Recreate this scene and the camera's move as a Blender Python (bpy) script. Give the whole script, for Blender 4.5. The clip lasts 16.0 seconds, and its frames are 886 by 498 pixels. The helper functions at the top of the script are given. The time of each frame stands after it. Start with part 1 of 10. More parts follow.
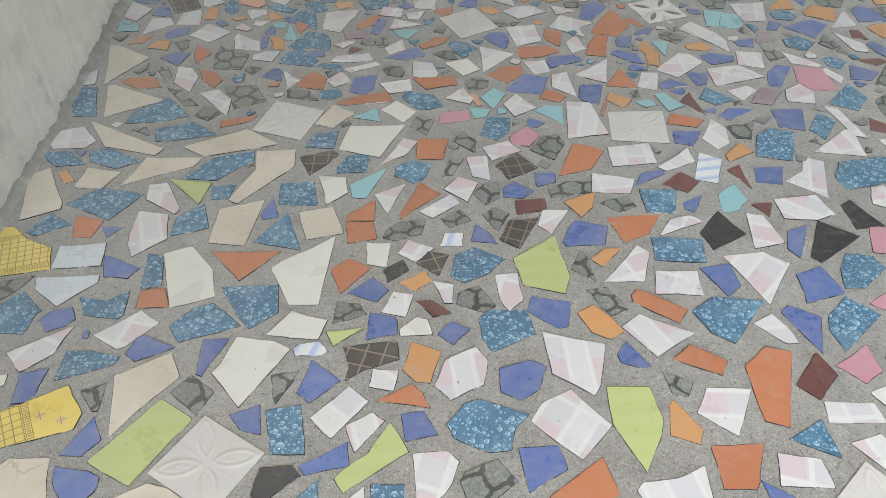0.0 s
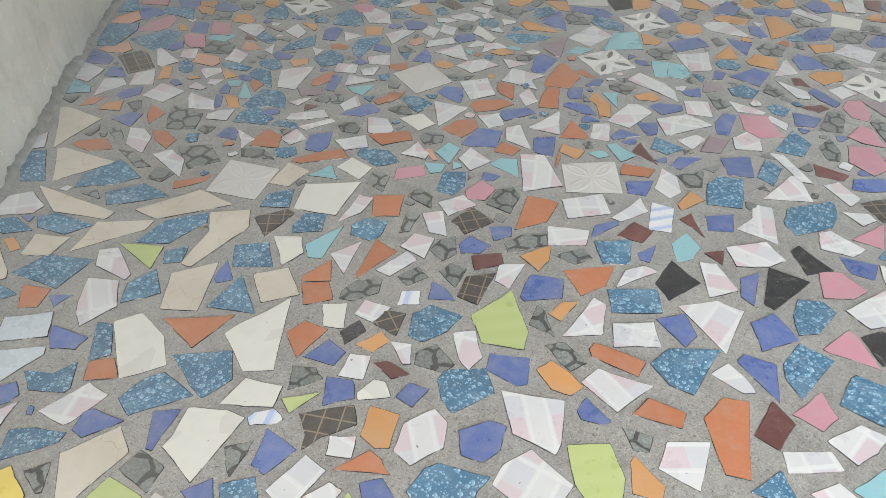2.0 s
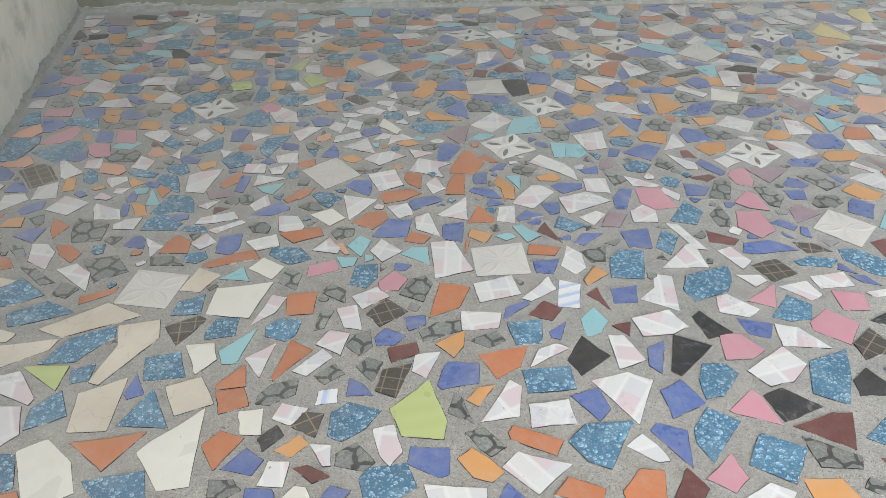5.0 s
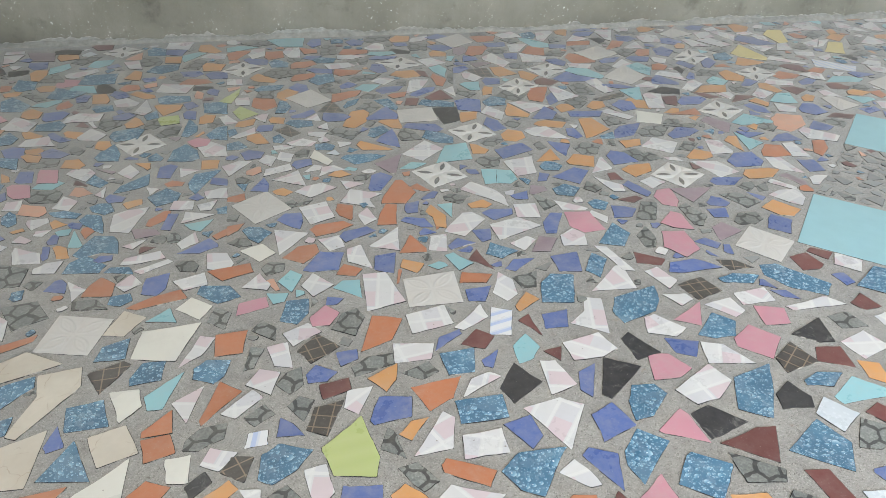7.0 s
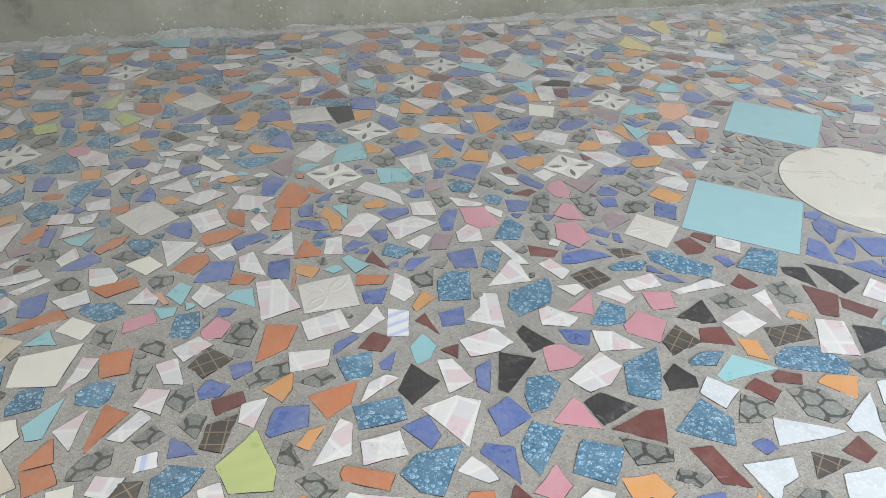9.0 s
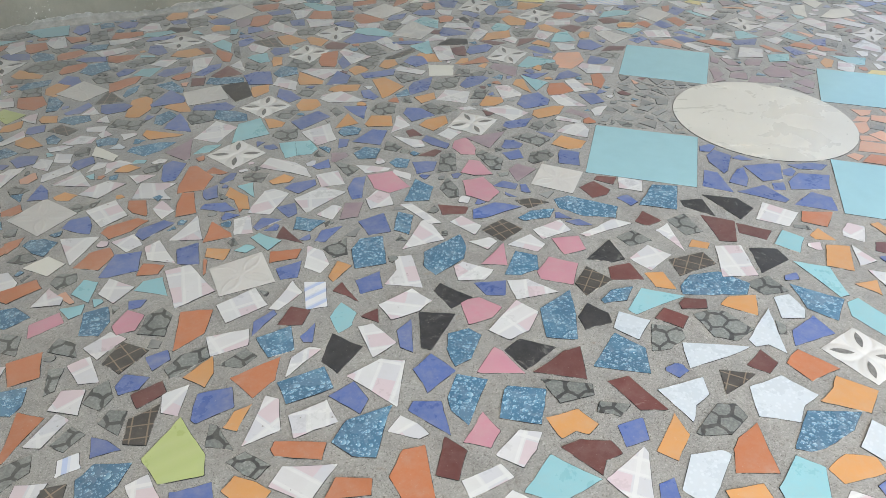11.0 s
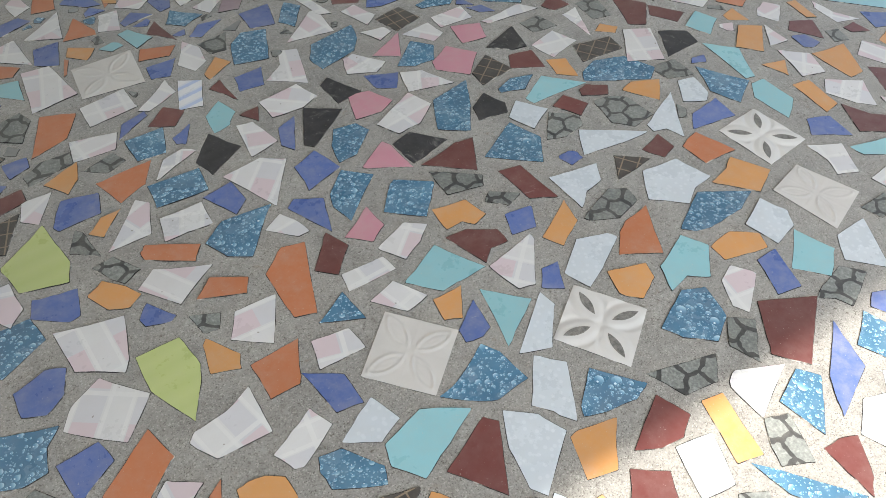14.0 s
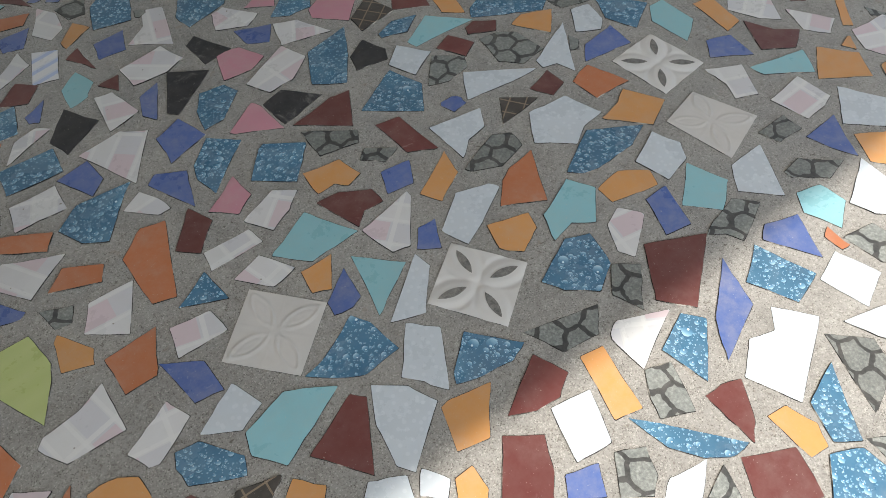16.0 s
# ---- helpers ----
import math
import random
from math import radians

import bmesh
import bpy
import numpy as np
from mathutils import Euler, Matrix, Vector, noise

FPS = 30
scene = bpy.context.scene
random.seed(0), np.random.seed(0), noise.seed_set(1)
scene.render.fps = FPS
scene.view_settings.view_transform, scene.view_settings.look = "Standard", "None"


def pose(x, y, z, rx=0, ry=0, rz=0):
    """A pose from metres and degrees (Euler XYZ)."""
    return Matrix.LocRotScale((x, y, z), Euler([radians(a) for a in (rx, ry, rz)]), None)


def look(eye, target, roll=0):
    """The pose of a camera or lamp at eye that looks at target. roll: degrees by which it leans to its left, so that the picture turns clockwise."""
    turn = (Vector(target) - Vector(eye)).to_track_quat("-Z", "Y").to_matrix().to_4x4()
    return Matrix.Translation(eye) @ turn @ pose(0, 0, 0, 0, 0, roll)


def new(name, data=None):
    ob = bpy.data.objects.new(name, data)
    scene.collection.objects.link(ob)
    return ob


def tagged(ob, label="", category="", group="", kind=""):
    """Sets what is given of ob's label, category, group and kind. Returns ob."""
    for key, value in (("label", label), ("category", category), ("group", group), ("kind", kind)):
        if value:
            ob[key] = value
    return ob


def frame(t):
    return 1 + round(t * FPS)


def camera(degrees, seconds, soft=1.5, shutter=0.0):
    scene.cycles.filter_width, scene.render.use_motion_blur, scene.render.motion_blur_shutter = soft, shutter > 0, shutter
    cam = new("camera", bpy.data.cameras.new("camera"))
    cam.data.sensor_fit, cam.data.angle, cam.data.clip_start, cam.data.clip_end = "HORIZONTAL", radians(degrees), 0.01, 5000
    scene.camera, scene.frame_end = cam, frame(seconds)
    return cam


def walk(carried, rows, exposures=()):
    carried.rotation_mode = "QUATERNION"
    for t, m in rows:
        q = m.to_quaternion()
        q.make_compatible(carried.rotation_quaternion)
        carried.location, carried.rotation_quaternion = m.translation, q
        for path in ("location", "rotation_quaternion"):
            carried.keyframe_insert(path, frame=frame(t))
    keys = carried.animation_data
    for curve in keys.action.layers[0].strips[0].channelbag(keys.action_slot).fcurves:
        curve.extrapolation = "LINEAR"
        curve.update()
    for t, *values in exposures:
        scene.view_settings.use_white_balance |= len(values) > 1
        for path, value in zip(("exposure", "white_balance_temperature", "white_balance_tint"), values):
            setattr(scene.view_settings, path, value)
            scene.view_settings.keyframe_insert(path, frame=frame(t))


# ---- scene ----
cam = camera(61.4, 16.0, 0.45)
PATH = [
    (0, (-0.179, 0.159, 1.273), (-0.011, 1.569, -0.135), 1.8),
    (0.5, (-0.167, 0.161, 1.278), (0.012, 1.592, -0.108), 1.5),
    (1, (-0.165, 0.173, 1.28), (0.026, 1.609, -0.1), 1.4),
    (1.5, (-0.155, 0.186, 1.286), (0.047, 1.633, -0.08), 1.5),
    (2, (-0.149, 0.19, 1.298), (0.112, 1.664, -0.028), 2.4),
    (2.5, (-0.136, 0.173, 1.31), (0.157, 1.681, 0.029), 2.2),
    (3, (-0.13, 0.168, 1.326), (0.202, 1.694, 0.076), 2.2),
    (3.5, (-0.125, 0.168, 1.342), (0.242, 1.691, 0.098), 2.0),
    (3.7, (-0.122, 0.17, 1.349), (0.263, 1.707, 0.128), 1.9),
    (6, (-0.08, 0.18, 1.353), (0.414, 1.747, 0.213), 1.6),
    (6.5, (-0.068, 0.181, 1.37), (0.458, 1.753, 0.251), 1.5),
    (7, (-0.041, 0.177, 1.377), (0.556, 1.729, 0.266), 2.2),
    (7.5, (-0.022, 0.177, 1.382), (0.64, 1.7, 0.268), 2.4),
    (8, (0.003, 0.176, 1.388), (0.709, 1.678, 0.271), 2.9),
    (8.2, (0.015, 0.174, 1.392), (0.761, 1.657, 0.276), 3.7),
    (10.3, (0.037, 0.148, 1.399), (0.902, 1.55, 0.266), 2.2),
    (10.5, (0.043, 0.14, 1.395), (0.928, 1.517, 0.245), 2.0),
    (11, (0.052, 0.132, 1.392), (1.0, 1.44, 0.212), 1.6),
    (11.5, (0.055, 0.126, 1.373), (1.049, 1.364, 0.157), 2.4),
    (12, (0.059, 0.113, 1.361), (1.07, 1.286, 0.095), 2.0),
    (12.5, (0.076, 0.094, 1.345), (1.086, 1.211, 0.029), 1.6),
    (13, (0.114, 0.081, 1.327), (1.119, 1.129, -0.048), 2.4),
    (13.5, (0.163, 0.061, 1.301), (1.109, 1.067, -0.145), 2.5),
    (14, (0.205, 0.047, 1.274), (1.066, 1.018, -0.247), 3.2),
    (14.5, (0.238, 0.046, 1.264), (1.042, 0.987, -0.307), 0.6),
    (15, (0.293, 0.041, 1.25), (1.11, 0.929, -0.345), 1.1),
    (15.5, (0.366, 0.019, 1.245), (1.198, 0.876, -0.359), 0.4),
    (16, (0.456, -0.037, 1.242), (1.254, 0.809, -0.385), -0.2),
]
# exposure drops as the sunny corner comes into view
EXPOSURES = [(0.0, 1.42), (3.5, 1.6), (8.0, 1.58), (11.5, 1.42), (12.5, 1.31), (13.5, 1.06), (14.2, 0.81), (15.0, 0.49), (16.0, 0.2)]
walk(cam, [(t, look(eye, target, roll)) for t, eye, target, roll in PATH], EXPOSURES)

# ---- world and sun: a covered porch, open to the south, where the sun stands ----
SUN_ELEVATION, SUN_AZIMUTH = 58.0, -94.0  # degrees; azimuth of the sun from the x axis
world = bpy.data.worlds.new("sky")
scene.world = world
world.use_nodes = True
wn = world.node_tree
sky = wn.nodes.new("ShaderNodeTexSky")
sky.sky_type = "NISHITA"
sky.sun_disc = False
sky.sun_elevation = radians(SUN_ELEVATION)
sky.sun_rotation = radians(90.0 - SUN_AZIMUTH)
sky.air_density, sky.dust_density, sky.ozone_density = 1.0, 3.0, 1.0
back = wn.nodes["Background"]
back.inputs["Strength"].default_value = 0.105
wn.links.new(sky.outputs[0], back.inputs["Color"])

sun = new("sun", bpy.data.lights.new("sun", "SUN"))
sun.data.energy = 5.0
sun.data.angle = radians(1.2)
sun.data.color = (1.0, 0.95, 0.88)
az, el = radians(SUN_AZIMUTH), radians(SUN_ELEVATION)
sun_way = Vector((math.cos(az) * math.cos(el), math.sin(az) * math.cos(el), math.sin(el)))
sun.matrix_world = look(sun_way * 20, (0, 0, 0))

# daylight of the open south side
daylight = new("daylight", bpy.data.lights.new("daylight", "AREA"))
daylight.data.shape = "RECTANGLE"
daylight.data.size, daylight.data.size_y = 11.0, 3.6
daylight.data.energy = 500.0
daylight.data.color = (0.77, 0.90, 1.0)
daylight.matrix_world = look((-1.0, -5.6, 1.8), (0.2, 4.0, 0.8))


# ---- materials ----
def srgb(r, g, b):
    """Linear colour from 0..255 values."""
    return tuple(((c / 255 + 0.055) / 1.055) ** 2.4 if c > 10 else c / 255 / 12.92 for c in (r, g, b)) + (1.0,)


class Nodes:
    """Short spelling for node trees."""

    def __init__(self, name, rough=0.5, gloss=0.5, dusty=0.12):
        self.mat = bpy.data.materials.new(name)
        self.mat.use_nodes = True
        self.tree = self.mat.node_tree
        self.bsdf = self.tree.nodes["Principled BSDF"]
        self.bsdf.inputs["Roughness"].default_value = rough
        self.bsdf.inputs["Specular IOR Level"].default_value = gloss
        self.bsdf.inputs["Sheen Weight"].default_value = dusty
        self.bsdf.inputs["Sheen Roughness"].default_value = 0.5

    def add(self, kind, ins=None, operation=None, data_type=None, blend_type=None, rotation_type=None, voronoi_dimensions=None, distance=None, feature=None):
        node = self.tree.nodes.new(kind)
        if operation:
            node.operation = operation
        if data_type:
            node.data_type = data_type
        if blend_type:
            node.blend_type = blend_type
        if rotation_type:
            node.rotation_type = rotation_type
        if voronoi_dimensions:
            node.voronoi_dimensions = voronoi_dimensions
        if feature:
            node.feature = feature
        if distance:
            node.distance = distance
        for key, value in (ins or {}).items():
            self.put(node.inputs[key], value)
        return node

    def put(self, socket, value):
        if isinstance(value, bpy.types.NodeSocket):
            self.tree.links.new(value, socket)
        elif isinstance(value, bpy.types.Node):
            self.tree.links.new(value.outputs[0], socket)
        else:
            socket.default_value = value

    def math(self, op, a, b=0.0, c=0.0):
        return self.add("ShaderNodeMath", {0: a, 1: b, 2: c}, operation=op).outputs[0]

    def ramp(self, fac, stops, interp="LINEAR"):
        node = self.add("ShaderNodeValToRGB", {"Fac": fac})
        node.color_ramp.interpolation = interp
        el = node.color_ramp.elements
        while len(el) < len(stops):
            el.new(0.5)
        for e, (pos, col) in zip(el, stops):
            e.position = pos
            e.color = col if len(col) == 4 else (*col, 1)
        return node.outputs[0]

    def mix(self, fac, a, b, blend="MIX"):
        node = self.add("ShaderNodeMix", data_type="RGBA", blend_type=blend)
        self.put(node.inputs[0], fac)
        self.put(node.inputs[6], a)
        self.put(node.inputs[7], b)
        return node.outputs[2]

    def noise(self, vec, scale, detail=3.0, rough=0.55):
        return self.add("ShaderNodeTexNoise", {"Vector": vec, "Scale": scale, "Detail": detail, "Roughness": rough}).outputs["Fac"]

    def random(self):
        return self.add("ShaderNodeObjectInfo").outputs["Random"]

    def spun(self, snap=0.0):
        """Object coordinates, turned and shifted by the object's own random number."""
        rnd = self.random()
        place = self.add("ShaderNodeTexCoord").outputs["Object"]
        turn = self.math("MULTIPLY", rnd, 37.0)
        rot = self.add("ShaderNodeVectorRotate", {"Vector": place, "Angle": turn}, rotation_type="Z_AXIS")
        shift = self.add("ShaderNodeCombineXYZ", {"X": self.math("MULTIPLY", rnd, 17.3), "Y": self.math("MULTIPLY", rnd, 91.7)})
        return self.add("ShaderNodeVectorMath", {0: rot.outputs[0], 1: shift.outputs[0]}, operation="ADD").outputs[0]

    def world(self):
        return self.add("ShaderNodeNewGeometry").outputs["Position"]

    def bump(self, height, strength=0.3, dist=0.001):
        node = self.add("ShaderNodeBump", {"Height": height, "Strength": strength, "Distance": dist})
        self.put(self.bsdf.inputs["Normal"], node.outputs[0])

    def done(self, colour):
        self.put(self.bsdf.inputs["Base Color"], colour)
        return self.mat


def far_dust_haze(n):
    """Cement dust and painted haze, stronger towards the floor's far corners, in drifts."""
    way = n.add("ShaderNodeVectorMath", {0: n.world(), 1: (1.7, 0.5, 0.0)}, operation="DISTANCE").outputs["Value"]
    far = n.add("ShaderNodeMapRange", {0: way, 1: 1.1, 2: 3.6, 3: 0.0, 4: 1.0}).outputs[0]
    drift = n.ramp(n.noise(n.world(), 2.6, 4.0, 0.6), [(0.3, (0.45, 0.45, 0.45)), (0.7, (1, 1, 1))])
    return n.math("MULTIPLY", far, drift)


def worn(n, colour, dust=0.25, spots=True):
    """Cement haze and a painted veil, scuffs and a few chips over a glaze; also sets an uneven gloss."""
    where = n.world()
    haze = n.noise(where, 9.0, 4.0, 0.6)
    fine = n.noise(where, 70.0, 3.0, 0.7)
    # floor of 0.35 puts an even veil of haze into every colour
    film = n.ramp(haze, [(0.42, (0.35, 0.35, 0.35)), (0.75, (1, 1, 1))])
    film = n.math("MULTIPLY", film, n.ramp(n.noise(where, 32.0, 5.0, 0.7), [(0.36, (0.4, 0.4, 0.4)), (0.66, (1.9, 1.9, 1.9))]))
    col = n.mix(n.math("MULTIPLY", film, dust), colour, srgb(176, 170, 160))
    # haze of the far floor, mixed into the glaze colour
    col = n.mix(n.math("MULTIPLY", far_dust_haze(n), 0.32), col, srgb(180, 174, 165))
    if spots:
        speck = n.ramp(n.noise(where, 260.0, 2.0, 0.5), [(0.70, (0, 0, 0)), (0.76, (1, 1, 1))])
        col = n.mix(n.math("MULTIPLY", speck, 0.45), col, srgb(190, 186, 176))
    base = n.bsdf.inputs["Roughness"].default_value
    n.put(n.bsdf.inputs["Roughness"], n.math("ADD", n.math("MULTIPLY", haze, 0.30), n.math("ADD", n.math("MULTIPLY", fine, 0.12), base - 0.2)))
    n.bump(n.noise(where, 25.0, 2.0, 0.5), 0.12, 0.002)
    return col


def pitted(n, colour):
    """A few small dark pits where the glaze is gone."""
    pit = n.ramp(n.noise(n.world(), 75.0, 1.0, 0.4), [(0.765, (0, 0, 0)), (0.785, (1, 1, 1))])
    return n.mix(n.math("MULTIPLY", pit, 0.75), colour, srgb(112, 100, 88))


def varied(n, colour, amount=0.12):
    """Each piece a little lighter or darker than the next."""
    hsv = n.add("ShaderNodeHueSaturation", {"Color": colour, "Value": n.math("ADD", n.math("MULTIPLY", n.random(), amount * 2), 1 - amount)})
    hsv.inputs["Saturation"].default_value = 1.0
    return hsv.outputs[0]


def plain_glaze(name, rgb, rough=0.32, dust=0.25, amount=0.1, scuffs=0.0, spots=True):
    n = Nodes(name, rough)
    tone = n.mix(n.math("MULTIPLY", n.noise(n.spun(), 14.0, 4.0), 0.35), srgb(*rgb), srgb(*[c * 0.8 for c in rgb]))
    tone = varied(n, tone, amount)
    if scuffs:
        p = n.spun()
        rub = n.ramp(n.add("ShaderNodeTexNoise", {"Vector": p, "Scale": 26.0, "Detail": 7.0, "Roughness": 0.78, "Distortion": 0.8}).outputs["Fac"], [(0.6, (0, 0, 0)), (0.72, (1, 1, 1))])
        pick = n.ramp(n.noise(p, 7.0), [(0.45, (0, 0, 0)), (0.6, (1, 1, 1))])
        tone = n.mix(n.math("MULTIPLY", n.math("MULTIPLY", rub, pick), scuffs), tone, srgb(*[c + (226 - c) * 0.6 for c in rgb]))
    return n.done(worn(n, tone, dust, spots) if dust else tone)


def grout_material():
    n = Nodes("sandy cement grout", 0.9, 0.25, 0.3)
    p = n.world()
    big = n.noise(p, 2.3, 5.0, 0.6)
    mid = n.noise(p, 14.0, 6.0, 0.68)
    sand = n.add("ShaderNodeSeparateColor", {"Color": n.add("ShaderNodeTexVoronoi", {"Vector": p, "Scale": 430.0}).outputs["Color"]}).outputs[0]
    grit = n.noise(p, 95.0, 3.0, 0.7)
    col = n.ramp(big, [(0.3, srgb(143, 139, 133)), (0.7, srgb(165, 161, 154))])
    smear = n.ramp(mid, [(0.36, (1, 1, 1)), (0.5, (0, 0, 0))])
    col = n.mix(n.math("MULTIPLY", smear, 0.5), col, srgb(110, 107, 102))
    pale = n.ramp(mid, [(0.55, (0, 0, 0)), (0.68, (1, 1, 1))])
    col = n.mix(n.math("MULTIPLY", pale, 0.4), col, srgb(186, 183, 176))
    grain = n.ramp(sand, [(0.0, srgb(70, 66, 61)), (0.1, srgb(112, 109, 104)), (0.24, srgb(140, 137, 132)), (0.76, srgb(156, 153, 147)), (0.92, srgb(198, 193, 185))], "CONSTANT")
    col = n.mix(0.36, col, grain)
    pores = n.add("ShaderNodeTexVoronoi", {"Vector": p, "Scale": 210.0}).outputs["Distance"]
    pores = n.math("MULTIPLY", n.ramp(pores, [(0.2, (1, 1, 1)), (0.3, (0, 0, 0))]), n.ramp(n.noise(p, 40.0, 3.0), [(0.4, (0, 0, 0)), (0.55, (1, 1, 1))]))
    col = n.mix(n.math("MULTIPLY", pores, 0.75), col, srgb(78, 72, 64))
    # loose grit, dark and light, gathered in patches; brown dirt here and there
    patch = n.ramp(n.noise(p, 7.0, 4.0, 0.6), [(0.42, (0.2, 0.2, 0.2)), (0.62, (1, 1, 1))])
    dark = n.ramp(grit, [(0.35, (1, 1, 1)), (0.41, (0, 0, 0))])
    col = n.mix(n.math("MULTIPLY", n.math("MULTIPLY", dark, patch), 0.85), col, srgb(92, 84, 75))
    lightg = n.ramp(grit, [(0.6, (0, 0, 0)), (0.67, (1, 1, 1))])
    col = n.mix(n.math("MULTIPLY", lightg, 0.3), col, srgb(196, 191, 183))
    dirt = n.ramp(n.noise(p, 24.0, 6.0, 0.72), [(0.60, (0, 0, 0)), (0.70, (1, 1, 1))])
    col = n.mix(n.math("MULTIPLY", n.math("MULTIPLY", dirt, patch), 0.55), col, srgb(126, 106, 88))
    # the far grout is brightened through its colour too
    col = n.mix(n.math("MULTIPLY", far_dust_haze(n), 0.35), col, srgb(176, 171, 163))
    n.bump(n.math("ADD", n.math("MULTIPLY", sand, 0.12), n.math("ADD", mid, n.math("MULTIPLY", grit, 0.7))), 0.45, 0.004)
    return n.done(col)


def plaster_material(name, shades, stain):
    n = Nodes(name, 0.92, 0.2)
    p = n.world()
    big = n.noise(p, 1.6, 6.0, 0.62)
    mid = n.noise(p, 8.0, 5.0, 0.6)
    col = n.ramp(big, [(0.28, srgb(*shades[0])), (0.5, srgb(*shades[1])), (0.72, srgb(*shades[2]))])
    col = n.mix(n.math("MULTIPLY", n.ramp(mid, [(0.5, (0, 0, 0)), (0.72, (1, 1, 1))]), 0.32), col, srgb(128, 123, 114))
    damp = n.ramp(n.noise(p, 4.5, 5.0, 0.66), [(0.56, (0, 0, 0)), (0.68, (1, 1, 1))])
    col = n.mix(n.math("MULTIPLY", damp, 0.5), col, srgb(*stain))
    flecks = n.ramp(n.noise(p, 60.0, 3.0, 0.7), [(0.64, (0, 0, 0)), (0.69, (1, 1, 1))])
    patch = n.ramp(n.noise(p, 3.0, 2.0), [(0.5, (0, 0, 0)), (0.62, (1, 1, 1))])
    col = n.mix(n.math("MULTIPLY", flecks, n.math("MULTIPLY", patch, 0.8)), col, srgb(222, 220, 212))
    n.bump(n.math("ADD", mid, n.math("MULTIPLY", n.noise(p, 90.0, 3.0), 0.4)), 0.5, 0.006)
    return n.done(col)


def rubble_material():
    n = Nodes("rough dark mortar", 0.95, 0.15)
    p = n.world()
    col = n.ramp(n.noise(p, 30.0, 5.0, 0.7), [(0.3, srgb(128, 124, 117)), (0.6, srgb(152, 148, 140)), (0.8, srgb(182, 177, 167))])
    n.bump(n.noise(p, 40.0, 4.0, 0.6), 0.6, 0.004)
    return n.done(col)


def white_pattern():
    """White glaze printed with faint pink and grey blocks and thin white bars."""
    n = Nodes("white tile with pale pink blocks", 0.3)
    xyz = n.add("ShaderNodeSeparateXYZ", {"Vector": n.spun()})
    u = n.math("FRACT", n.math("MULTIPLY", xyz.outputs[0], 9.5))
    v = n.math("FRACT", n.math("MULTIPLY", xyz.outputs[1], 7.0))
    broad = n.math("LESS_THAN", u, 0.46)
    wide = n.math("LESS_THAN", v, 0.5)
    col = n.mix(n.math("MULTIPLY", broad, 0.7), srgb(208, 207, 206), srgb(195, 194, 199))
    col = n.mix(n.math("MULTIPLY", wide, 0.35), col, srgb(205, 202, 203))
    col = n.mix(n.math("MULTIPLY", n.math("MULTIPLY", broad, wide), 0.85), col, srgb(204, 184, 189))
    for value, centre in ((u, 0.52), (u, 0.93), (v, 0.57)):
        bar = n.math("LESS_THAN", n.math("ABSOLUTE", n.math("SUBTRACT", value, centre)), 0.035)
        col = n.mix(n.math("MULTIPLY", bar, 0.8), col, srgb(216, 215, 213))
    return n.done(worn(n, pitted(n, varied(n, col, 0.04)), 0.12, False))


def ivory():
    n = Nodes("ivory tile", 0.34)
    p = n.spun()
    cell = n.add("ShaderNodeTexVoronoi", {"Vector": p, "Scale": 16.0, "Randomness": 0.9}, voronoi_dimensions="2D", distance="CHEBYCHEV")
    pick = n.add("ShaderNodeSeparateColor", {"Color": cell.outputs["Color"]}).outputs[0]
    col = n.ramp(pick, [(0.0, srgb(216, 213, 203)), (0.86, srgb(206, 203, 194))], "CONSTANT")
    return n.done(worn(n, pitted(n, col), 0.14, False))


def icy():
    n = Nodes("cool white tile with faint bubbles", 0.28)
    p = n.spun()
    cell = n.add("ShaderNodeTexVoronoi", {"Vector": p, "Scale": 55.0}, voronoi_dimensions="2D")
    ring = n.ramp(cell.outputs["Distance"], [(0.18, (1, 1, 1)), (0.24, (0, 0, 0))])
    col = n.mix(n.math("MULTIPLY", ring, 0.4), srgb(194, 201, 207), srgb(212, 217, 222))
    return n.done(worn(n, col, 0.1))


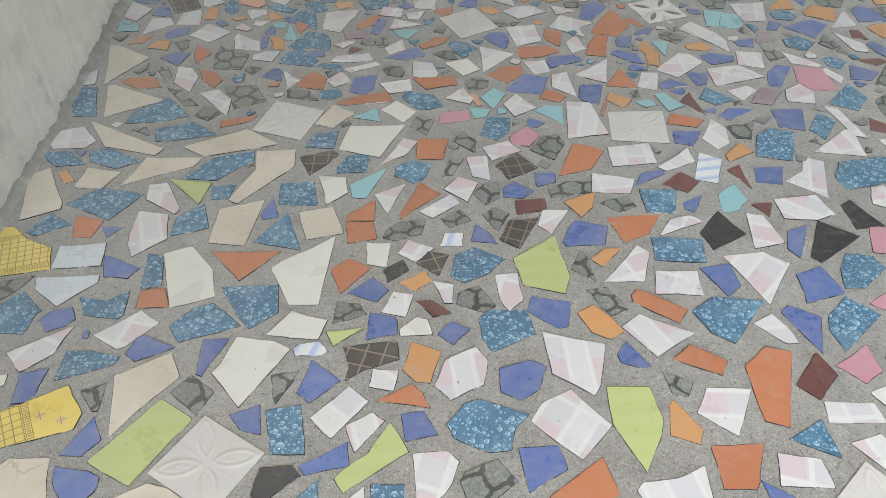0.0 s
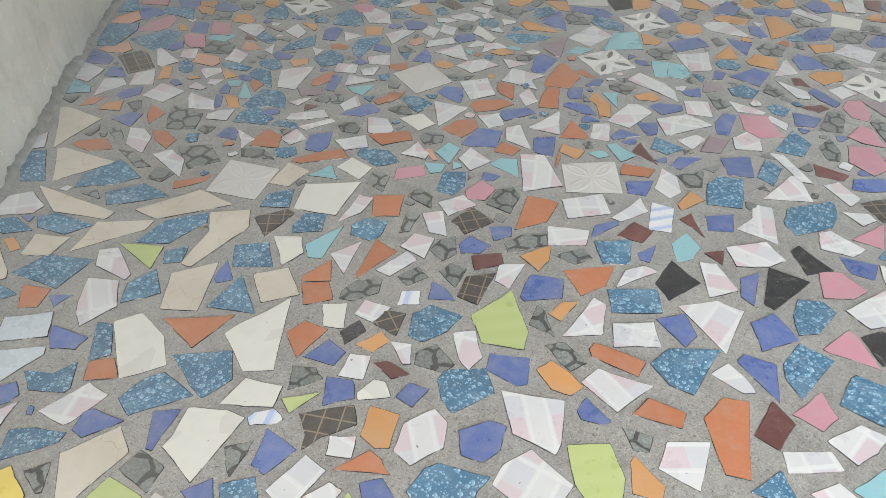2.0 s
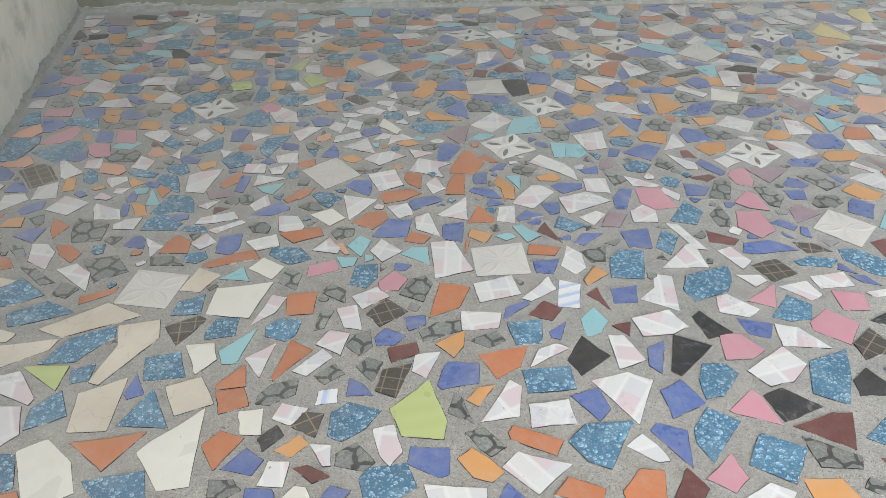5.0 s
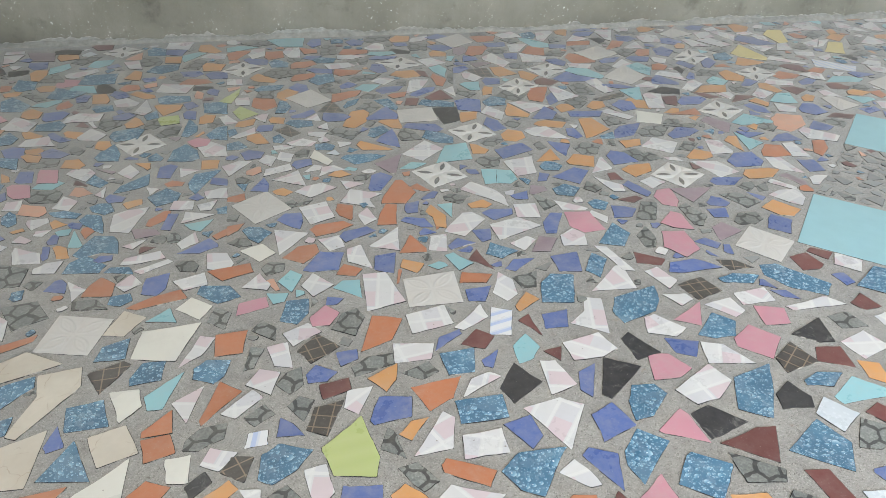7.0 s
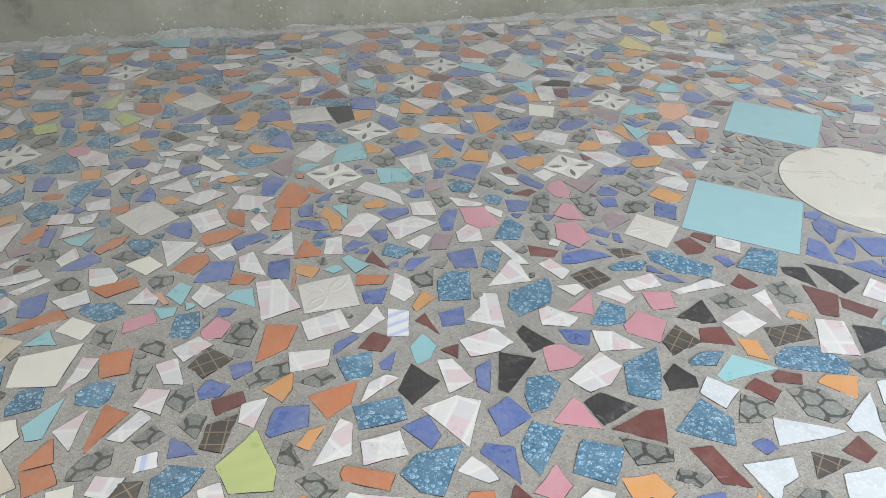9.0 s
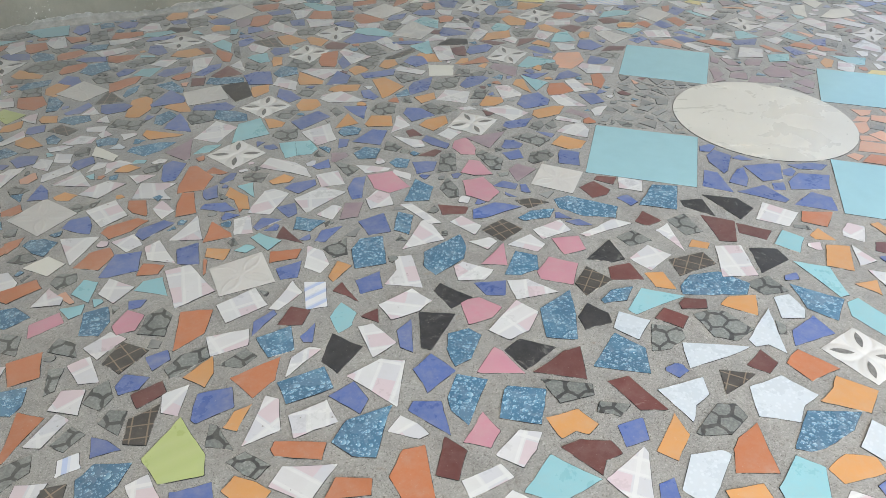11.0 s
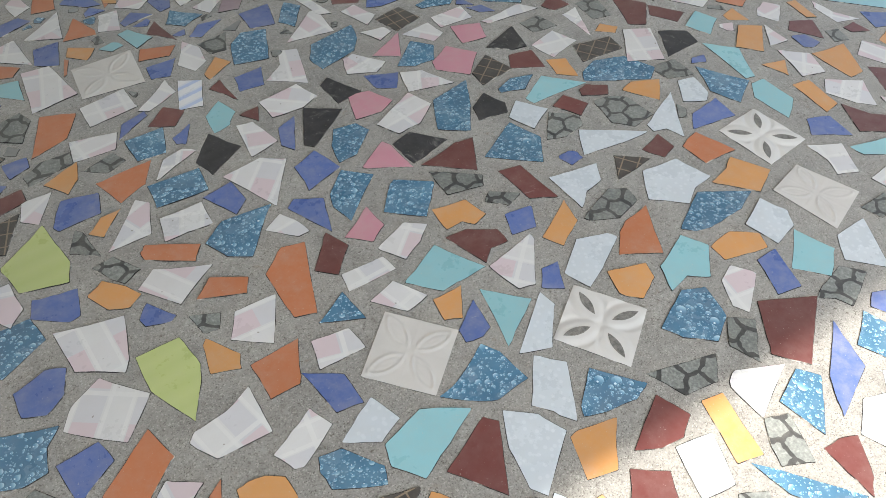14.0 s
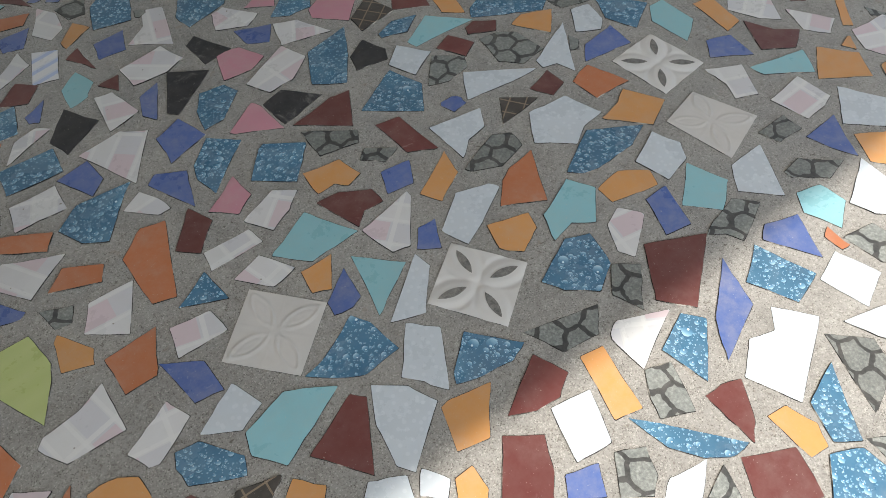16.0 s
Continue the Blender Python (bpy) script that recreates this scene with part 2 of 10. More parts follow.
def dewdrops():
    """A print of water drops on blue, from mist to a few large drops."""
    n = Nodes("blue tile printed with water drops", 0.25)
    p = n.spun()
    tone = n.noise(p, 9.0, 3.0, 0.5)
    col = n.ramp(tone, [(0.3, srgb(54, 99, 128)), (0.55, srgb(66, 113, 142)), (0.75, srgb(88, 134, 160))])
    # cells per metre, least and greatest radius as a share of the cell, share of cells with a drop
    for scale, least, most, share in ((230.0, 0.2, 0.4, 0.22), (112.0, 0.22, 0.4, 0.34), (54.0, 0.22, 0.36, 0.5), (30.0, 0.22, 0.36, 0.08)):
        cell = n.add("ShaderNodeTexVoronoi", {"Vector": p, "Scale": scale, "Randomness": 0.85}, voronoi_dimensions="2D")
        rgb = n.add("ShaderNodeSeparateColor", {"Color": cell.outputs["Color"]})
        keep = n.math("LESS_THAN", rgb.outputs[1], share)
        radius = n.math("MULTIPLY", n.math("MULTIPLY_ADD", rgb.outputs[0], most - least, least), keep)
        inside = n.math("LESS_THAN", cell.outputs["Distance"], radius)
        off = n.add("ShaderNodeVectorMath", {0: p, 1: cell.outputs["Position"]}, operation="SUBTRACT").outputs[0]
        off = n.add("ShaderNodeVectorMath", {0: off, 1: (scale, scale, 0)}, operation="MULTIPLY").outputs[0]
        off = n.add("ShaderNodeVectorMath", {0: off, "Scale": n.math("DIVIDE", 1.0, n.math("ADD", radius, 0.01))}, operation="SCALE").outputs[0]
        # a printed shadow beside each drop
        cast = n.add("ShaderNodeVectorMath", {0: off, 1: (-0.3, 0.4, 0)}, operation="DISTANCE").outputs["Value"]
        col = n.mix(n.math("MULTIPLY", n.math("MULTIPLY", n.math("LESS_THAN", cast, 1.0), keep), 0.3), col, srgb(36, 76, 108))
        side = n.add("ShaderNodeVectorMath", {0: off, 1: (0.6, -0.8, 0)}, operation="DOT_PRODUCT").outputs["Value"]
        drop = n.ramp(n.math("MULTIPLY_ADD", side, 0.5, 0.5), [(0.04, srgb(178, 206, 220)), (0.2, srgb(146, 184, 204)), (0.45, srgb(108, 154, 182)), (0.72, srgb(76, 126, 158)), (0.95, srgb(54, 102, 136))])
        glint = n.add("ShaderNodeVectorMath", {0: off, 1: (0.3, -0.4, 0)}, operation="DISTANCE").outputs["Value"]
        drop = n.mix(n.math("LESS_THAN", glint, 0.22), drop, srgb(206, 226, 234))
        col = n.mix(inside, col, drop)
    return n.done(worn(n, varied(n, col, 0.1), 0.1, False))


def hexstone():
    """Grey stone print with a dark honeycomb."""
    n = Nodes("grey tile with dark honeycomb lines", 0.42)
    p = n.spun()
    warp = n.add("ShaderNodeVectorMath", {0: n.add("ShaderNodeTexNoise", {"Vector": p, "Scale": 24.0, "Detail": 2.0}).outputs["Color"], 1: (0.03, 0.03, 0)}, operation="MULTIPLY")
    q = n.add("ShaderNodeVectorMath", {0: p, 1: warp.outputs[0]}, operation="ADD").outputs[0]
    q = n.add("ShaderNodeVectorMath", {0: q, 1: (15.5, 18.0, 0.0)}, operation="MULTIPLY").outputs[0]
    root = math.sqrt(3)
    arms = []
    for shift in ((90.0, 50 * root, 0.0), (90.5, 50.5 * root, 0.0)):
        moved = n.add("ShaderNodeVectorMath", {0: q, 1: shift}, operation="ADD").outputs[0]
        cell = n.add("ShaderNodeVectorMath", {0: moved, 1: (1.0, root, 1.0)}, operation="MODULO").outputs[0]
        arm = n.add("ShaderNodeVectorMath", {0: cell, 1: (0.5, root / 2, 0.0)}, operation="SUBTRACT").outputs[0]
        arm = n.add("ShaderNodeVectorMath", {0: arm, 1: (1.0, 1.0, 0.0)}, operation="MULTIPLY").outputs[0]
        size = n.add("ShaderNodeVectorMath", {0: arm}, operation="ABSOLUTE").outputs[0]
        slope = n.add("ShaderNodeVectorMath", {0: size, 1: (0.5, root / 2, 0.0)}, operation="DOT_PRODUCT").outputs["Value"]
        arms.append(n.math("MAXIMUM", slope, n.add("ShaderNodeSeparateXYZ", {"Vector": size}).outputs[0]))
    inside = n.math("MINIMUM", arms[0], arms[1])
    line = n.ramp(n.math("ADD", inside, n.math("MULTIPLY", n.noise(p, 60.0), 0.03)), [(0.428, (0, 0, 0)), (0.444, (1, 1, 1))])
    stone = n.ramp(n.noise(p, 160.0, 3.0, 0.7), [(0.32, srgb(90, 94, 91)), (0.52, srgb(128, 131, 126)), (0.7, srgb(164, 166, 160))])
    stone = n.mix(n.math("MULTIPLY", n.noise(p, 18.0), 0.5), stone, srgb(108, 111, 110))
    plane = n.add("ShaderNodeSeparateColor", {"Color": n.add("ShaderNodeTexVoronoi", {"Vector": q, "Scale": 1.1}, voronoi_dimensions="2D").outputs["Color"]}).outputs[0]
    stone = n.mix(n.math("MULTIPLY", plane, 0.35), stone, srgb(98, 102, 100))
    dark = n.ramp(n.noise(p, 120.0, 3.0, 0.7), [(0.35, srgb(28, 28, 30)), (0.7, srgb(58, 58, 58))])
    col = n.mix(n.math("MULTIPLY", line, 0.95), stone, dark)
    return n.done(worn(n, varied(n, col, 0.16), 0.1, False))


def lattice():
    """Dark brown glaze crossed by a thin tan lattice."""
    n = Nodes("dark brown tile with tan lattice", 0.38)
    p = n.spun()
    xyz = n.add("ShaderNodeSeparateXYZ", {"Vector": p})
    lines = None
    for axis in (0, 1):
        f = n.math("ABSOLUTE", n.math("SUBTRACT", n.math("FRACT", n.math("MULTIPLY", xyz.outputs[axis], 26.0)), 0.5))
        l = n.math("GREATER_THAN", f, 0.455)
        lines = l if lines is None else n.math("MAXIMUM", lines, l)
    base = n.mix(n.math("MULTIPLY", n.noise(p, 40.0, 4.0), 0.6), srgb(44, 39, 36), srgb(78, 71, 66))
    col = n.mix(n.math("MULTIPLY", lines, 0.75), base, srgb(150, 130, 108))
    return n.done(worn(n, varied(n, col, 0.15), 0.1))


def marble():
    """Beige tile with fine brown cracks."""
    n = Nodes("beige marbled tile", 0.34)
    p = n.spun()
    base = n.ramp(n.noise(p, 7.0, 5.0, 0.6), [(0.3, srgb(192, 181, 164)), (0.7, srgb(212, 203, 188))])
    q = n.add("ShaderNodeVectorMath", {0: p, 1: n.add("ShaderNodeVectorMath", {0: n.add("ShaderNodeTexNoise", {"Vector": p, "Scale": 22.0, "Detail": 4.0}).outputs["Color"], 1: (0.05, 0.05, 0)}, operation="MULTIPLY").outputs[0]}, operation="ADD").outputs[0]
    edge = n.add("ShaderNodeTexVoronoi", {"Vector": q, "Scale": 14.0}, voronoi_dimensions="2D", feature="DISTANCE_TO_EDGE").outputs["Distance"]
    vein = n.ramp(edge, [(0.0, (1, 1, 1)), (0.03, (0, 0, 0))])
    broken = n.ramp(n.noise(p, 16.0), [(0.45, (0, 0, 0)), (0.6, (1, 1, 1))])
    col = n.mix(n.math("MULTIPLY", n.math("MULTIPLY", vein, broken), 0.6), base, srgb(150, 122, 92))
    return n.done(worn(n, varied(n, col, 0.05), 0.15))


def charcoal():
    n = Nodes("charcoal tile with pale scratches", 0.42, 0.5, 0.05)
    p = n.spun()
    base = n.ramp(n.noise(p, 30.0, 5.0, 0.7), [(0.3, srgb(24, 24, 29)), (0.7, srgb(48, 48, 54))])
    scr = n.ramp(n.add("ShaderNodeTexNoise", {"Vector": p, "Scale": 18.0, "Detail": 6.0, "Roughness": 0.75, "Distortion": 1.2}).outputs["Fac"], [(0.57, (0, 0, 0)), (0.68, (1, 1, 1))])
    return n.done(worn(n, n.mix(n.math("MULTIPLY", scr, 0.5), base, srgb(140, 138, 134)), 0.06))


def yellow_grid(name, angle, low, high, bands, spots=()):
    """Yellow glaze with a brown check between two limits, ladder borders and small crosses."""
    n = Nodes(name, 0.3)
    p = n.add("ShaderNodeVectorRotate", {"Vector": n.add("ShaderNodeTexCoord").outputs["Object"], "Angle": -radians(angle)}, rotation_type="Z_AXIS").outputs[0]
    xyz = n.add("ShaderNodeSeparateXYZ", {"Vector": p})
    along, across = xyz.outputs[1], xyz.outputs[0]

    def near(value, centre, width):
        return n.math("LESS_THAN", n.math("ABSOLUTE", n.math("SUBTRACT", value, centre)), width)

    lines = None
    for value in (along, across):
        f = n.math("ABSOLUTE", n.math("SUBTRACT", n.math("FRACT", n.math("MULTIPLY", value, 58.0)), 0.5))
        l = n.math("GREATER_THAN", f, 0.44)
        lines = l if lines is None else n.math("MAXIMUM", lines, l)
    lines = n.math("MULTIPLY", lines, near(across, (low + high) / 2, (high - low) / 2))
    rungs = n.math("GREATER_THAN", n.math("FRACT", n.math("MULTIPLY", along, 170.0)), 0.55)
    for band in bands:
        lines = n.math("MAXIMUM", lines, n.math("MULTIPLY", near(across, band, 0.004), rungs))
        for rail in (-0.006, 0.006):
            lines = n.math("MAXIMUM", lines, near(across, band + rail, 0.0009))
    col = n.ramp(n.noise(p, 12.0), [(0.3, srgb(214, 186, 78)), (0.7, srgb(228, 204, 104))])
    for sx, sy in spots:
        dx, dy = near(across, sx, 0.008), near(along, sy, 0.008)
        col = n.mix(n.math("MULTIPLY", n.math("MULTIPLY", dx, dy), 0.6), col, srgb(206, 172, 140))
        bar = n.math("MAXIMUM", n.math("MULTIPLY", near(across, sx, 0.0008), near(along, sy, 0.011)), n.math("MULTIPLY", near(along, sy, 0.0008), near(across, sx, 0.011)))
        lines = n.math("MAXIMUM", lines, bar)
    return n.done(worn(n, n.mix(n.math("MULTIPLY", lines, 0.75), col, srgb(96, 76, 44)), 0.08, False))


def blue_banded():
    n = Nodes("white tile with pale blue bands", 0.3)
    x = n.add("ShaderNodeSeparateXYZ", {"Vector": n.spun()}).outputs[0]
    band = n.ramp(n.math("FRACT", n.math("MULTIPLY", x, 26.0)), [(0.0, srgb(220, 220, 222)), (0.55, srgb(176, 190, 220)), (0.85, srgb(206, 210, 220))], "CONSTANT")
    return n.done(worn(n, band, 0.1, False))


def lime():
    n = Nodes("lime green tile with faint bands", 0.3)
    p = n.add("ShaderNodeTexCoord").outputs["Object"]
    y = n.add("ShaderNodeSeparateXYZ", {"Vector": p}).outputs[1]
    stripe = n.math("PINGPONG", n.math("MULTIPLY", y, 40.0), 1.0)
    col = n.mix(n.math("MULTIPLY", stripe, 0.35), srgb(180, 190, 124), srgb(166, 179, 106))
    return n.done(worn(n, varied(n, col, 0.05), 0.1, False))


def leaf_cement():
    n = Nodes("dark cement in the leaves", 0.9, 0.2)
    p = n.world()
    col = n.ramp(n.noise(p, 120.0, 4.0, 0.7), [(0.3, srgb(92, 90, 86)), (0.7, srgb(142, 138, 132))])
    n.bump(n.noise(p, 200.0, 3.0), 0.5, 0.002)
    return n.done(col)


def grime_shade_material():
    n = Nodes("broken tile edge with grime and painted shade", 0.9, 0.2)
    # dark stops hold grime and the shadow line round a piece, painted in
    col = n.ramp(n.noise(n.world(), 24.0, 4.0, 0.7), [(0.43, srgb(32, 30, 28)), (0.54, srgb(80, 77, 72)), (0.64, srgb(166, 160, 151))])
    return n.done(col)


GRIME_SHADE = grime_shade_material()
LEAF_CEMENT = leaf_cement()
GROUT, RUBBLE = grout_material(), rubble_material()
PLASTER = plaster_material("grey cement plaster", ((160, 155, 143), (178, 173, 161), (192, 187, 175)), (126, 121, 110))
# browner than the west plaster; the north wall's weaker light is coloured in too
NORTH_PLASTER = plaster_material("brownish cement plaster, darkened for weaker light", ((100, 96, 85), (119, 115, 103), (138, 133, 121)), (72, 69, 60))
BROKEN = plain_glaze("pale broken plaster edge", (176, 171, 160), 0.9, 0.3, 0.0)
KINDS = {  # code: (part name, material)
    "W": ("white_tile_shard", white_pattern()),
    "w": ("ivory_tile_shard", ivory()),
    "i": ("cool_white_tile_shard", icy()),
    "B": ("cobalt_tile_shard", plain_glaze("cobalt blue tile", (72, 99, 164), 0.3, 0.24, 0.12, 0.75)),
    "D": ("dewdrop_tile_shard", dewdrops()),
    "O": ("terracotta_tile_shard", plain_glaze("terracotta orange tile", (185, 108, 64), 0.36, 0.2, 0.08, 0.3)),
    "Y": ("amber_tile_shard", plain_glaze("amber tile", (208, 147, 82), 0.36, 0.2, 0.06, 0.2)),
    "Q": ("salmon_tile_shard", plain_glaze("salmon tile", (216, 158, 128), 0.38, 0.25)),
    "K": ("charcoal_tile_shard", charcoal()),
    "H": ("honeycomb_tile_shard", hexstone()),
    "G": ("lattice_tile_shard", lattice()),
    "M": ("maroon_tile_shard", plain_glaze("maroon tile", (104, 48, 45), 0.36, 0.1, 0.15, 0.5)),
    "P": ("pink_tile_shard", plain_glaze("pink tile", (200, 136, 152), 0.36, 0.25, 0.06, 0.3)),
    "v": ("slate_tile_shard", plain_glaze("slate grey tile", (122, 126, 126), 0.45, 0.3, 0.2)),
    "V": ("mauve_tile_shard", plain_glaze("mauve tile", (142, 118, 130), 0.4, 0.35)),
    "C": ("aqua_tile_shard", plain_glaze("aqua tile", (140, 192, 200), 0.3, 0.15, 0.06)),
    "A": ("aqua_square_tile", plain_glaze("pale aqua square tile", (156, 198, 206), 0.24, 0.0, 0.02)),
    "L": ("lime_tile_shard", lime()),
    "T": ("beige_tile_shard", marble()),
    "Z": ("yellow_tile_shard", yellow_grid("yellow tile with brown check", 102.0, -0.072, 0.03, (0.038, -0.08))),
    "X": ("yellow_tile_shard", yellow_grid("yellow tile with check and crosses", 24.0, -0.3, -0.016, (-0.008,), ((0.015, 0.008), (0.049, -0.022)))),
    "b": ("blue_banded_tile_shard", blue_banded()),
    "z": ("pale_yellow_tile_shard", plain_glaze("pale yellow tile", (226, 208, 128), 0.34, 0.2, 0.05)),
    "S": ("embossed_tile", plain_glaze("white embossed tile", (206, 202, 197), 0.4, 0.15, 0.03)),
    "F": ("pierced_petal_tile", plain_glaze("white pierced tile", (212, 209, 205), 0.38, 0.12, 0.03)),
}


def cream():
    """Cream glaze, worn to an uneven gloss, with a few dark nicks."""
    n = Nodes("cream round tile", 0.2)
    p = n.world()
    col = n.ramp(n.noise(p, 3.0, 4.0), [(0.3, srgb(202, 198, 188)), (0.7, srgb(212, 208, 199))])
    rub = n.ramp(n.add("ShaderNodeTexNoise", {"Vector": p, "Scale": 4.5, "Detail": 5.0, "Roughness": 0.6, "Distortion": 0.6}).outputs["Fac"], [(0.5, (0.3, 0.3, 0.3)), (0.66, (0.16, 0.16, 0.16))])
    n.put(n.bsdf.inputs["Roughness"], rub)
    nick = n.ramp(n.noise(p, 42.0, 1.0, 0.4), [(0.775, (0, 0, 0)), (0.79, (1, 1, 1))])
    return n.done(n.mix(n.math("MULTIPLY", nick, 0.7), col, srgb(110, 102, 92)))


CREAM = cream()


# ---- structure ----
def part(name, bm, material, parent, label=""):
    mesh = bpy.data.meshes.new(name)
    bm.to_mesh(mesh)
    bm.free()
    mesh.materials.append(material)
    ob = new(name, mesh)
    ob.parent = parent
    return tagged(ob, label)


def box(bm, x0, y0, z0, x1, y1, z1):
    vs = [bm.verts.new(p) for p in ((x0, y0, z0), (x1, y0, z0), (x1, y1, z0), (x0, y1, z0), (x0, y0, z1), (x1, y0, z1), (x1, y1, z1), (x0, y1, z1))]
    for f in ((3, 2, 1, 0), (4, 5, 6, 7), (0, 1, 5, 4), (1, 2, 6, 5), (2, 3, 7, 6), (3, 0, 4, 7)):
        bm.faces.new([vs[i] for i in f])


def ceiling_paint():
    n = Nodes("white ceiling paint", 0.8, 0.3)
    p = n.world()
    n.bump(n.noise(p, 40.0, 3.0), 0.2, 0.002)
    return n.done(n.ramp(n.noise(p, 1.5, 5.0), [(0.3, srgb(214, 214, 210)), (0.7, srgb(232, 232, 228))]))


CEILING = ceiling_paint()
ROOF_Z = 2.9
CORNER = Vector((-0.905, 4.588, 0))  # where the two walls meet
WEST = radians(90 - 4.0)  # wall directions
NORTH = radians(-8.0)
EAVES = radians(-7.1)  # the ceiling's open edge


def slab(name, m, size, material, label, category):
    bm = bmesh.new()
    box(bm, *size)
    ob = part(name, bm, material, None, label)
    ob.matrix_world = m
    return tagged(ob, category=category, kind="structure")


def local(x, y, z=0.0, turn=0.0):
    return Matrix.Translation((x, y, z)) @ Matrix.Rotation(turn, 4, "Z")


slab("floor", local(CORNER.x, CORNER.y, 0, NORTH), (-0.15, -6.6, -0.15, 8.0, 0.15, 0.0), GROUT, "grey cement floor set with a mosaic of broken tiles", "mosaic floor")
floor = bpy.data.objects["floor"]


def rough_wall(name, m, length, thick, height, seed, plaster, label):
    """A plastered wall whose coat stops in a ragged lip a little above the floor."""
    rng = random.Random(seed)
    bm = bmesh.new()
    box(bm, 0, 0.012, -0.1, length, thick, height)
    core = part(name, bm, RUBBLE, None, label)
    core.matrix_world = m
    tagged(core, category="wall", kind="structure")
    bm = bmesh.new()
    steps = int(length / 0.014)
    lip = []
    h = 0.034
    for i in range(steps + 1):
        aim = 0.026 + 0.05 * max(0.0, noise.noise((i * 0.014 * 2.2, seed * 3.7, 0.0)))
        h += rng.uniform(-0.006, 0.006) + (aim - h) * 0.14
        if rng.random() < 0.03:
            h += rng.uniform(-0.014, 0.02)
        lip.append(max(0.014, h + rng.uniform(-0.0035, 0.0035)))
    grid = []
    for i, z0 in enumerate(lip):
        x = length * i / steps
        out = rng.uniform(-0.002, 0.002)
        grid.append([bm.verts.new((x, 0.013, z0)), bm.verts.new((x, out - 0.014, z0 + 0.003)), bm.verts.new((x, out - 0.016, z0 + 0.006)), bm.verts.new((x, out * 0.5 - 0.01, z0 + 0.05)), bm.verts.new((x, -0.008, 0.6)), bm.verts.new((x, -0.008, height))])
    for a, b in zip(grid, grid[1:]):
        for j in range(5):
            f = bm.faces.new((a[j], b[j], b[j + 1], a[j + 1]))
            f.material_index = 1 if j < 2 and rng.random() < 0.8 else 0
    for f in bm.faces:
        f.smooth = True
    coat = part("plaster_coat", bm, plaster, core, "ragged coat of grey cement plaster")
    coat.data.materials.append(BROKEN)
    # a rough fillet of mortar runs along the foot of the wall
    bm = bmesh.new()
    rows = []
    out, up = 0.012, 0.024
    for i in range(steps + 1):
        x = length * i / steps
        out += rng.uniform(-0.0015, 0.0015) + (0.012 - out) * 0.15
        up += rng.uniform(-0.002, 0.002) + (0.024 - up) * 0.15
        rows.append([bm.verts.new((x, -out - 0.01, 0.0005)), bm.verts.new((x, -out - 0.003, 0.004)), bm.verts.new((x, -out * 0.6, up * 0.5)), bm.verts.new((x, 0.012, up))])
    for a, b in zip(rows, rows[1:]):
        for j in range(3):
            bm.faces.new((a[j], b[j], b[j + 1], a[j + 1])).smooth = True
    part("mortar_fillet", bm, RUBBLE, core, "rough dark mortar fillet along the wall foot")
    return core


rough_wall("wall_north", local(CORNER.x, CORNER.y, 0, NORTH), 8.0, 0.2, ROOF_Z, 3, NORTH_PLASTER, "brownish grey cement plastered wall with a ragged lower edge")
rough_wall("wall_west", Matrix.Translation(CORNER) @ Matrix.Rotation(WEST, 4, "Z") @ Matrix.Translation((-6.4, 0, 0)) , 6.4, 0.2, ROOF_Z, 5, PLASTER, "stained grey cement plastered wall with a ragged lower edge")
EDGE_OFFSET = ROOF_Z / math.tan(el)
# unseen; its white spreads light inwards, its edge shapes the sun patch
slab("ceiling", local(CORNER.x, CORNER.y + 0.025, ROOF_Z, EAVES), (-0.2, -4.09 - EDGE_OFFSET, 0.0, 8.0, 0.4, 0.15), CEILING, "unseen porch ceiling, white to bounce light inside", "ceiling")


def ground_material():
    n = Nodes("dry sandy earth", 0.95, 0.2)
    p = n.world()
    col = n.ramp(n.noise(p, 0.8, 6.0, 0.65), [(0.3, srgb(150, 142, 128)), (0.7, srgb(190, 182, 168))])
    n.bump(n.noise(p, 20.0, 5.0), 0.6, 0.02)
    return n.done(col)


slab("ground", Matrix.Identity(4), (-600, -600, -0.4, 600, 600, -0.16), ground_material(), "dry sandy open ground round the porch", "ground")


# ---- the mosaic ----
def area_of(poly):
    return 0.5 * sum(a.x * b.y - b.x * a.y for a, b in zip(poly, poly[1:] + poly[:1]))


PROUD = 0.0014  # how far the pieces stand above the cement


def ragged(corners, rng, wear=0.0011):
    """The outline of a snapped tile: edges broken and slightly uneven, corners chipped."""
    out = []
    for a, b in zip(corners, corners[1:] + corners[:1]):
        e = b - a
        size = e.length
        if size < 1e-5:
            continue
        way = e / size
        side = Vector((e.y, -e.x)) / size
        cut = min(0.0019 * rng.uniform(0.3, 1.5), size * 0.2)
        out.append(a + way * cut)
        steps = min(5, int(size / 0.022))
        bow = rng.uniform(-1, 1) * wear * 1.6
        for k in range(steps):
            t = (k + rng.uniform(0.3, 0.7)) / steps
            out.append(a + e * (cut / size + t * (1 - 2 * cut / size)) + side * (bow * 4 * t * (1 - t) + rng.uniform(-wear, wear) * (2.0 if rng.random() < 0.12 else 0.7)))
        out.append(b - way * cut)
    return out


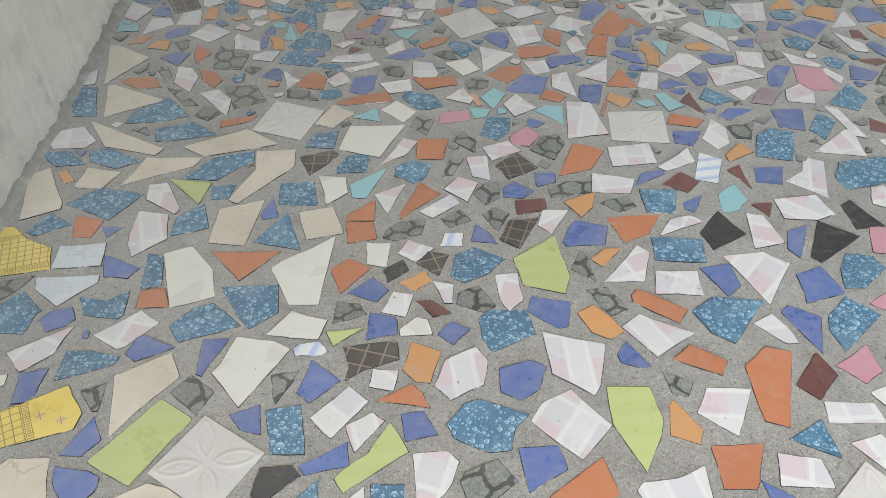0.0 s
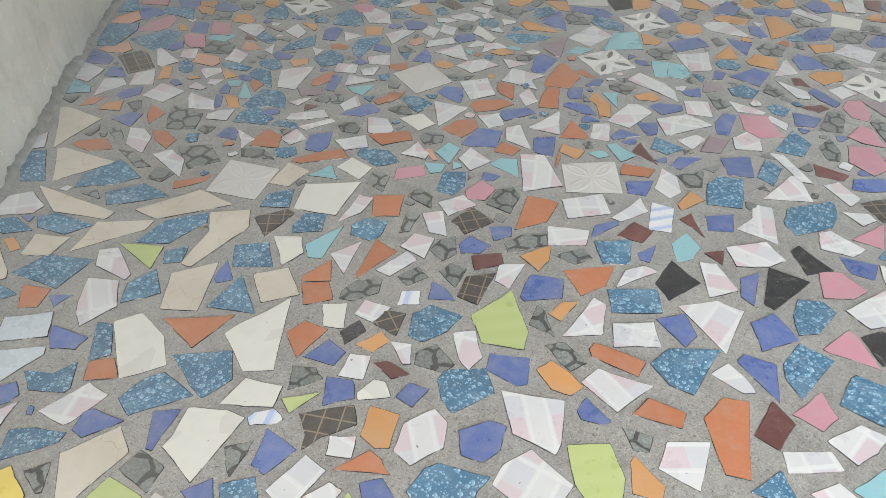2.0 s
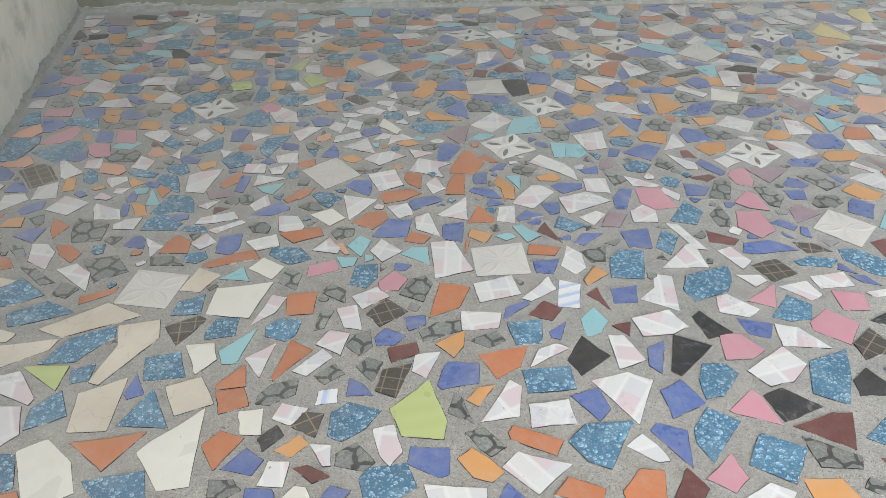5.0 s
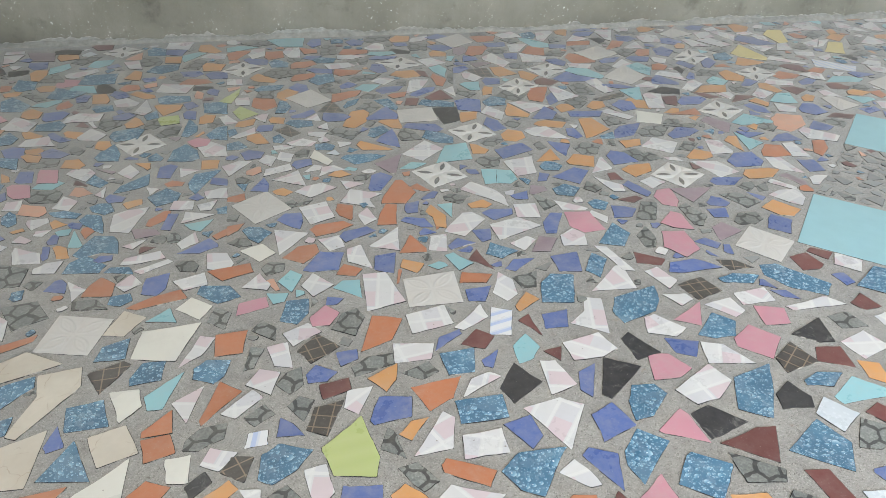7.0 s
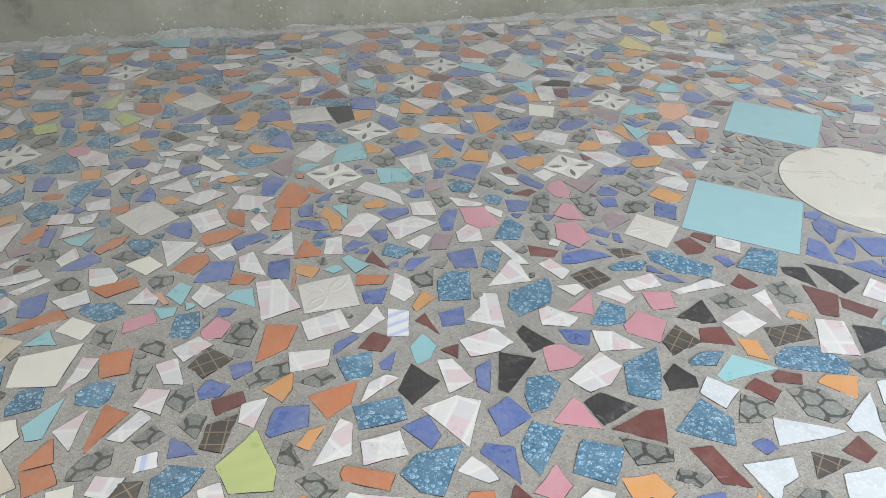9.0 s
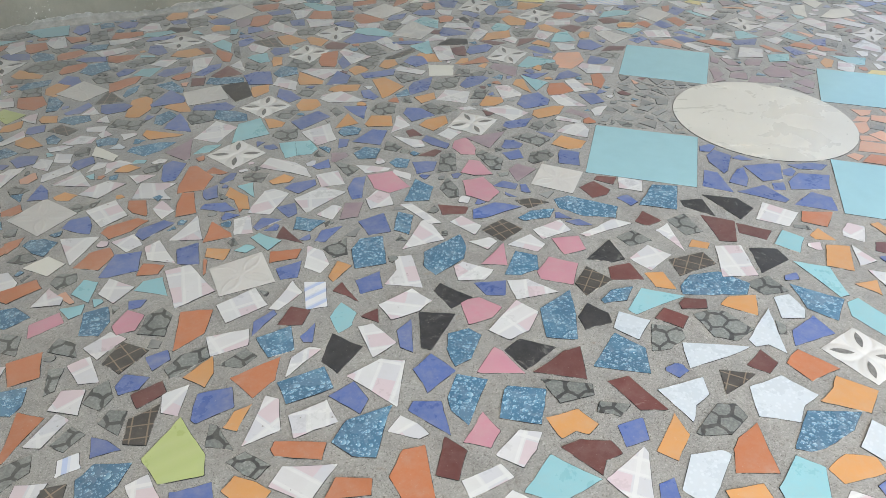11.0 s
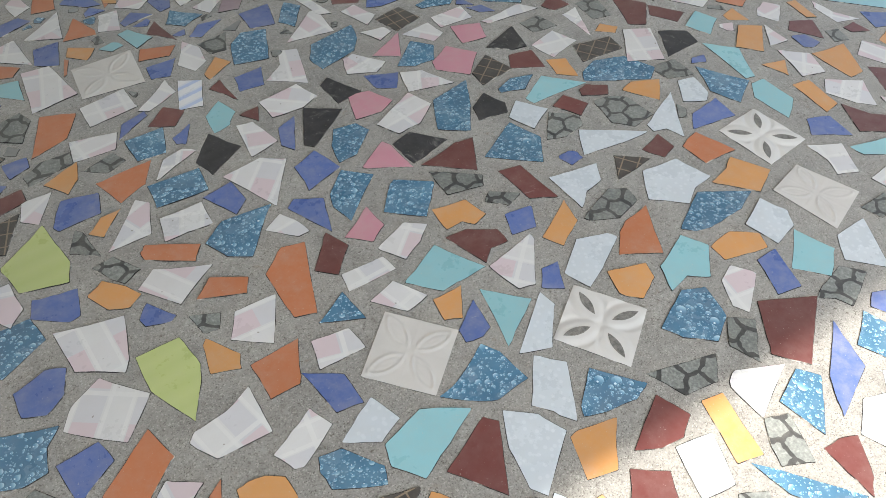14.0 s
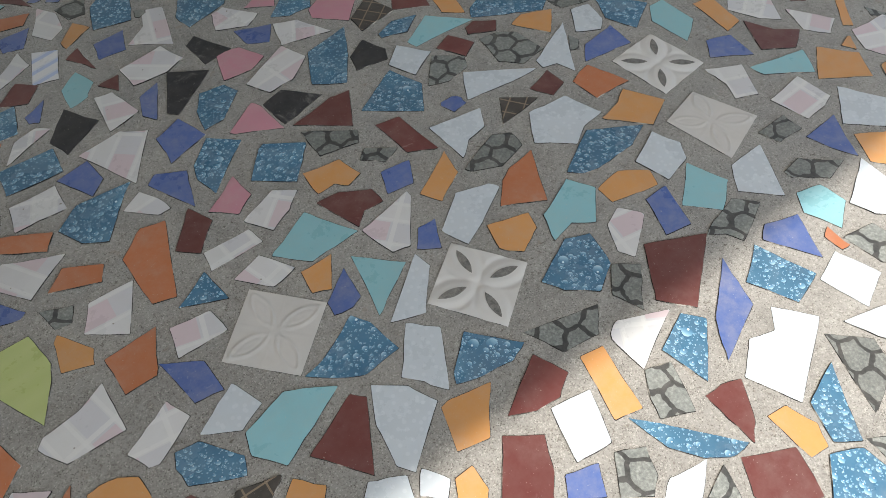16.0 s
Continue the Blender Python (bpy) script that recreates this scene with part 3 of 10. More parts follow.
def plate(outline, top, rng, low=-0.004):
    """A flat piece with a worn, grimy rim, its shadow line painted in (second material)."""
    bm = bmesh.new()
    centre = sum(outline, Vector((0, 0))) / len(outline)
    reach = max((p - centre).length for p in outline)
    tilt = Vector((rng.uniform(-1, 1), rng.uniform(-1, 1))) * min(0.006, 0.0005 / reach)
    rings = []
    for inset, z in ((0.0, low), (0.0, top - 0.0009), (0.0015, top)):
        ring = []
        for p in outline:
            d = p - centre
            q = centre + d * max(0.0, 1 - inset / max(d.length, 1e-4))
            ring.append(bm.verts.new((q.x, q.y, z + tilt.dot(d) if z > 0 else z)))
        rings.append(ring)
    n = len(outline)
    for lo, hi in zip(rings, rings[1:]):
        for i in range(n):
            bm.faces.new((lo[i], lo[(i + 1) % n], hi[(i + 1) % n], hi[i])).material_index = 1
    bm.faces.new(rings[-1])
    return bm


count = 0


def shard(code, x, y, *offsets):
    """One broken piece: its kind, its middle in cm and the corners round it in cm."""
    global count
    count += 1
    rng = random.Random(count)
    name, material = KINDS[code]
    corners = [Vector((a, b)) / 100 for a, b in zip(offsets[::2], offsets[1::2])]
    if code in "SF" and len(corners) == 4:
        bm = embossed(corners, code == "F", rng)
    else:
        bm = plate(ragged(corners, rng) if code != "A" else corners, PROUD + rng.uniform(-0.0008, 0.001), rng)
    ob = part(name, bm, material, floor)
    ob.data.materials.append(GRIME_SHADE)
    ob.matrix_parent_inverse = floor.matrix_world.inverted()
    ob.location = (x / 100, y / 100, 0)
    if code == "F" and len(corners) == 4:
        leaf_openings(ob, corners)
    return ob


def leaf_gap(u, v, start, end, width):
    """How far a spot of a unit tile is from its four diagonal leaves; below 0 inside one."""
    best = 9.0
    half, middle = (end - start) / 2, (end + start) / 2
    for along, across in ((abs(u + v), abs(u - v)), (abs(u - v), abs(u + v))):
        along, across = along / math.sqrt(2), across / math.sqrt(2)
        t = (along - middle) / half
        best = min(best, across - width * (1 - t * t) if abs(t) < 1 else math.hypot(across, (abs(t) - 1) * half))
    return best


def smooth(a, b, x):
    t = min(1.0, max(0.0, (x - a) / (b - a)))
    return t * t * (3 - 2 * t)


def embossed(corners, pierced, rng):
    """A square relief tile with four leaves along its diagonals."""
    bm = bmesh.new()
    n = 44
    a, b, c, d = corners
    verts = []
    for j in range(n + 1):
        row = []
        for i in range(n + 1):
            u, v = i / n, j / n
            p = (a * (1 - u) + b * u) * (1 - v) + (d * (1 - u) + c * u) * v
            u, v = u - 0.5, v - 0.5
            if pierced:
                s = leaf_gap(u, v, 0.165, 0.565, 0.058)
                z = PROUD + 0.0014 - 0.0022 * smooth(0.05, 0.16, s)
                z += 0.0016 * smooth(0.16, 0.22, s)
            else:
                s = leaf_gap(u, v, 0.07, 0.62, 0.10)
                z = PROUD + 0.0004 + 0.0024 * max(0.0, 1 - abs(s) / 0.03) ** 2 + 0.0011 * max(0.0, 1 - abs(s + 0.07) / 0.03)
                spokes = max(0.0, 1 - min(abs(u), abs(v)) / 0.015)
                z += 0.0005 * spokes
            row.append(bm.verts.new((p.x, p.y, z)))
        verts.append(row)
    for j in range(n):
        for i in range(n):
            f = bm.faces.new((verts[j][i], verts[j][i + 1], verts[j + 1][i + 1], verts[j + 1][i]))
            f.smooth = True
    rim = verts[0][:-1] + [r[-1] for r in verts[:-1]] + verts[-1][:0:-1] + [r[0] for r in verts[:0:-1]]
    low = [bm.verts.new((v.co.x, v.co.y, -0.004)) for v in rim]
    for i in range(len(rim)):
        k = (i + 1) % len(rim)
        bm.faces.new((low[i], low[k], rim[k], rim[i])).material_index = 1
        bm.edges.get((rim[i], rim[k])).smooth = False
    return bm


def leaf_openings(tile, corners):
    """The four leaf-shaped openings of a pierced tile, filled with cement."""
    a, b, c, d = corners
    for su, sv in ((1, 1), (-1, 1), (-1, -1), (1, -1)):
        bm = bmesh.new()
        ring = []
        for k in range(20):
            t = math.cos(k * math.tau / 20)
            across = 0.058 * (1 - t * t) * (1 if k < 10 else -1)
            along = 0.365 + 0.2 * t
            u = 0.5 + (su * along - sv * across) / math.sqrt(2)
            v = 0.5 + (sv * along + su * across) / math.sqrt(2)
            p = (a * (1 - u) + b * u) * (1 - v) + (d * (1 - u) + c * u) * v
            ring.append(p)
        top = [bm.verts.new((p.x, p.y, PROUD + 0.0024)) for p in ring]
        bottom = [bm.verts.new((p.x, p.y, PROUD - 0.0004)) for p in ring]
        if area_of(ring) < 0:
            top.reverse(), bottom.reverse()
        bm.faces.new(top)
        for k in range(20):
            bm.faces.new((bottom[k], bottom[(k + 1) % 20], top[(k + 1) % 20], top[k]))
        part("leaf_opening", bm, LEAF_CEMENT, tile, "leaf-shaped opening filled with dark cement")


def round_tile(x, y, radius):
    rng = random.Random(7)
    outline = [Vector((math.cos(i * math.tau / 96), math.sin(i * math.tau / 96))) * radius for i in range(96)]
    ob = part("round_tile", plate(outline, PROUD + 0.001, rng), CREAM, floor, "large glossy cream round tile")
    ob.data.materials.append(GRIME_SHADE)
    ob.matrix_parent_inverse = floor.matrix_world.inverted()
    ob.location = (x, y, 0)
    return ob


round_tile(2.85, 1.70, 0.376)
# the square behind the round tile, at its far corners
shard("A", 295.6, 233.7, 2.2, 27.7, 29.7, -2.8, -2.7, -27.6, -29.2, 2.8)
shard("A", 351.8, 162.9, 2.5, 27, 30, -3.5, -2.6, -27, -30.1, 3.5)

shard("Y", 76.6, 22.2, -3.3, 0.1, 0.3, -3.4, 1.7, -2.3, 2.6, 2.6, -1.3, 3)
shard("M", 86, 17.5, -7.6, -0.3, -1.3, -6.3, 2.4, -3.2, 6.1, 2.5, 0.5, 7.5)
shard("B", 90.5, 9.6, -4.2, 0.1, 1, -4.1, 4.5, 0.7, -1.3, 3.4)
shard("i", 98.1, 16.6, -5.9, -3.9, 1.3, -5.7, 6.3, 3.5, -1.7, 6)
shard("H", 98.4, 4.5, -5.7, -0.7, -1.2, -4.3, 2.2, -2.5, 4.8, 2.1, -0.2, 5.2)
shard("i", 102.7, -2, -0.4, -3.6, 6.3, 0.1, -1.2, 2.5, -4.8, 0.8)
shard("H", 106.7, -6.9, 0.5, -3.3, 3.4, 2.5, -4, 0.9)
shard("Y", 108, 18.5, -5.2, -5.4, 0.3, -7.4, 4.9, 5.7, -0.1, 7.2)
shard("D", 109.7, 1.4, -4.2, 2.4, -1.2, -3.1, 3, -6.5, 6.9, -6.8, 0.3, 3.3, -4.9, 10.7)
shard("H", 113.6, 10.5, -3, 0.9, -4.8, -2.7, 1, -6.2, 5.7, 2.9, 0.9, 5.2)
shard("M", 114.6, -12.7, -5.6, 1.7, -3.3, -3.7, 3.1, -6.5, 7.2, 1.4, -1.4, 7.1)
shard("W", 118.5, 22.1, -3.5, 1.7, -4.1, -6.4, 10.1, -1.9, 0.3, 3.8, -2.6, 2.8)
shard("M", 120.8, 0.4, -3.8, -6.6, -0.2, -4.4, 5.1, 2.1, 1.6, 4, -2.6, 4.7)
shard("Y", 125.2, -10.3, -3.4, -3.9, 0.6, -4.9, 3.1, -1.3, 2, 4.5, -2.3, 5.6)
shard("D", 125.4, -21.5, -7.6, 1.1, -0.5, -5.5, 4.4, -3.5, 4.6, 2.2, -0.8, 5.7)
shard("D", 125.5, 13.7, -5.5, 2.3, -4.6, -7.5, 6.4, 0.5, 3.7, 4.7)
shard("D", 132.4, -12.4, -5.4, -2.9, -1.4, -6.4, 8.3, 5.4, -1.7, 3.9)
shard("H", 132.8, -22.6, -1.7, -0.3, -1.9, -3.4, 4.5, -0.2, -1.1, 4)
shard("M", 136.6, 24.9, -8.6, -1.5, -4.1, -8.2, 12.3, 1.1, 0.5, 8.5)
shard("i", 136.7, 1.9, 2.4, 1.9, -2.8, 4.3, -10.3, 0.3, -7.1, -9.7, 11.3, -2.4, 6.4, 5.4)
shard("B", 136.7, 12.3, -3.8, 0.7, -9.7, -6.2, 4.3, -2.6, 9.3, 8)
shard("H", 144.9, -12.4, -7.6, -5.3, -2.8, -4.5, 4.1, -1.8, 6.1, 2.3, 0.2, 9.4)
shard("D", 150.5, 10.1, -2.8, -6.3, 5.9, -5.1, 3.1, 7.7, -6.2, 3.6)
shard("H", 155, 24.4, -3.5, -1.2, -2.2, -4.9, 9.2, -1.5, 5.6, 3.5, -2.6, 2.6, -6.6, 1.3)
shard("i", 156.1, -9.2, -3.3, -3, 4.8, -2.9, 4.4, 0.9, -6, 5.1)
shard("i", 160.6, -0.1, -3.9, -6, 5.5, -3.7, 3.5, 5.6, -5.1, 4.1)
shard("B", 160.8, 14.6, 0, -8.5, 6.3, 1.2, -1.3, 4.6, -5.1, 2.6)
shard("H", 172, -0.1, -3.7, -2.4, -1.5, -4.9, 4.7, -3, 4.4, 3.8, -3.9, 6.3)
shard("C", 173.3, 13.8, -5.1, 1.3, -2.9, -6.5, 4.6, -3.2, 4.6, 3.1, -1.3, 5.4)
shard("H", 180.2, 20.7, -5.1, 1.3, 0.9, -4.6, 8, -3.8, 1, 3.6, -5, 3.5)
shard("i", 184, 6.6, -5.1, -2.2, -1.9, -5.7, 5.6, -3.2, 7.6, 8.1, -6.4, 3.2)
shard("B", 192.2, 22.1, -2.9, -1.3, -0.6, -7, 7.4, 3.8, -3.9, 4.5)
shard("Y", 197.7, 13.2, -5.8, -0.7, -3, -4.6, 3.6, -2.6, 5.7, 1.5, -0.6, 6.3)
shard("i", 207.3, 21.1, -9.1, 1.8, -0.6, -7.7, 7.9, -3.4, 1.6, 9.3)
shard("W", 20.2, 70.1, -0.3, -3.9, 5.3, -0.4, 0.2, 4.1, -5.3, 0.3)
shard("O", 24.9, 65.3, 0.2, -3.1, 3.3, 3.3, -3.4, -0.1)
shard("Y", 32.8, 61.4, -4.6, -1.6, -0.3, -4.9, 4.2, -4.2, 4.4, 0.5, 1.7, 2.9, -1.4, 3.8, -3.7, 3.7)
shard("M", 40.3, 51.6, 0.9, -3.1, 3.2, -1.4, 1.6, 1.8, -5.5, 2.7)
shard("W", 42.9, 65.2, -3.9, -3.2, -2.2, -3.9, 6.5, 0.1, 4.9, 5.6, -5.5, 1.5)
shard("D", 46.4, 56.3, -4.2, 2.6, -4.3, -1.5, 4.1, -6.9, 5.8, -3.6, 1.5, 4.1, -2.8, 5.2)
shard("G", 49.7, 45.7, -1.4, -3.4, 4.7, -0.6, 5, 0.1, -2.1, 3, -6.2, 1.1)
shard("B", 53.8, 70.7, -2.7, -4, 2.7, -5.4, 3.3, 2.1, -3.3, 7.5)
shard("i", 55.2, 60.5, -0.8, -3.9, 4.8, -2, 3, 5.2, -6.8, 0.7)
shard("Y", 55.5, 39.9, 0.6, -3.8, 3.7, -0.9, 0.2, 4.1, -4.6, 0.7)
shard("C", 59.9, 52.7, -7.1, -0.9, -3.6, -6.6, 12.1, -0.9, 4.1, 5.2, -5.5, 3.4)
shard("i", 65.8, 31.1, 2.2, -5, 4.3, 0, -1.4, 3.8, -5.1, 1.2)
shard("M", 68.2, 43.9, -8.2, 1.1, -2.3, -9.2, 6.1, 2.8, 4.2, 5.4)
shard("S", 70.2, 68.8, -2.1, -10.8, 11.1, -1.8, 1.9, 11.2, -11, 1.6)
shard("i", 72.1, 26.5, -0.1, -3.3, 2.8, -1, 0.4, 3.9, -3.1, 0.5)
shard("i", 75.5, 38.9, -3.7, 2.5, -5.9, -5.5, -4.2, -8.6, 7.5, -1.6, 5.6, 4.3, 0.7, 9.1)
shard("D", 77.7, 55.5, -4.9, -2.6, -0.7, -5.6, 7.3, -5.6, 7, 2.6, 5.2, 6.4, -4.7, 2.5, -9.3, 2)
shard("Y", 83.9, 72.9, -3.4, -2.2, -0, -4.2, 5.4, 2.8, -2, 3.5)
shard("B", 84.4, 65.7, -3.9, -1.9, -0.1, -3, 2.7, -2.2, 4.5, 5.6, -3.2, 1.3)
shard("Y", 84.6, 31.9, -5.8, -3.8, 0.1, -6, 7.9, 1.5, 0, 4.3, -2.2, 4.2)
shard("i", 86.7, 45.1, -5.6, 0.1, -3.1, -3.4, -0.9, -7.8, 7, 2.9, 2.7, 8.2)
shard("C", 92.5, 64.6, -5.8, -6.9, 6.5, -1, -0.8, 8)
shard("D", 94.2, 37.4, -5.6, 1.9, -6.8, -0.1, -2.7, -2.1, 4.3, -4, 8.6, -2.8, 1.9, 6.9)
shard("i", 96.1, 57.7, -8.9, -2.5, -2.4, -5.7, 5.8, 2, 5.5, 6.3)
shard("M", 97.8, 26, -8.1, 0.7, -3.7, -2.2, 1.4, -3.4, 6.3, -1.1, 4.3, 6)
shard("W", 104.2, 72.5, -5.8, -5.3, -2, -6.7, 7.1, 3.3, 7.3, 5.1, -6.8, 3.5)
shard("F", 105.9, 50, -10.6, 3.5, -3, -10.9, 10.6, -3.4, 2.8, 10.8)
shard("B", 106.6, 65.5, -4.1, -1, -0.1, -4.4, 4.2, 2.3, -0.2, 3)
shard("H", 111, 30.3, -4.5, -2.2, 3.3, -4.2, 8.3, 0.3, -7, 6.1)
shard("i", 118.2, 63.9, -7.2, -5.9, -1, -3.9, 8.8, 0.6, 7.7, 2.9, 0.5, 6, -8.9, 0.5)
shard("Y", 119.2, 74.8, -6.4, 0.1, -4.2, -4.8, 4.2, -1.1, 6.3, 5.7)
shard("Y", 120.2, 53.5, -5.4, -0.6, -2.2, -4.7, 4.4, -2.2, 6, 1.8, -3, 5.5)
shard("D", 123.4, 38.9, -6.6, -1.8, -1.5, -7, 5.2, -4.1, 8, 3.9, 3.1, 6.6, -8.5, 2.7)
shard("H", 127.2, 29.7, -4.4, 0.3, -2.6, -6.2, 5.6, 0.9, 1.2, 5.1)
shard("O", 131, 62.9, 0.5, -8.3, 9, 4.3, 1.1, 3.9, -2.6, 2.4, -8, -2.4)
shard("C", 133, 49.3, -8.5, -2.9, -2.5, -2.2, 1.6, -5.7, 8.9, 0.6, 6, 6.7, -5.2, 3.4)
shard("H", 133.2, 72.2, -7.7, -0.5, -1.5, -4.1, 6.4, -2.7, 7.5, 1.9, 3.6, 4.4, -8.4, 1)
shard("W", 137.1, 38.3, -5.3, -2.5, -3.8, -5.9, 6.8, -0.1, 3.8, 5, -1.4, 3.5)
shard("B", 147.8, 35.3, -5.5, -3.8, 0.8, -5.7, 5.4, 4.5, -0.9, 5.1)
shard("Y", 147.8, 46, -6.7, -1.2, 4.6, -5, 6.7, -1.1, 1.4, 3.7, -6.1, 3.4)
shard("D", 151, 55.7, -8.4, -1.2, -4.4, -2.7, 6.8, -3.4, 13.8, -1.2, 2.6, 6.9, -10.5, 1.4)
shard("i", 152.2, 67.6, -10.4, 0.4, -3.4, -6.7, 2.2, -4, 8.7, -3.8, 6.7, 6, -3.9, 8.1)
shard("C", 158.6, 33.3, -7.4, 0.7, -2.1, -6.2, 6, -2, 3.6, 7.5)
shard("i", 160.5, 45.4, -5.5, -5.2, 2.7, -4.1, 5.6, -0.3, 3.7, 6.5, -6.6, 3.3)
shard("Y", 167.4, 60, -1.3, -7.2, 7.5, -4, 3.2, 5.4, -1.3, 3.4, -8.3, 2.5)
shard("O", 168, 72.5, -4.2, 3, -4.5, -5, 6, -6.4, 3.2, 4.5, -0.7, 4.1)
shard("i", 170, 28.5, -6.8, -0.5, -0.4, -8.3, 8.8, 4, -1.4, 4.9)
shard("S", 176.9, 44.2, -6.5, -9.8, 9.2, -6.3, 5, 9, -7.7, 7.2)
shard("F", 184.5, 65.4, -7.8, -8.3, 8.1, -8, 7.5, 8.1, -7.9, 8.2)
shard("H", 186.2, 31.8, -3.9, -2.2, 4, -3.3, 4.7, 2.3, -4.8, 3.1)
shard("W", 191.9, 48.5, -1.9, 0.8, -4.7, -3.9, 0.9, -6.8, 7.2, 2.2, -1.3, 7.5)
shard("W", 199.4, 33, -5.6, -3.9, 1.3, -4.3, 5.3, -3.5, 5.7, 5.9, -6.5, 5.8)
shard("C", 201, 74.4, -4.6, 2.1, -4.5, -9.3, 4.1, -5.1, 4.9, 5.8, 0.1, 6.4)
shard("B", 201.6, 57.3, -6.3, 0.1, 2.8, -6.8, 5.1, 1.7, -1.5, 4.9)
shard("C", 205.8, 43.3, -6.2, 1.4, 3.9, -6.8, 9.1, -0.1, -6.6, 5.4)
shard("Y", 211.6, 66.5, -4.4, -6.3, 1.5, -6, 4.5, 5.2, -1.6, 6.9)
shard("M", 214.6, 51, -7.5, -0.8, -0.4, -6.4, 6.8, -3.2, 2, 1.5, -0.8, 9)
shard("Y", 217.2, 33.7, -9.4, 1, 1.4, -7.8, 7.1, -0.9, 1.1, 7.8)
shard("W", 220.6, 61.5, -6, 3.9, -3, -3.9, 1, -8.2, 8.4, 0.5, -0.5, 7.8)
shard("W", 226.4, 47, -4.5, 0.3, -0.7, -5.5, 5.7, -3.1, -0.4, 8.2)
shard("Y", 232.2, 70.9, -5, -6, 0.5, -6.6, 8.7, 4.8, -4.1, 7.8)
shard("W", 234.8, 32, -8.4, 0.4, -5.2, -8.5, 9.5, -2.7, 7.8, 4.3, -3.9, 6.7)
shard("M", 235.7, 57.9, -5.7, -2.1, -2.5, -4.8, 8, -0.1, 0.4, 7.2)
shard("W", 245.7, 64.8, -6.7, 5.1, -1.6, -8.7, 7.3, -4.8, 1.2, 8.6)
shard("Y", 257.3, 67.5, -6.2, -1, -4.2, -5.6, 5.8, -3.1, 8, 2.7, 2.2, 4.3, -5.6, 2.7)
shard("w", -95.9, 112.4, 0.2, -2, 1.3, -1.3, 1.2, 1.5, -0.9, 1.4, -1.9, 0.4)
shard("W", -90.2, 119.3, -2.3, -5.4, 3.2, -1.2, 5.9, 6.5, -6.7, -0.1)
shard("B", -89.7, 109.8, -2.3, -3.6, 0.5, -3.3, 1.9, -1.7, 2.9, 4.8, -2.8, 4)
shard("X", -86.6, 101.8, -7.5, -6.4, -4.7, -5.5, 1.6, -4.1, 8.3, -2.4, 9.1, 1.2, 6.3, 5.5, 4.9, 8.3, -7.3, 2.7, -11, 1.1)
shard("T", -84.6, 88.4, -3.6, -5.2, 5.2, -6, 5.1, -3.3, 3.4, 5.5, -4.1, 5.9, -6.3, 3.3)
shard("B", -81.5, 123.1, -0.7, -0.9, 0.6, -1.4, 0.7, 0.9, -0.7, 1.5)
shard("D", -79.2, 116, 5.1, -1.7, 6.2, 0.7, -0.1, 2.7, -5.4, 2.9, -6, -4.7)
shard("H", -76.5, 106.4, -1.9, 0.6, 0.7, -3.2, 1.8, -3.2, 2.1, 3.6, -2.7, 2.1)
shard("B", -75.8, 96.5, 0.1, -3.2, 3.3, 0.2, 0.7, 5.7, -3.9, -2.5)
shard("B", -75, 87.5, -3.9, -0.3, -1.9, -3.2, 1.9, -3.5, 3.6, -1.5, 3.9, 1.5, 1.6, 2.9, -4.9, 4.4)
shard("W", -72.9, 122.9, -1.3, -4.5, 0.1, -4, 6.6, 2.3, 2, 6.3, -7.2, -0.2)
shard("B", -68.8, 118.6, -1.1, -3.8, 6.7, -0.6, -0.1, 3.4, -2, 2.7, -3.4, -1.6)
shard("T", -66.6, 108, -4.8, -11.1, 0.9, -3.9, 6.7, 2.4, 4.2, 9, -6.8, 3.8)
shard("L", -64.7, 96, -0.9, -9.5, 8.8, 4, 1.9, 9.4, -9.7, -3.8)
shard("T", -61.7, 83.6, -5.8, -2.2, 4.2, -3.1, 6.8, -0.8, 3.3, 2.1, -0.7, 3.5, -7.8, 0.4)
shard("D", -57.7, 124.3, -3.9, -5.1, 2.1, -3.4, 8.9, -1.4, 2, 5.9, -2.5, 4.2, -6.7, -0.3)
shard("H", -56.8, 105.2, -2.3, -1, 1.5, -4.6, 2.5, -2.4, 4.2, 0.8, -1, 5.4, -4.6, 1.5)
shard("B", -54.8, 114.9, -0.8, -4.9, 1.2, -0.6, 3.9, 4.8, -1.9, 5, -2.2, -4.3)
shard("S", -52, 90.1, 1.7, -10.5, 10.5, 1.2, -1.7, 10.5, -10.7, -1.2)
shard("w", -47.1, 113.2, -0.4, -11.4, 9.4, 2.5, 5.7, 5, -2.5, 6.7, -5.2, -0.4, -6.8, -2.5)
shard("B", -45.4, 98.7, -1.2, -2.1, 2.9, -3.4, 2.2, 3.7, -3.8, 1.7)
shard("K", -40.3, 85, -1.4, -4.5, -0.3, -3.5, 5.8, 1, 4, 3.5, -2, 3.4, -2.4, 2, -3.4, -2.2)
shard("H", -39.1, 106.7, -2, -1.7, -1.1, -4.7, 2.2, 0.5, 3.3, 3.3, -2.5, 2.6)
shard("D", -38.7, 95.9, -2.7, -0, -1.9, -5, 4.7, -5.6, 3.5, 5.8, -3.4, 4.9)
shard("w", -35.9, 121.7, 3.8, -4.1, 5.8, 1.3, -2.3, 4.7, -7.5, -1.8)
shard("b", -34.1, 115.2, -2.9, -1.5, 1.7, -1.8, 4.1, -1, 2.3, 2.2, -2, 1.8, -3.4, 0.5)
shard("D", -33.4, 81.3, -1.2, -2.8, 2, -0.9, 2.2, 3.9, -2.8, -0.2)
shard("B", -32.6, 106.4, -1.1, -4.7, 5.3, 0.3, -0.7, 6.3, -3.7, -2)
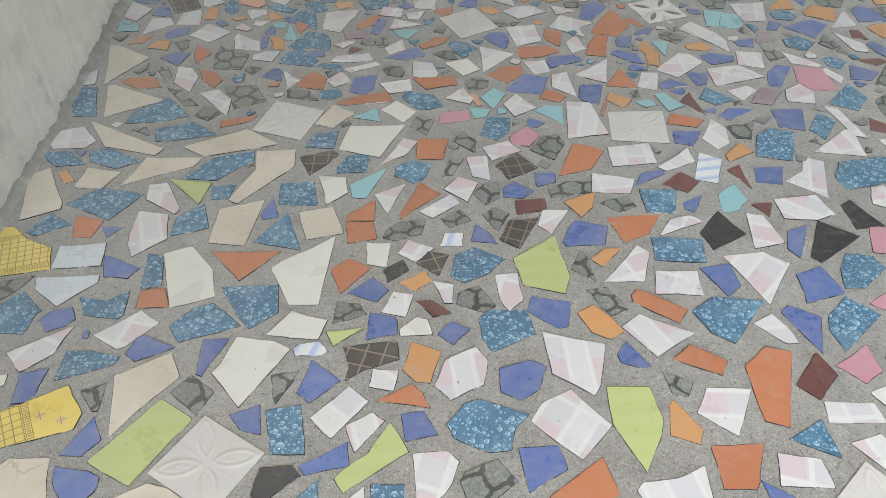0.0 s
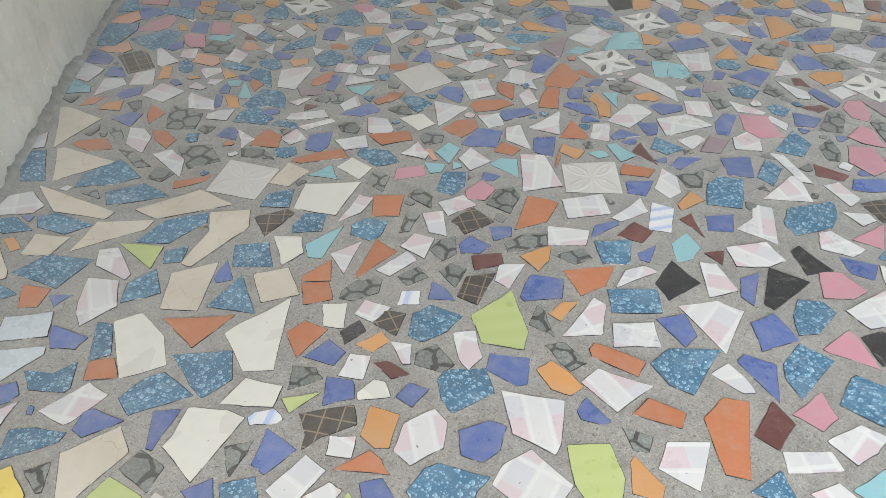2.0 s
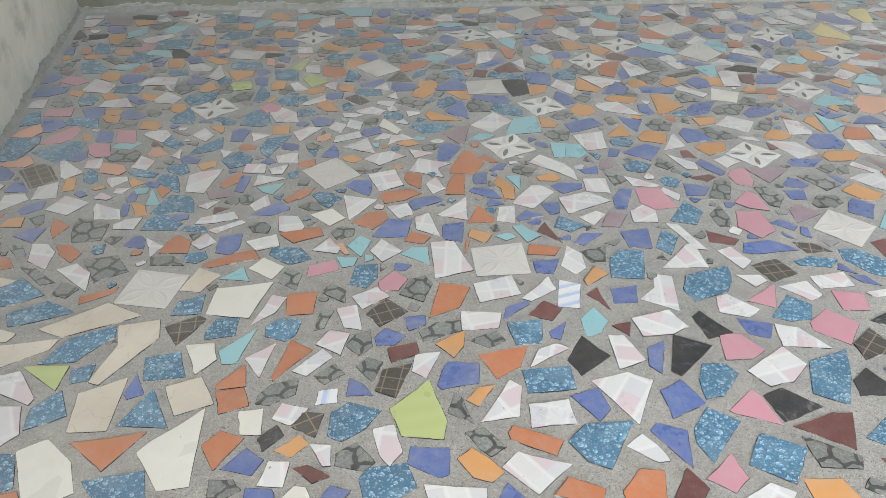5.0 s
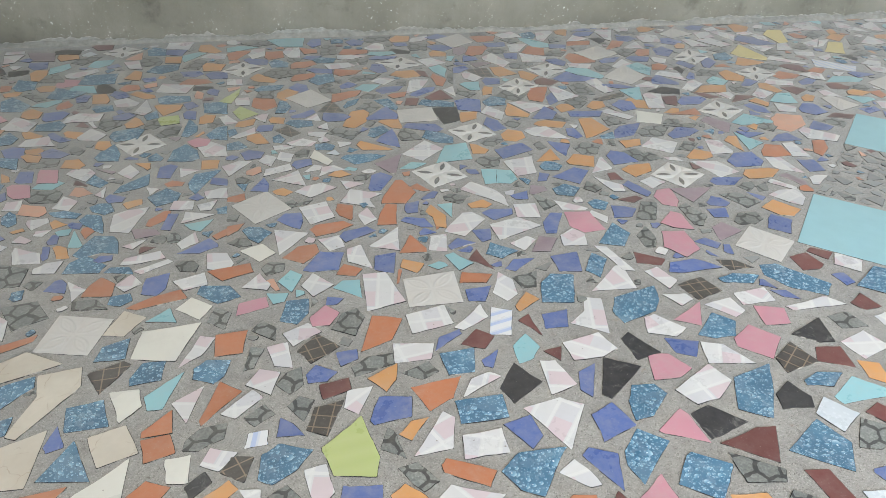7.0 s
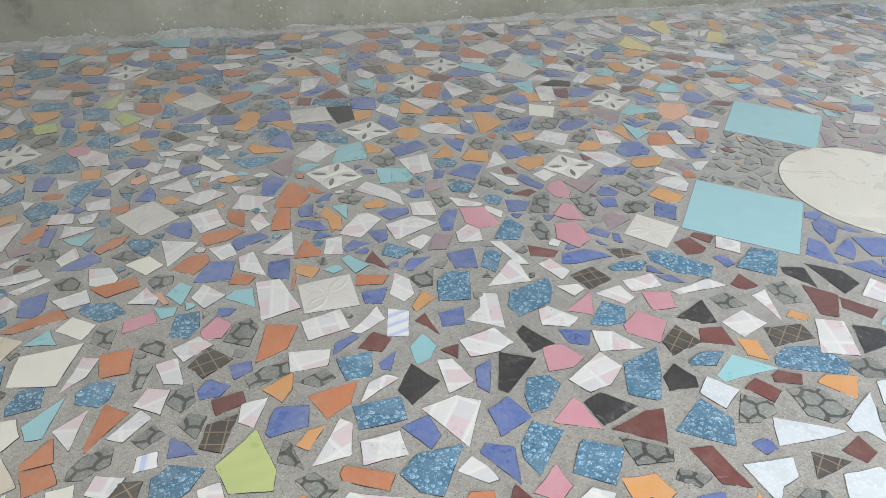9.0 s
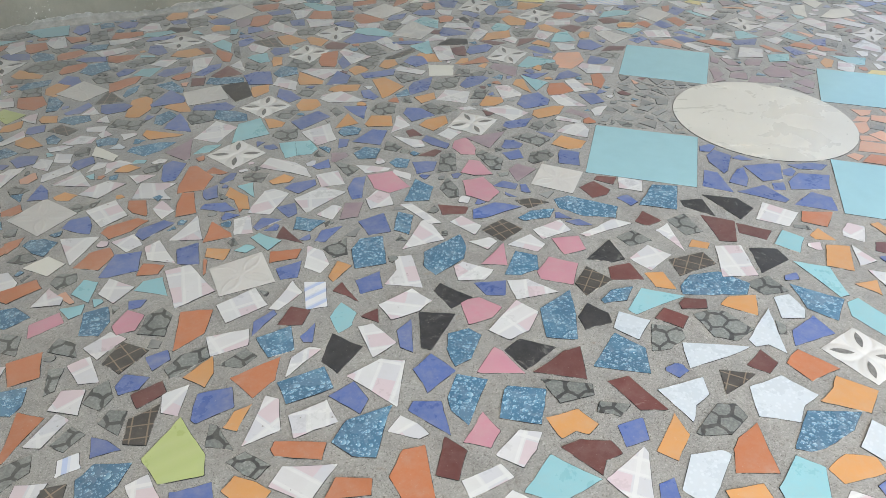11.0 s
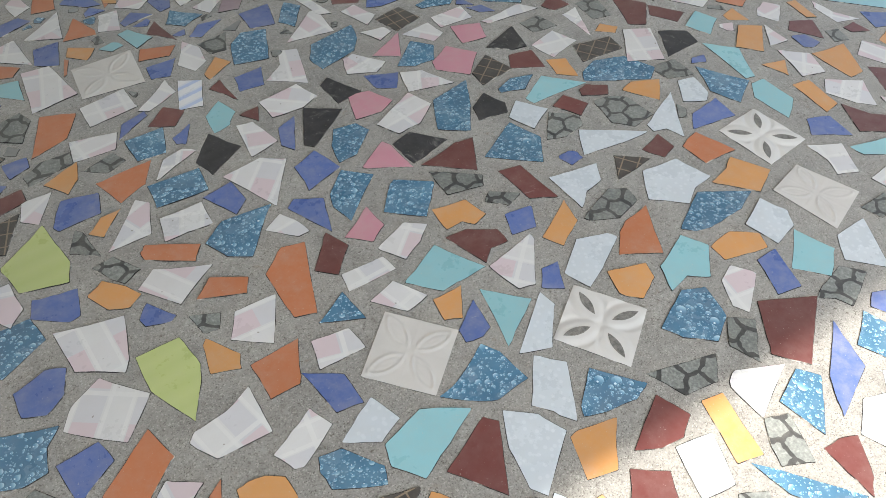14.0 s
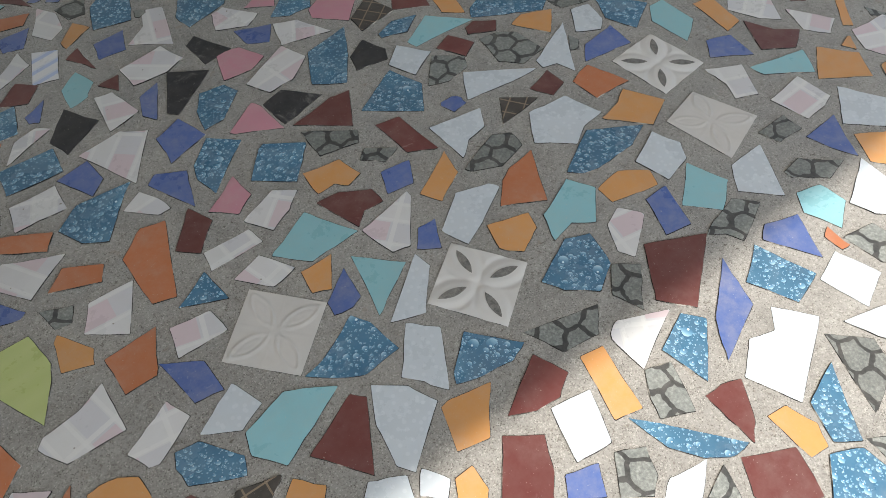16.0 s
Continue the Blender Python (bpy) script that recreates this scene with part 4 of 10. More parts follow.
shard("B", -30.3, 88.5, -3.9, -2.5, 4.7, -1.2, 4.4, 4.1, -5, -0.4)
shard("W", -27.4, 99.6, -1.8, -6.3, 5.8, 1.7, 1.9, 5.8, -6, -1.3)
shard("L", -27.2, 118.6, -1.8, -3, 5.1, 1.8, -3.4, 1.2)
shard("H", -25.7, 124.9, -3.6, -3.1, -0.7, -2.5, 4.2, -0.8, 2.6, 2.5, -2.5, 3.8)
shard("W", -24.6, 80.2, -1.4, -1.9, 1.9, -1.1, 1.7, 3, -2.4, 0.2)
shard("W", -22.7, 95.3, -2.1, -5.5, 4.1, 1.2, 1.7, 3.4, -3.8, 0.8)
shard("G", -22, 111.4, -3.7, -1.2, -4.6, -4.9, -0.4, -2.4, 7, -0.3, 6.7, 4.8, -5, 4.1)
shard("L", -22, 88.5, -5, -6.6, 7.6, 0.8, 4.4, 7.7, -0.2, 1.3, -6.7, -3.4)
shard("D", -18.9, 80.7, -3.1, -2.1, 2.7, -2.6, 3.3, 2.1, -3, 2.8)
shard("W", -18.6, 106.4, -3.2, -1.7, 2, -3.2, 3.3, 2, -2.2, 2.8)
shard("B", -18.3, 120.5, -3.8, -3.8, 3.3, -2.7, 3.1, 2.3, -2.5, 4)
shard("O", -13.4, 101.8, 4, -3.2, 2.7, 0.6, 0.6, 3.1, -7.1, -0.6)
shard("B", -12.5, 95, -2.5, -3.5, 4, -2.5, 1.7, 3.2, -3.1, 2.8)
shard("w", -11.1, 119.6, -3.6, -2.3, 3.7, -2.4, 2.9, 2, 0.5, 3, -3.6, -0.4)
shard("Y", -10.7, 109.2, -4, -0.8, -1.2, -4.3, 1.7, -4.7, 4.8, 3.4, -1.4, 6.6)
shard("W", -9.5, 84, -4.3, -4.7, -0.9, -5.3, 2.2, -2.5, 4.5, 2.6, 2.7, 4.9, -4.4, 5)
shard("M", -6.8, 124.8, -0.1, -2.8, 4.2, -1.9, -0.3, 2.4, -4, 2.3)
shard("B", -3, 117.5, -0.3, -3.6, 4.1, 0.7, -0.2, 3.3, -3.5, -0.4)
shard("W", -2.1, 106.7, -6.3, -2.8, -3.3, -6.7, 4, -3.5, 5.7, 2.8, 3.6, 6.5, -3.4, 3.6)
shard("H", -1.2, 81.7, -3.4, -4.2, 1.2, -4, 6.5, -0.2, 3.4, 4.8, -3, 2.8, -4.4, 0.8)
shard("D", 1, 93.8, -6.7, -2.3, -0.5, -5.9, 4.2, -5.9, 5.7, -1.1, 9.1, 1.9, -0.6, 6.4, -3.6, 5.6, -7.8, 1)
shard("D", 7.6, 118.2, -4.6, -2.8, -2.7, -6.8, 7.4, -2.7, 6.7, 4.4, -2.2, 5.1, -4.7, 2.8)
shard("B", 10.1, 104, -5.1, -2.8, -1.2, -5.1, 3.1, -2.7, 5.6, 2.8, 2.1, 4.8, -4.6, 3.2)
shard("B", 10.7, 84.7, -3.8, -5.7, 4.4, -1.6, 3.6, 3.7, -4.3, 3.8)
shard("W", 17.3, 94, 0.9, -9.2, 8.6, -2.2, 2.3, 7, -4.5, 4.1, -7.5, 0.1)
shard("O", 17.9, 78, -2.9, -6.6, 5.8, -0.7, 4.4, 7.3, -7.5, 0)
shard("B", 19.5, 121.4, 0.6, -4.7, 3, -4.4, 5.3, 2.9, -3.5, 5.5, -5.5, 0.9)
shard("W", 22.4, 106.5, -6.1, -1.7, 1.6, -7.8, 3.5, -5.3, 7.1, 5.2, -6.1, 9.7)
shard("Y", 30.1, 117.5, -2.8, -2.6, 1, -4.8, 4.5, -2.9, 2.8, 1.1, -0.7, 5.6, -4.9, 3.4)
shard("L", 31.6, 92.5, -5.7, -0.5, -1.9, -11.4, 3.3, -3.8, 4.7, -0.7, 4.2, 7.7, -4.8, 8.5)
shard("H", 32.9, 123.6, -1.9, -1.5, 0, -4.3, 4.4, -2.5, 1.1, 4.4, -3.8, 4.1)
shard("W", 33.4, 77, -4.1, -4.9, 6.5, -6.3, 7.8, 4.9, 1.8, 2.8, -5.1, 2.5, -6.7, 1)
shard("B", 34.3, 107.4, -2.8, -0.9, 2.1, -2.9, 3.6, -2.1, 0, 4.7, -3.1, 1.4)
shard("Y", 40.1, 91.2, -3.6, -2.6, 1.9, -5.2, 3.5, -2, -0.3, 5.6, -1.6, 4.4)
shard("W", 40.8, 114, -1.1, -6.8, 9.3, -1, -1.6, 5.6, -6.6, 2.2)
shard("H", 42, 99.8, -2, -2.1, 1.1, -2.8, 3.3, 0.8, -2.5, 3.9)
shard("O", 43.3, 122.1, -4.5, 0.8, 4.2, -6.3, 7.5, -2.4, -2.7, 4.8, -4.4, 3.2)
shard("O", 47.5, 81, -4.6, -4.3, 1.7, -4.9, 7, 4.5, -3.9, 4.8)
shard("O", 49.2, 105.8, 2.8, -4.3, 5.3, -0.6, -1.6, 4.4, -6.6, 0.6)
shard("W", 49.4, 94.3, -6, -1.1, 0.6, -7.1, 7.3, 3.5, -1.9, 4.8)
shard("D", 59.1, 117.1, -5.6, -4.2, -1.2, -7.6, 5.6, -0.5, 10.5, 4, -1.5, 6, -7.7, 2.1)
shard("W", 59.4, 79, -5.7, -2.6, 4.6, -3.8, 4.6, 2.3, -3.5, 4.3)
shard("O", 61.6, 99.4, -5.2, -9.3, -0.8, -11.2, 7.7, 7.1, 2.6, 8.9, -4.1, 4.3)
shard("D", 65.2, 85.5, 2.9, -4.6, 2.8, 4.3, -5.7, 0.4)
shard("W", 69.1, 112.3, 0, -3.8, 2.8, -3.9, 2.4, 0.3, 0.2, 5.1, -5.2, 2.5)
shard("M", 71.8, 99.4, -1.9, -5.5, 4.7, 0.2, 2.7, 6.6, -5.5, -1.3)
shard("W", 75.3, 90.7, -6.3, -1.9, 5.7, -2.9, 5.5, 1.8, -5, 3.1)
shard("B", 75.4, 114.4, 0.4, -9.2, 4.8, 1, -1.2, 5, -3.9, 3.2)
shard("W", 76.8, 81.2, -0.8, -4.2, 5.1, -3.3, 1.5, 4.5, -5.7, 2.9)
shard("P", 82.9, 101.5, -1.5, -4.5, 3.7, -1.7, 3.7, 5.6, -6, 0.6)
shard("D", 85.3, 113.7, -5.1, -2.1, -4.3, -8.5, 9.1, 1.2, 3.5, 7.3, -3.4, 1.9)
shard("W", 88, 93.2, -3.9, -4.7, 2, -2.5, 6.6, 0.8, 2.5, 4.7, -7.1, 1.8)
shard("C", 88.5, 81.2, -3.4, -4.5, 8.5, -4.9, 3.3, 7.1, -8.6, 2.4)
shard("D", 96.2, 104.6, -0.4, -8.8, 8.2, -0.6, 0.8, 5.8, -0.9, 5.2, -7.7, -1.5)
shard("M", 101.2, 82.3, -3.6, -5.4, 0.1, -2.8, 4.7, -3.5, 5.2, 0.8, -0.5, 5.1, -6.2, 6)
shard("Y", 102.3, 91.2, -5.4, -1.3, -1, -1.5, 0.9, -4, 5.2, -3, 4.4, 3.6, -4.3, 5.9)
shard("H", 109.5, 100.1, -5.5, -1.7, 3.7, -4.5, 6, -1.3, -4, 7.4)
shard("B", 112.7, 81.8, -4.9, -2.2, 1.4, -3.8, 5.3, 2.1, -1.9, 3.8)
shard("H", 113.6, 90, 0, -3.1, 4.9, -1.7, -0.8, 3.5, -3.9, 1.4)
shard("M", 115.3, 108.4, 0.2, -7.8, 7.3, 2.3, 2.3, 3.5, -9.9, 2)
shard("M", 122.2, 90.2, -3.2, -4.5, 2.9, -8.3, 3.1, 5.5, -2.9, 7.2)
shard("D", 126.4, 122.1, -9.3, -3.8, -2.7, -9.3, 4, -1.6, 10.5, 8.1, -2.7, 6.6)
shard("D", 130.5, 102.7, 0.3, -9.9, 6.5, -2.4, 3.9, 6.8, -0.1, 5.2, -10.5, 0.5)
shard("i", 133, 81.4, -6.1, -5.7, -1.2, -2.5, 4.6, -1.9, 8.2, 3.1, -5.3, 6.8)
shard("K", 134.2, 117.3, -6, -2.6, 2.5, -4.6, 4.7, -1.1, 2.7, 5.6, -3.9, 2.6)
shard("i", 140.3, 109.2, -2.7, -5.8, 6.2, -2, 1.4, 6, -5, 1.8)
shard("H", 145.1, 99.7, -7.8, -1.2, -2.9, -3.5, 4.1, -2.8, 6.3, 0.8, 0.3, 6.5)
shard("D", 145.9, 120.5, -5.3, -0.7, 1.4, -3.4, 7.8, 0.2, 1, 2.8, -4.9, 1.1)
shard("G", 147.2, 79.5, -6.2, -2.5, 6.5, -2.1, -0.4, 4.5)
shard("i", 150.4, 88.8, -9.7, -0.3, 2.4, -3.2, 10.8, -4.1, -3.6, 7.6)
shard("C", 152, 113.4, -7.1, -2.2, 11.4, -4.3, 3.2, 5.7, -7.6, 0.8)
shard("M", 152.6, 104.6, -1.1, -4.8, 4.3, -2.3, 1.3, 4.5, -4.6, 2.7)
shard("M", 159, 79, -2.2, -3.6, 3.3, -2.3, 3.6, 3.7, -4.7, 2)
shard("M", 162.1, 105.8, -4.4, -0.1, 2.1, -4.1, 5.2, -1.1, 0.4, 2.9, -3.1, 2.2)
shard("H", 162.3, 95.1, -6.3, -2.3, -2.4, -7.1, 5.6, -6.6, 5.4, 2.7, 1.7, 6, -3.8, 7.2)
shard("Y", 162.7, 118.5, -3.6, -1.6, 0.9, -6, 4.1, 2.3, -1.3, 5.2)
shard("i", 167.5, 84.5, -5.2, -0.7, -1.6, -2.1, -0.3, -7.2, 11.8, 7.6, -4.6, 2.3)
shard("D", 173.8, 108, -10.6, 2, -3.6, -3.1, 5.5, -8.8, 10.8, -5.8, 7.6, 3.4, -1.6, 7.2, -8.2, 5.1)
shard("Y", 174.4, 98, -0.6, -6.6, 7, -0.2, -0.8, 4, -5.7, 2.8)
shard("G", 177.9, 118.8, -8.5, -2.5, 6.1, -4.7, 7.4, 1.9, -5, 5.2)
shard("B", 180.3, 79.5, -8.7, -1.5, 5.4, -4.8, 7.1, 3.4, -3.8, 2.9)
shard("i", 185.1, 88.6, -6.5, -1.5, -0.8, -5.3, 2.8, -2.9, 4.9, 4, -0.3, 5.7)
shard("H", 187.6, 98.6, -4.5, -2.2, 3.9, -5.4, 4.8, 3, -4.3, 4.8)
shard("Y", 187.9, 124, 0.3, -3.2, 3.6, -1.3, 0.1, 3.4, -4.2, 1.3)
shard("W", 190, 112.2, -10, -3.4, -0.1, -9.3, 8.9, 4.2, 1.3, 8.7)
shard("D", 194, 85, -5.5, 0.5, -2.7, -7.8, 7.8, -3.2, 0.5, 10.6)
shard("B", 197.8, 97.1, -3.2, 0, 1, -2.3, 3.4, 0.5, -1, 1.7)
shard("K", 201, 107.2, -9.2, -3.9, 4.2, -4.4, 6.2, 1.5, -1.3, 6.8)
shard("C", 206.1, 90, -4.5, -7.1, -1.4, -8.1, 6.5, 3.4, -0.8, 11.9)
shard("M", 209, 119, -4.7, 2.2, -0.5, -5.6, 5.7, -3.1, -0.7, 6.7)
shard("Y", 214.3, 80.7, -1.3, -4.4, 4.5, 0.8, -3.3, 3.7)
shard("C", 214.4, 108.8, -3.2, -5.9, 5.8, -1.5, 3.5, 5.4, -5.9, 1.9)
shard("Y", 220, 94.8, -7.9, -0.5, -2.8, -7.1, 8.3, 1.5, 2.4, 6.3)
shard("W", 222, 77.3, -6.2, -3.7, 1.3, -6.5, 5.9, 1.6, -0.8, 8.7)
shard("W", 224.2, 120.8, -8.3, 2.4, -2.5, -6.9, 7.9, -3.4, 2.9, 8)
shard("Y", 225.5, 105.2, -3.2, -0.4, 2.2, -4.8, 3.7, 3.1, -2.6, 2.2)
shard("W", 226.3, 90.6, -5.1, -2.2, 2, -3.8, 3.2, 6)
shard("O", 234.1, 112.2, -6.3, 1.4, -1.7, -5.6, 8.3, -1.2, -0.4, 5.3)
shard("W", 237.3, 100.7, -5.3, 0.2, -2.6, -6.1, 6.2, -0.8, 3.2, 4, -1.7, 2.8)
shard("M", 238.5, 88.2, -5.4, 2, -0.1, -7.5, 6.1, 0.6, -0.7, 4.8)
shard("H", 243.3, 79.5, -3.8, -1.8, 1.2, -3.8, 3.7, 2, -1.1, 3.7)
shard("B", 244.9, 118, -0.4, -7.8, 6.4, -1.1, 3.6, 5.4, -9.7, 3.3)
shard("Y", 246.8, 94.6, -2.8, -3.9, 0.1, -5.8, 3.1, 4.4, -0.4, 5.3)
shard("M", 251.3, 78.3, -2.9, -0.7, 2.7, -4, 2.9, 2.2, -2.8, 2.3)
shard("W", 253.4, 87.8, -2.2, 4.9, -3.7, -4.5, 4.3, -7.8, 0.8, -0.3, 0.7, 7.8)
shard("B", 262.8, 76.1, -5.8, -1.8, 1.1, -5.2, 6, 0.4, -1.4, 6.5)
shard("A", 273.7, 105.6, -28.6, 2.7, -2.7, -28.1, 28.5, -2.4, 2.7, 27.9)
shard("W", 292.1, 88.8, -6.2, -0.8, -6.4, -7.4, 7.6, -0.1, 5, 8.1)
shard("V", 305.2, 97.6, -4, -4.5, 5.9, -0.9, -2, 5.4)
shard("B", 313.1, 103.3, -4.1, -3.1, 4.8, -1.2, -0.6, 4.4)
shard("S", 327.1, 109.6, -12, 1.7, -0.7, -9.8, 11.4, -2.6, 1.5, 10.7)
shard("W", 349.9, 117.4, -7, -1, 3.4, -3.5, 10.8, 2.4, -7.3, 2.1)
shard("Z", -105.5, 151, -5.9, -9.9, 0.1, -9.1, 11.3, -7.8, 9.8, -0.3, 3, 3.5, -0.9, 7.6, -5.3, 8.2, -11.8, 7.6)
shard("T", -102.9, 170.7, 5.7, -6.2, 5.4, -3.6, -1.2, 11.2, -6.3, 8.4, -3.4, -9.8)
shard("H", -101.2, 138.3, -1.8, -4.2, 1.7, -0.9, 4.2, 3.3, -4.3, 1.8)
shard("D", -99.2, 158.4, -1.9, -3.4, 6.1, 0.1, -0.1, 5.1, -4.3, -1.8)
shard("D", -97, 129.9, -3.2, -5.1, 2.2, -5.8, 3.3, -0.6, 4.4, 0.9, -1.2, 7.1, -5.8, 3.2)
shard("O", -89.5, 157, -2.6, -3.3, 1.9, -3.8, 3.9, 2.4, -3.1, 4.8)
shard("i", -89.5, 137.7, -6.6, -0.4, -0.3, -6.2, 7.2, 0.6, 7.1, 3, -7.2, 3)
shard("i", -88.6, 147.4, -5.7, -4, 5.8, -3.8, 5.4, 4.1, -5.6, 3.7)
shard("B", -88.5, 127.7, -1.7, -3.4, 2.2, -2, 3.8, -0.2, 2.3, 3.5, -2.5, 2.3, -3.9, -0.1)
shard("D", -87, 166.8, 2.4, -7.5, 9.4, 2.2, -2.2, 5.7, -9.8, -0.2)
shard("B", -83.1, 155.7, -0.7, -2.6, 3.3, 1.1, -2.7, 1.6)
shard("D", -78.9, 130.9, -4.5, -2.4, 3.1, -4.1, 4.3, -2.9, 4.3, 4.5, -0.5, 1.7, -6.7, 3.3)
shard("B", -78.5, 142.1, -3.1, -2.2, 2.6, -3.2, 4.8, 0.1, -4.4, 5.3)
shard("W", -75.1, 154.2, -3.5, 0.1, -3.2, -3.9, -1.5, -8.3, 6, -2.6, 5, 6.5, -2.6, 8.4)
shard("W", -72.5, 167.1, -4.4, -0.4, 3.8, -6.7, 4.9, -4.8, 0.1, 6.1, -4.6, 5.7)
shard("D", -70.6, 141, -2, -6.1, 2.7, -4.7, 1.5, 4.7, -2.2, 6)
shard("O", -69.3, 132.3, -3.2, -2.8, 4, -3, 2.4, 3.1, -3, 2.8)
shard("L", -65.5, 170.3, 2.2, -6.4, 4.6, 2, -6.9, 4.5)
shard("D", -64.5, 157.8, -4.3, -5.2, 5, -2.9, 2.8, 6.2, -3.5, 1.7)
shard("w", -61.9, 139.5, -3.2, -10.3, 6.5, -7.6, 5, 1.2, -0.9, 9.4, -7.3, 7.2)
shard("D", -58, 168.4, -2.5, -2.9, 2.1, -2.8, 3.3, 3.5, -2.7, 2.1)
shard("T", -53.6, 156, 3.2, -8.2, 7, 8.7, -4.4, 6, -5.7, -6.4)
shard("O", -50, 142.7, -0.6, -6.5, 8.7, 2.8, -8.2, 3.6)
shard("D", -46.8, 128.6, -3.2, -3, -0.3, -6.8, 5.9, -2.4, 5.4, 6, -7.7, 6.3)
shard("B", -45.4, 159.7, -1.4, -2.8, 2.6, -2.1, 0.9, 5.7, -2.1, -0.7)
shard("D", -42, 151.1, 5.2, -5.9, 1.4, 8.1, -6.5, -2.1)
shard("D", -38.4, 166.5, -4.8, -4.1, 5.4, -5.3, 4.2, 4.8, -4.6, 4.5)
shard("w", -36.7, 138.9, -2.3, -10.7, 4.5, -11.3, 8.3, 11, 0.8, 6.2, -4.4, 3.4, -7, 1.1)
shard("T", -32.3, 154.7, -3.4, -5.9, 5.8, -4.2, 3.2, 5.9, -5.6, 4.4)
shard("w", -28.8, 168.1, -2.1, -6.7, 3.5, -2.4, 3.1, 4.1, -4.4, 5.2)
shard("O", -25.6, 137.4, -1.7, -6.9, 5.6, 1, 0.3, 4.6, -4.2, 1.2)
shard("O", -22.4, 150.9, -3.4, -4, 3.9, -3, 3.1, 3.5, -3.8, 3.6)
shard("O", -22.3, 157.2, -3.9, -2.3, 3.5, -2.8, 4, 5.2, -3.6, -0.2)
shard("C", -21.2, 167.9, -3.3, -4.1, 0.4, -4.8, 6.7, 7.7, -3.9, 1)
shard("B", -20.3, 131.1, 1.1, -3.8, 4.1, -0.1, 0.5, 4.3, -5.7, -0.3)
shard("w", -18.4, 142.7, -2.8, -3.3, 2, -4.6, 3.3, 3.8, -2.7, 4.2)
shard("W", -14.8, 163.2, -0.8, -6.7, 4.7, 5.4, -4, 1.4)
shard("K", -14.5, 137, -2.1, -3.8, 3.2, -0.2, 1.9, 3.5, -3, 0.3)
shard("W", -14.4, 126.7, -4.2, -2.3, 1.4, -4.2, 3.7, 2.5, -1, 3.9)
shard("H", -12.2, 150.4, -4.9, -2.4, -1.5, -3.6, 4.8, -1.5, 6.3, 3.4, -0.4, 3.5, -4.1, 0.6)
shard("W", -9.8, 143.2, 0.1, -3.9, 5.1, 0.5, -1.1, 4, -4, -0.7)
shard("Y", -9.6, 133.2, -0.8, -3.2, 3.7, -0.1, 1.9, 3.3, -4.7, -0.2)
shard("D", -8.3, 173.5, -4.8, -1.8, 0.3, -5.2, 3.3, -3.1, 5.8, 2.8, -0.6, 4.8, -4.2, 2.3)
shard("O", -8.1, 160.9, -4.6, -4.5, -4.3, -6.4, 6.9, 2.7, 1.8, 8.2)
shard("G", -5.5, 139.4, 0.9, -5, 4.1, 1.9, -1.1, 3.5, -4.1, -0.5)
shard("W", -3.4, 129, -0.7, -3.2, 1.2, -3.4, 2.1, 2.5, -2.6, 3.9)
shard("W", -1.7, 158.6, -2.5, -4.3, 5.2, 1, 3, 4.8, -5.9, -1.5)
shard("b", -0.1, 146.4, 2.3, -2.6, 3.1, 2.2, -1.8, 2.5, -3.5, -2.2)
shard("H", 1.5, 153.8, -1.7, -3.4, 4, -0.8, 1.8, 3.6, -3.9, 0.4)
shard("H", 2.8, 126.4, -4.4, -0.8, 1.7, -3.9, 4.8, -2.1, 1.5, 4.6, -3.6, 2.4)
shard("D", 3.9, 137.4, -2.8, -5.6, 3.5, -3, 8.2, 1.7, 0.6, 6.2, -3.8, 4, -5.8, -3.2)
shard("W", 4.5, 165.8, 0.8, -6.1, 4.7, 1.7, -0.5, 4.7, -5, -0.4)
shard("B", 7.6, 147.4, 3.3, -3.5, 1.4, 1.3, -1.4, 4.2, -3.4, -2)
shard("W", 10.1, 174, -2.3, -3.8, 2.3, -6, 2.9, 5, -3, 4.7)
shard("W", 11.1, 128.3, -2.5, -2.4, -0.8, -6.1, 3, -2.8, 2.9, 5.8, -2.5, 5.7)
shard("H", 11.2, 163.5, -1.2, -5.2, 2.8, -2.4, 3.5, 4.5, -0.7, 3.6, -4.2, -0.3)
shard("H", 11.9, 154, -0.5, -5.7, 3.7, 1, 0.1, 3.7, -3.5, 0.9)
shard("G", 16.2, 148.1, -4.8, -2.6, -0.2, -6.2, 6.5, 4.6, -1.4, 4.2)
shard("B", 18.3, 163.2, -3.4, -2.2, 1.6, -3, 5.2, -0.3, 0.1, 4.3, -3.3, 1.3)
shard("G", 19.9, 173.8, -2.7, -5.5, 6.5, -1, 1.7, 5.9, -5.5, 0.6)
shard("L", 20.8, 134.7, -6.2, -4.8, 3.2, -8.1, 5.5, -2.7, 4.6, 11.5, -7.1, 4.3)
shard("M", 21.5, 157.4, -4.1, -3.2, 3.8, -1.8, 4.2, 2.6, -4, 2.3)
shard("W", 25.4, 151.9, -3.7, -2.1, -0.6, -5.4, 5.6, 3.3, -1.3, 4)
shard("B", 27.3, 168, -2.8, -3.3, 2.5, -1.8, 3.2, 2.3, -2.8, 2.7)
shard("H", 30.2, 135.8, 1.8, -6.2, 1.4, 3, 0.2, 4.6, -3.4, -1.6)
shard("B", 32.4, 145.4, -5, -3.5, 4.8, -3.7, 7, 3.1, -1.2, 5.6, -5.6, -1.7)
shard("H", 32.9, 163.5, -5.8, -3.8, 5.7, -1.9, 6.5, 2.5, -0.6, 3, -5.8, 0.1)
shard("Y", 35.1, 156.7, -1.6, -4.9, 2.2, -1.3, 4.3, 4.9, -5.1, 1.5)
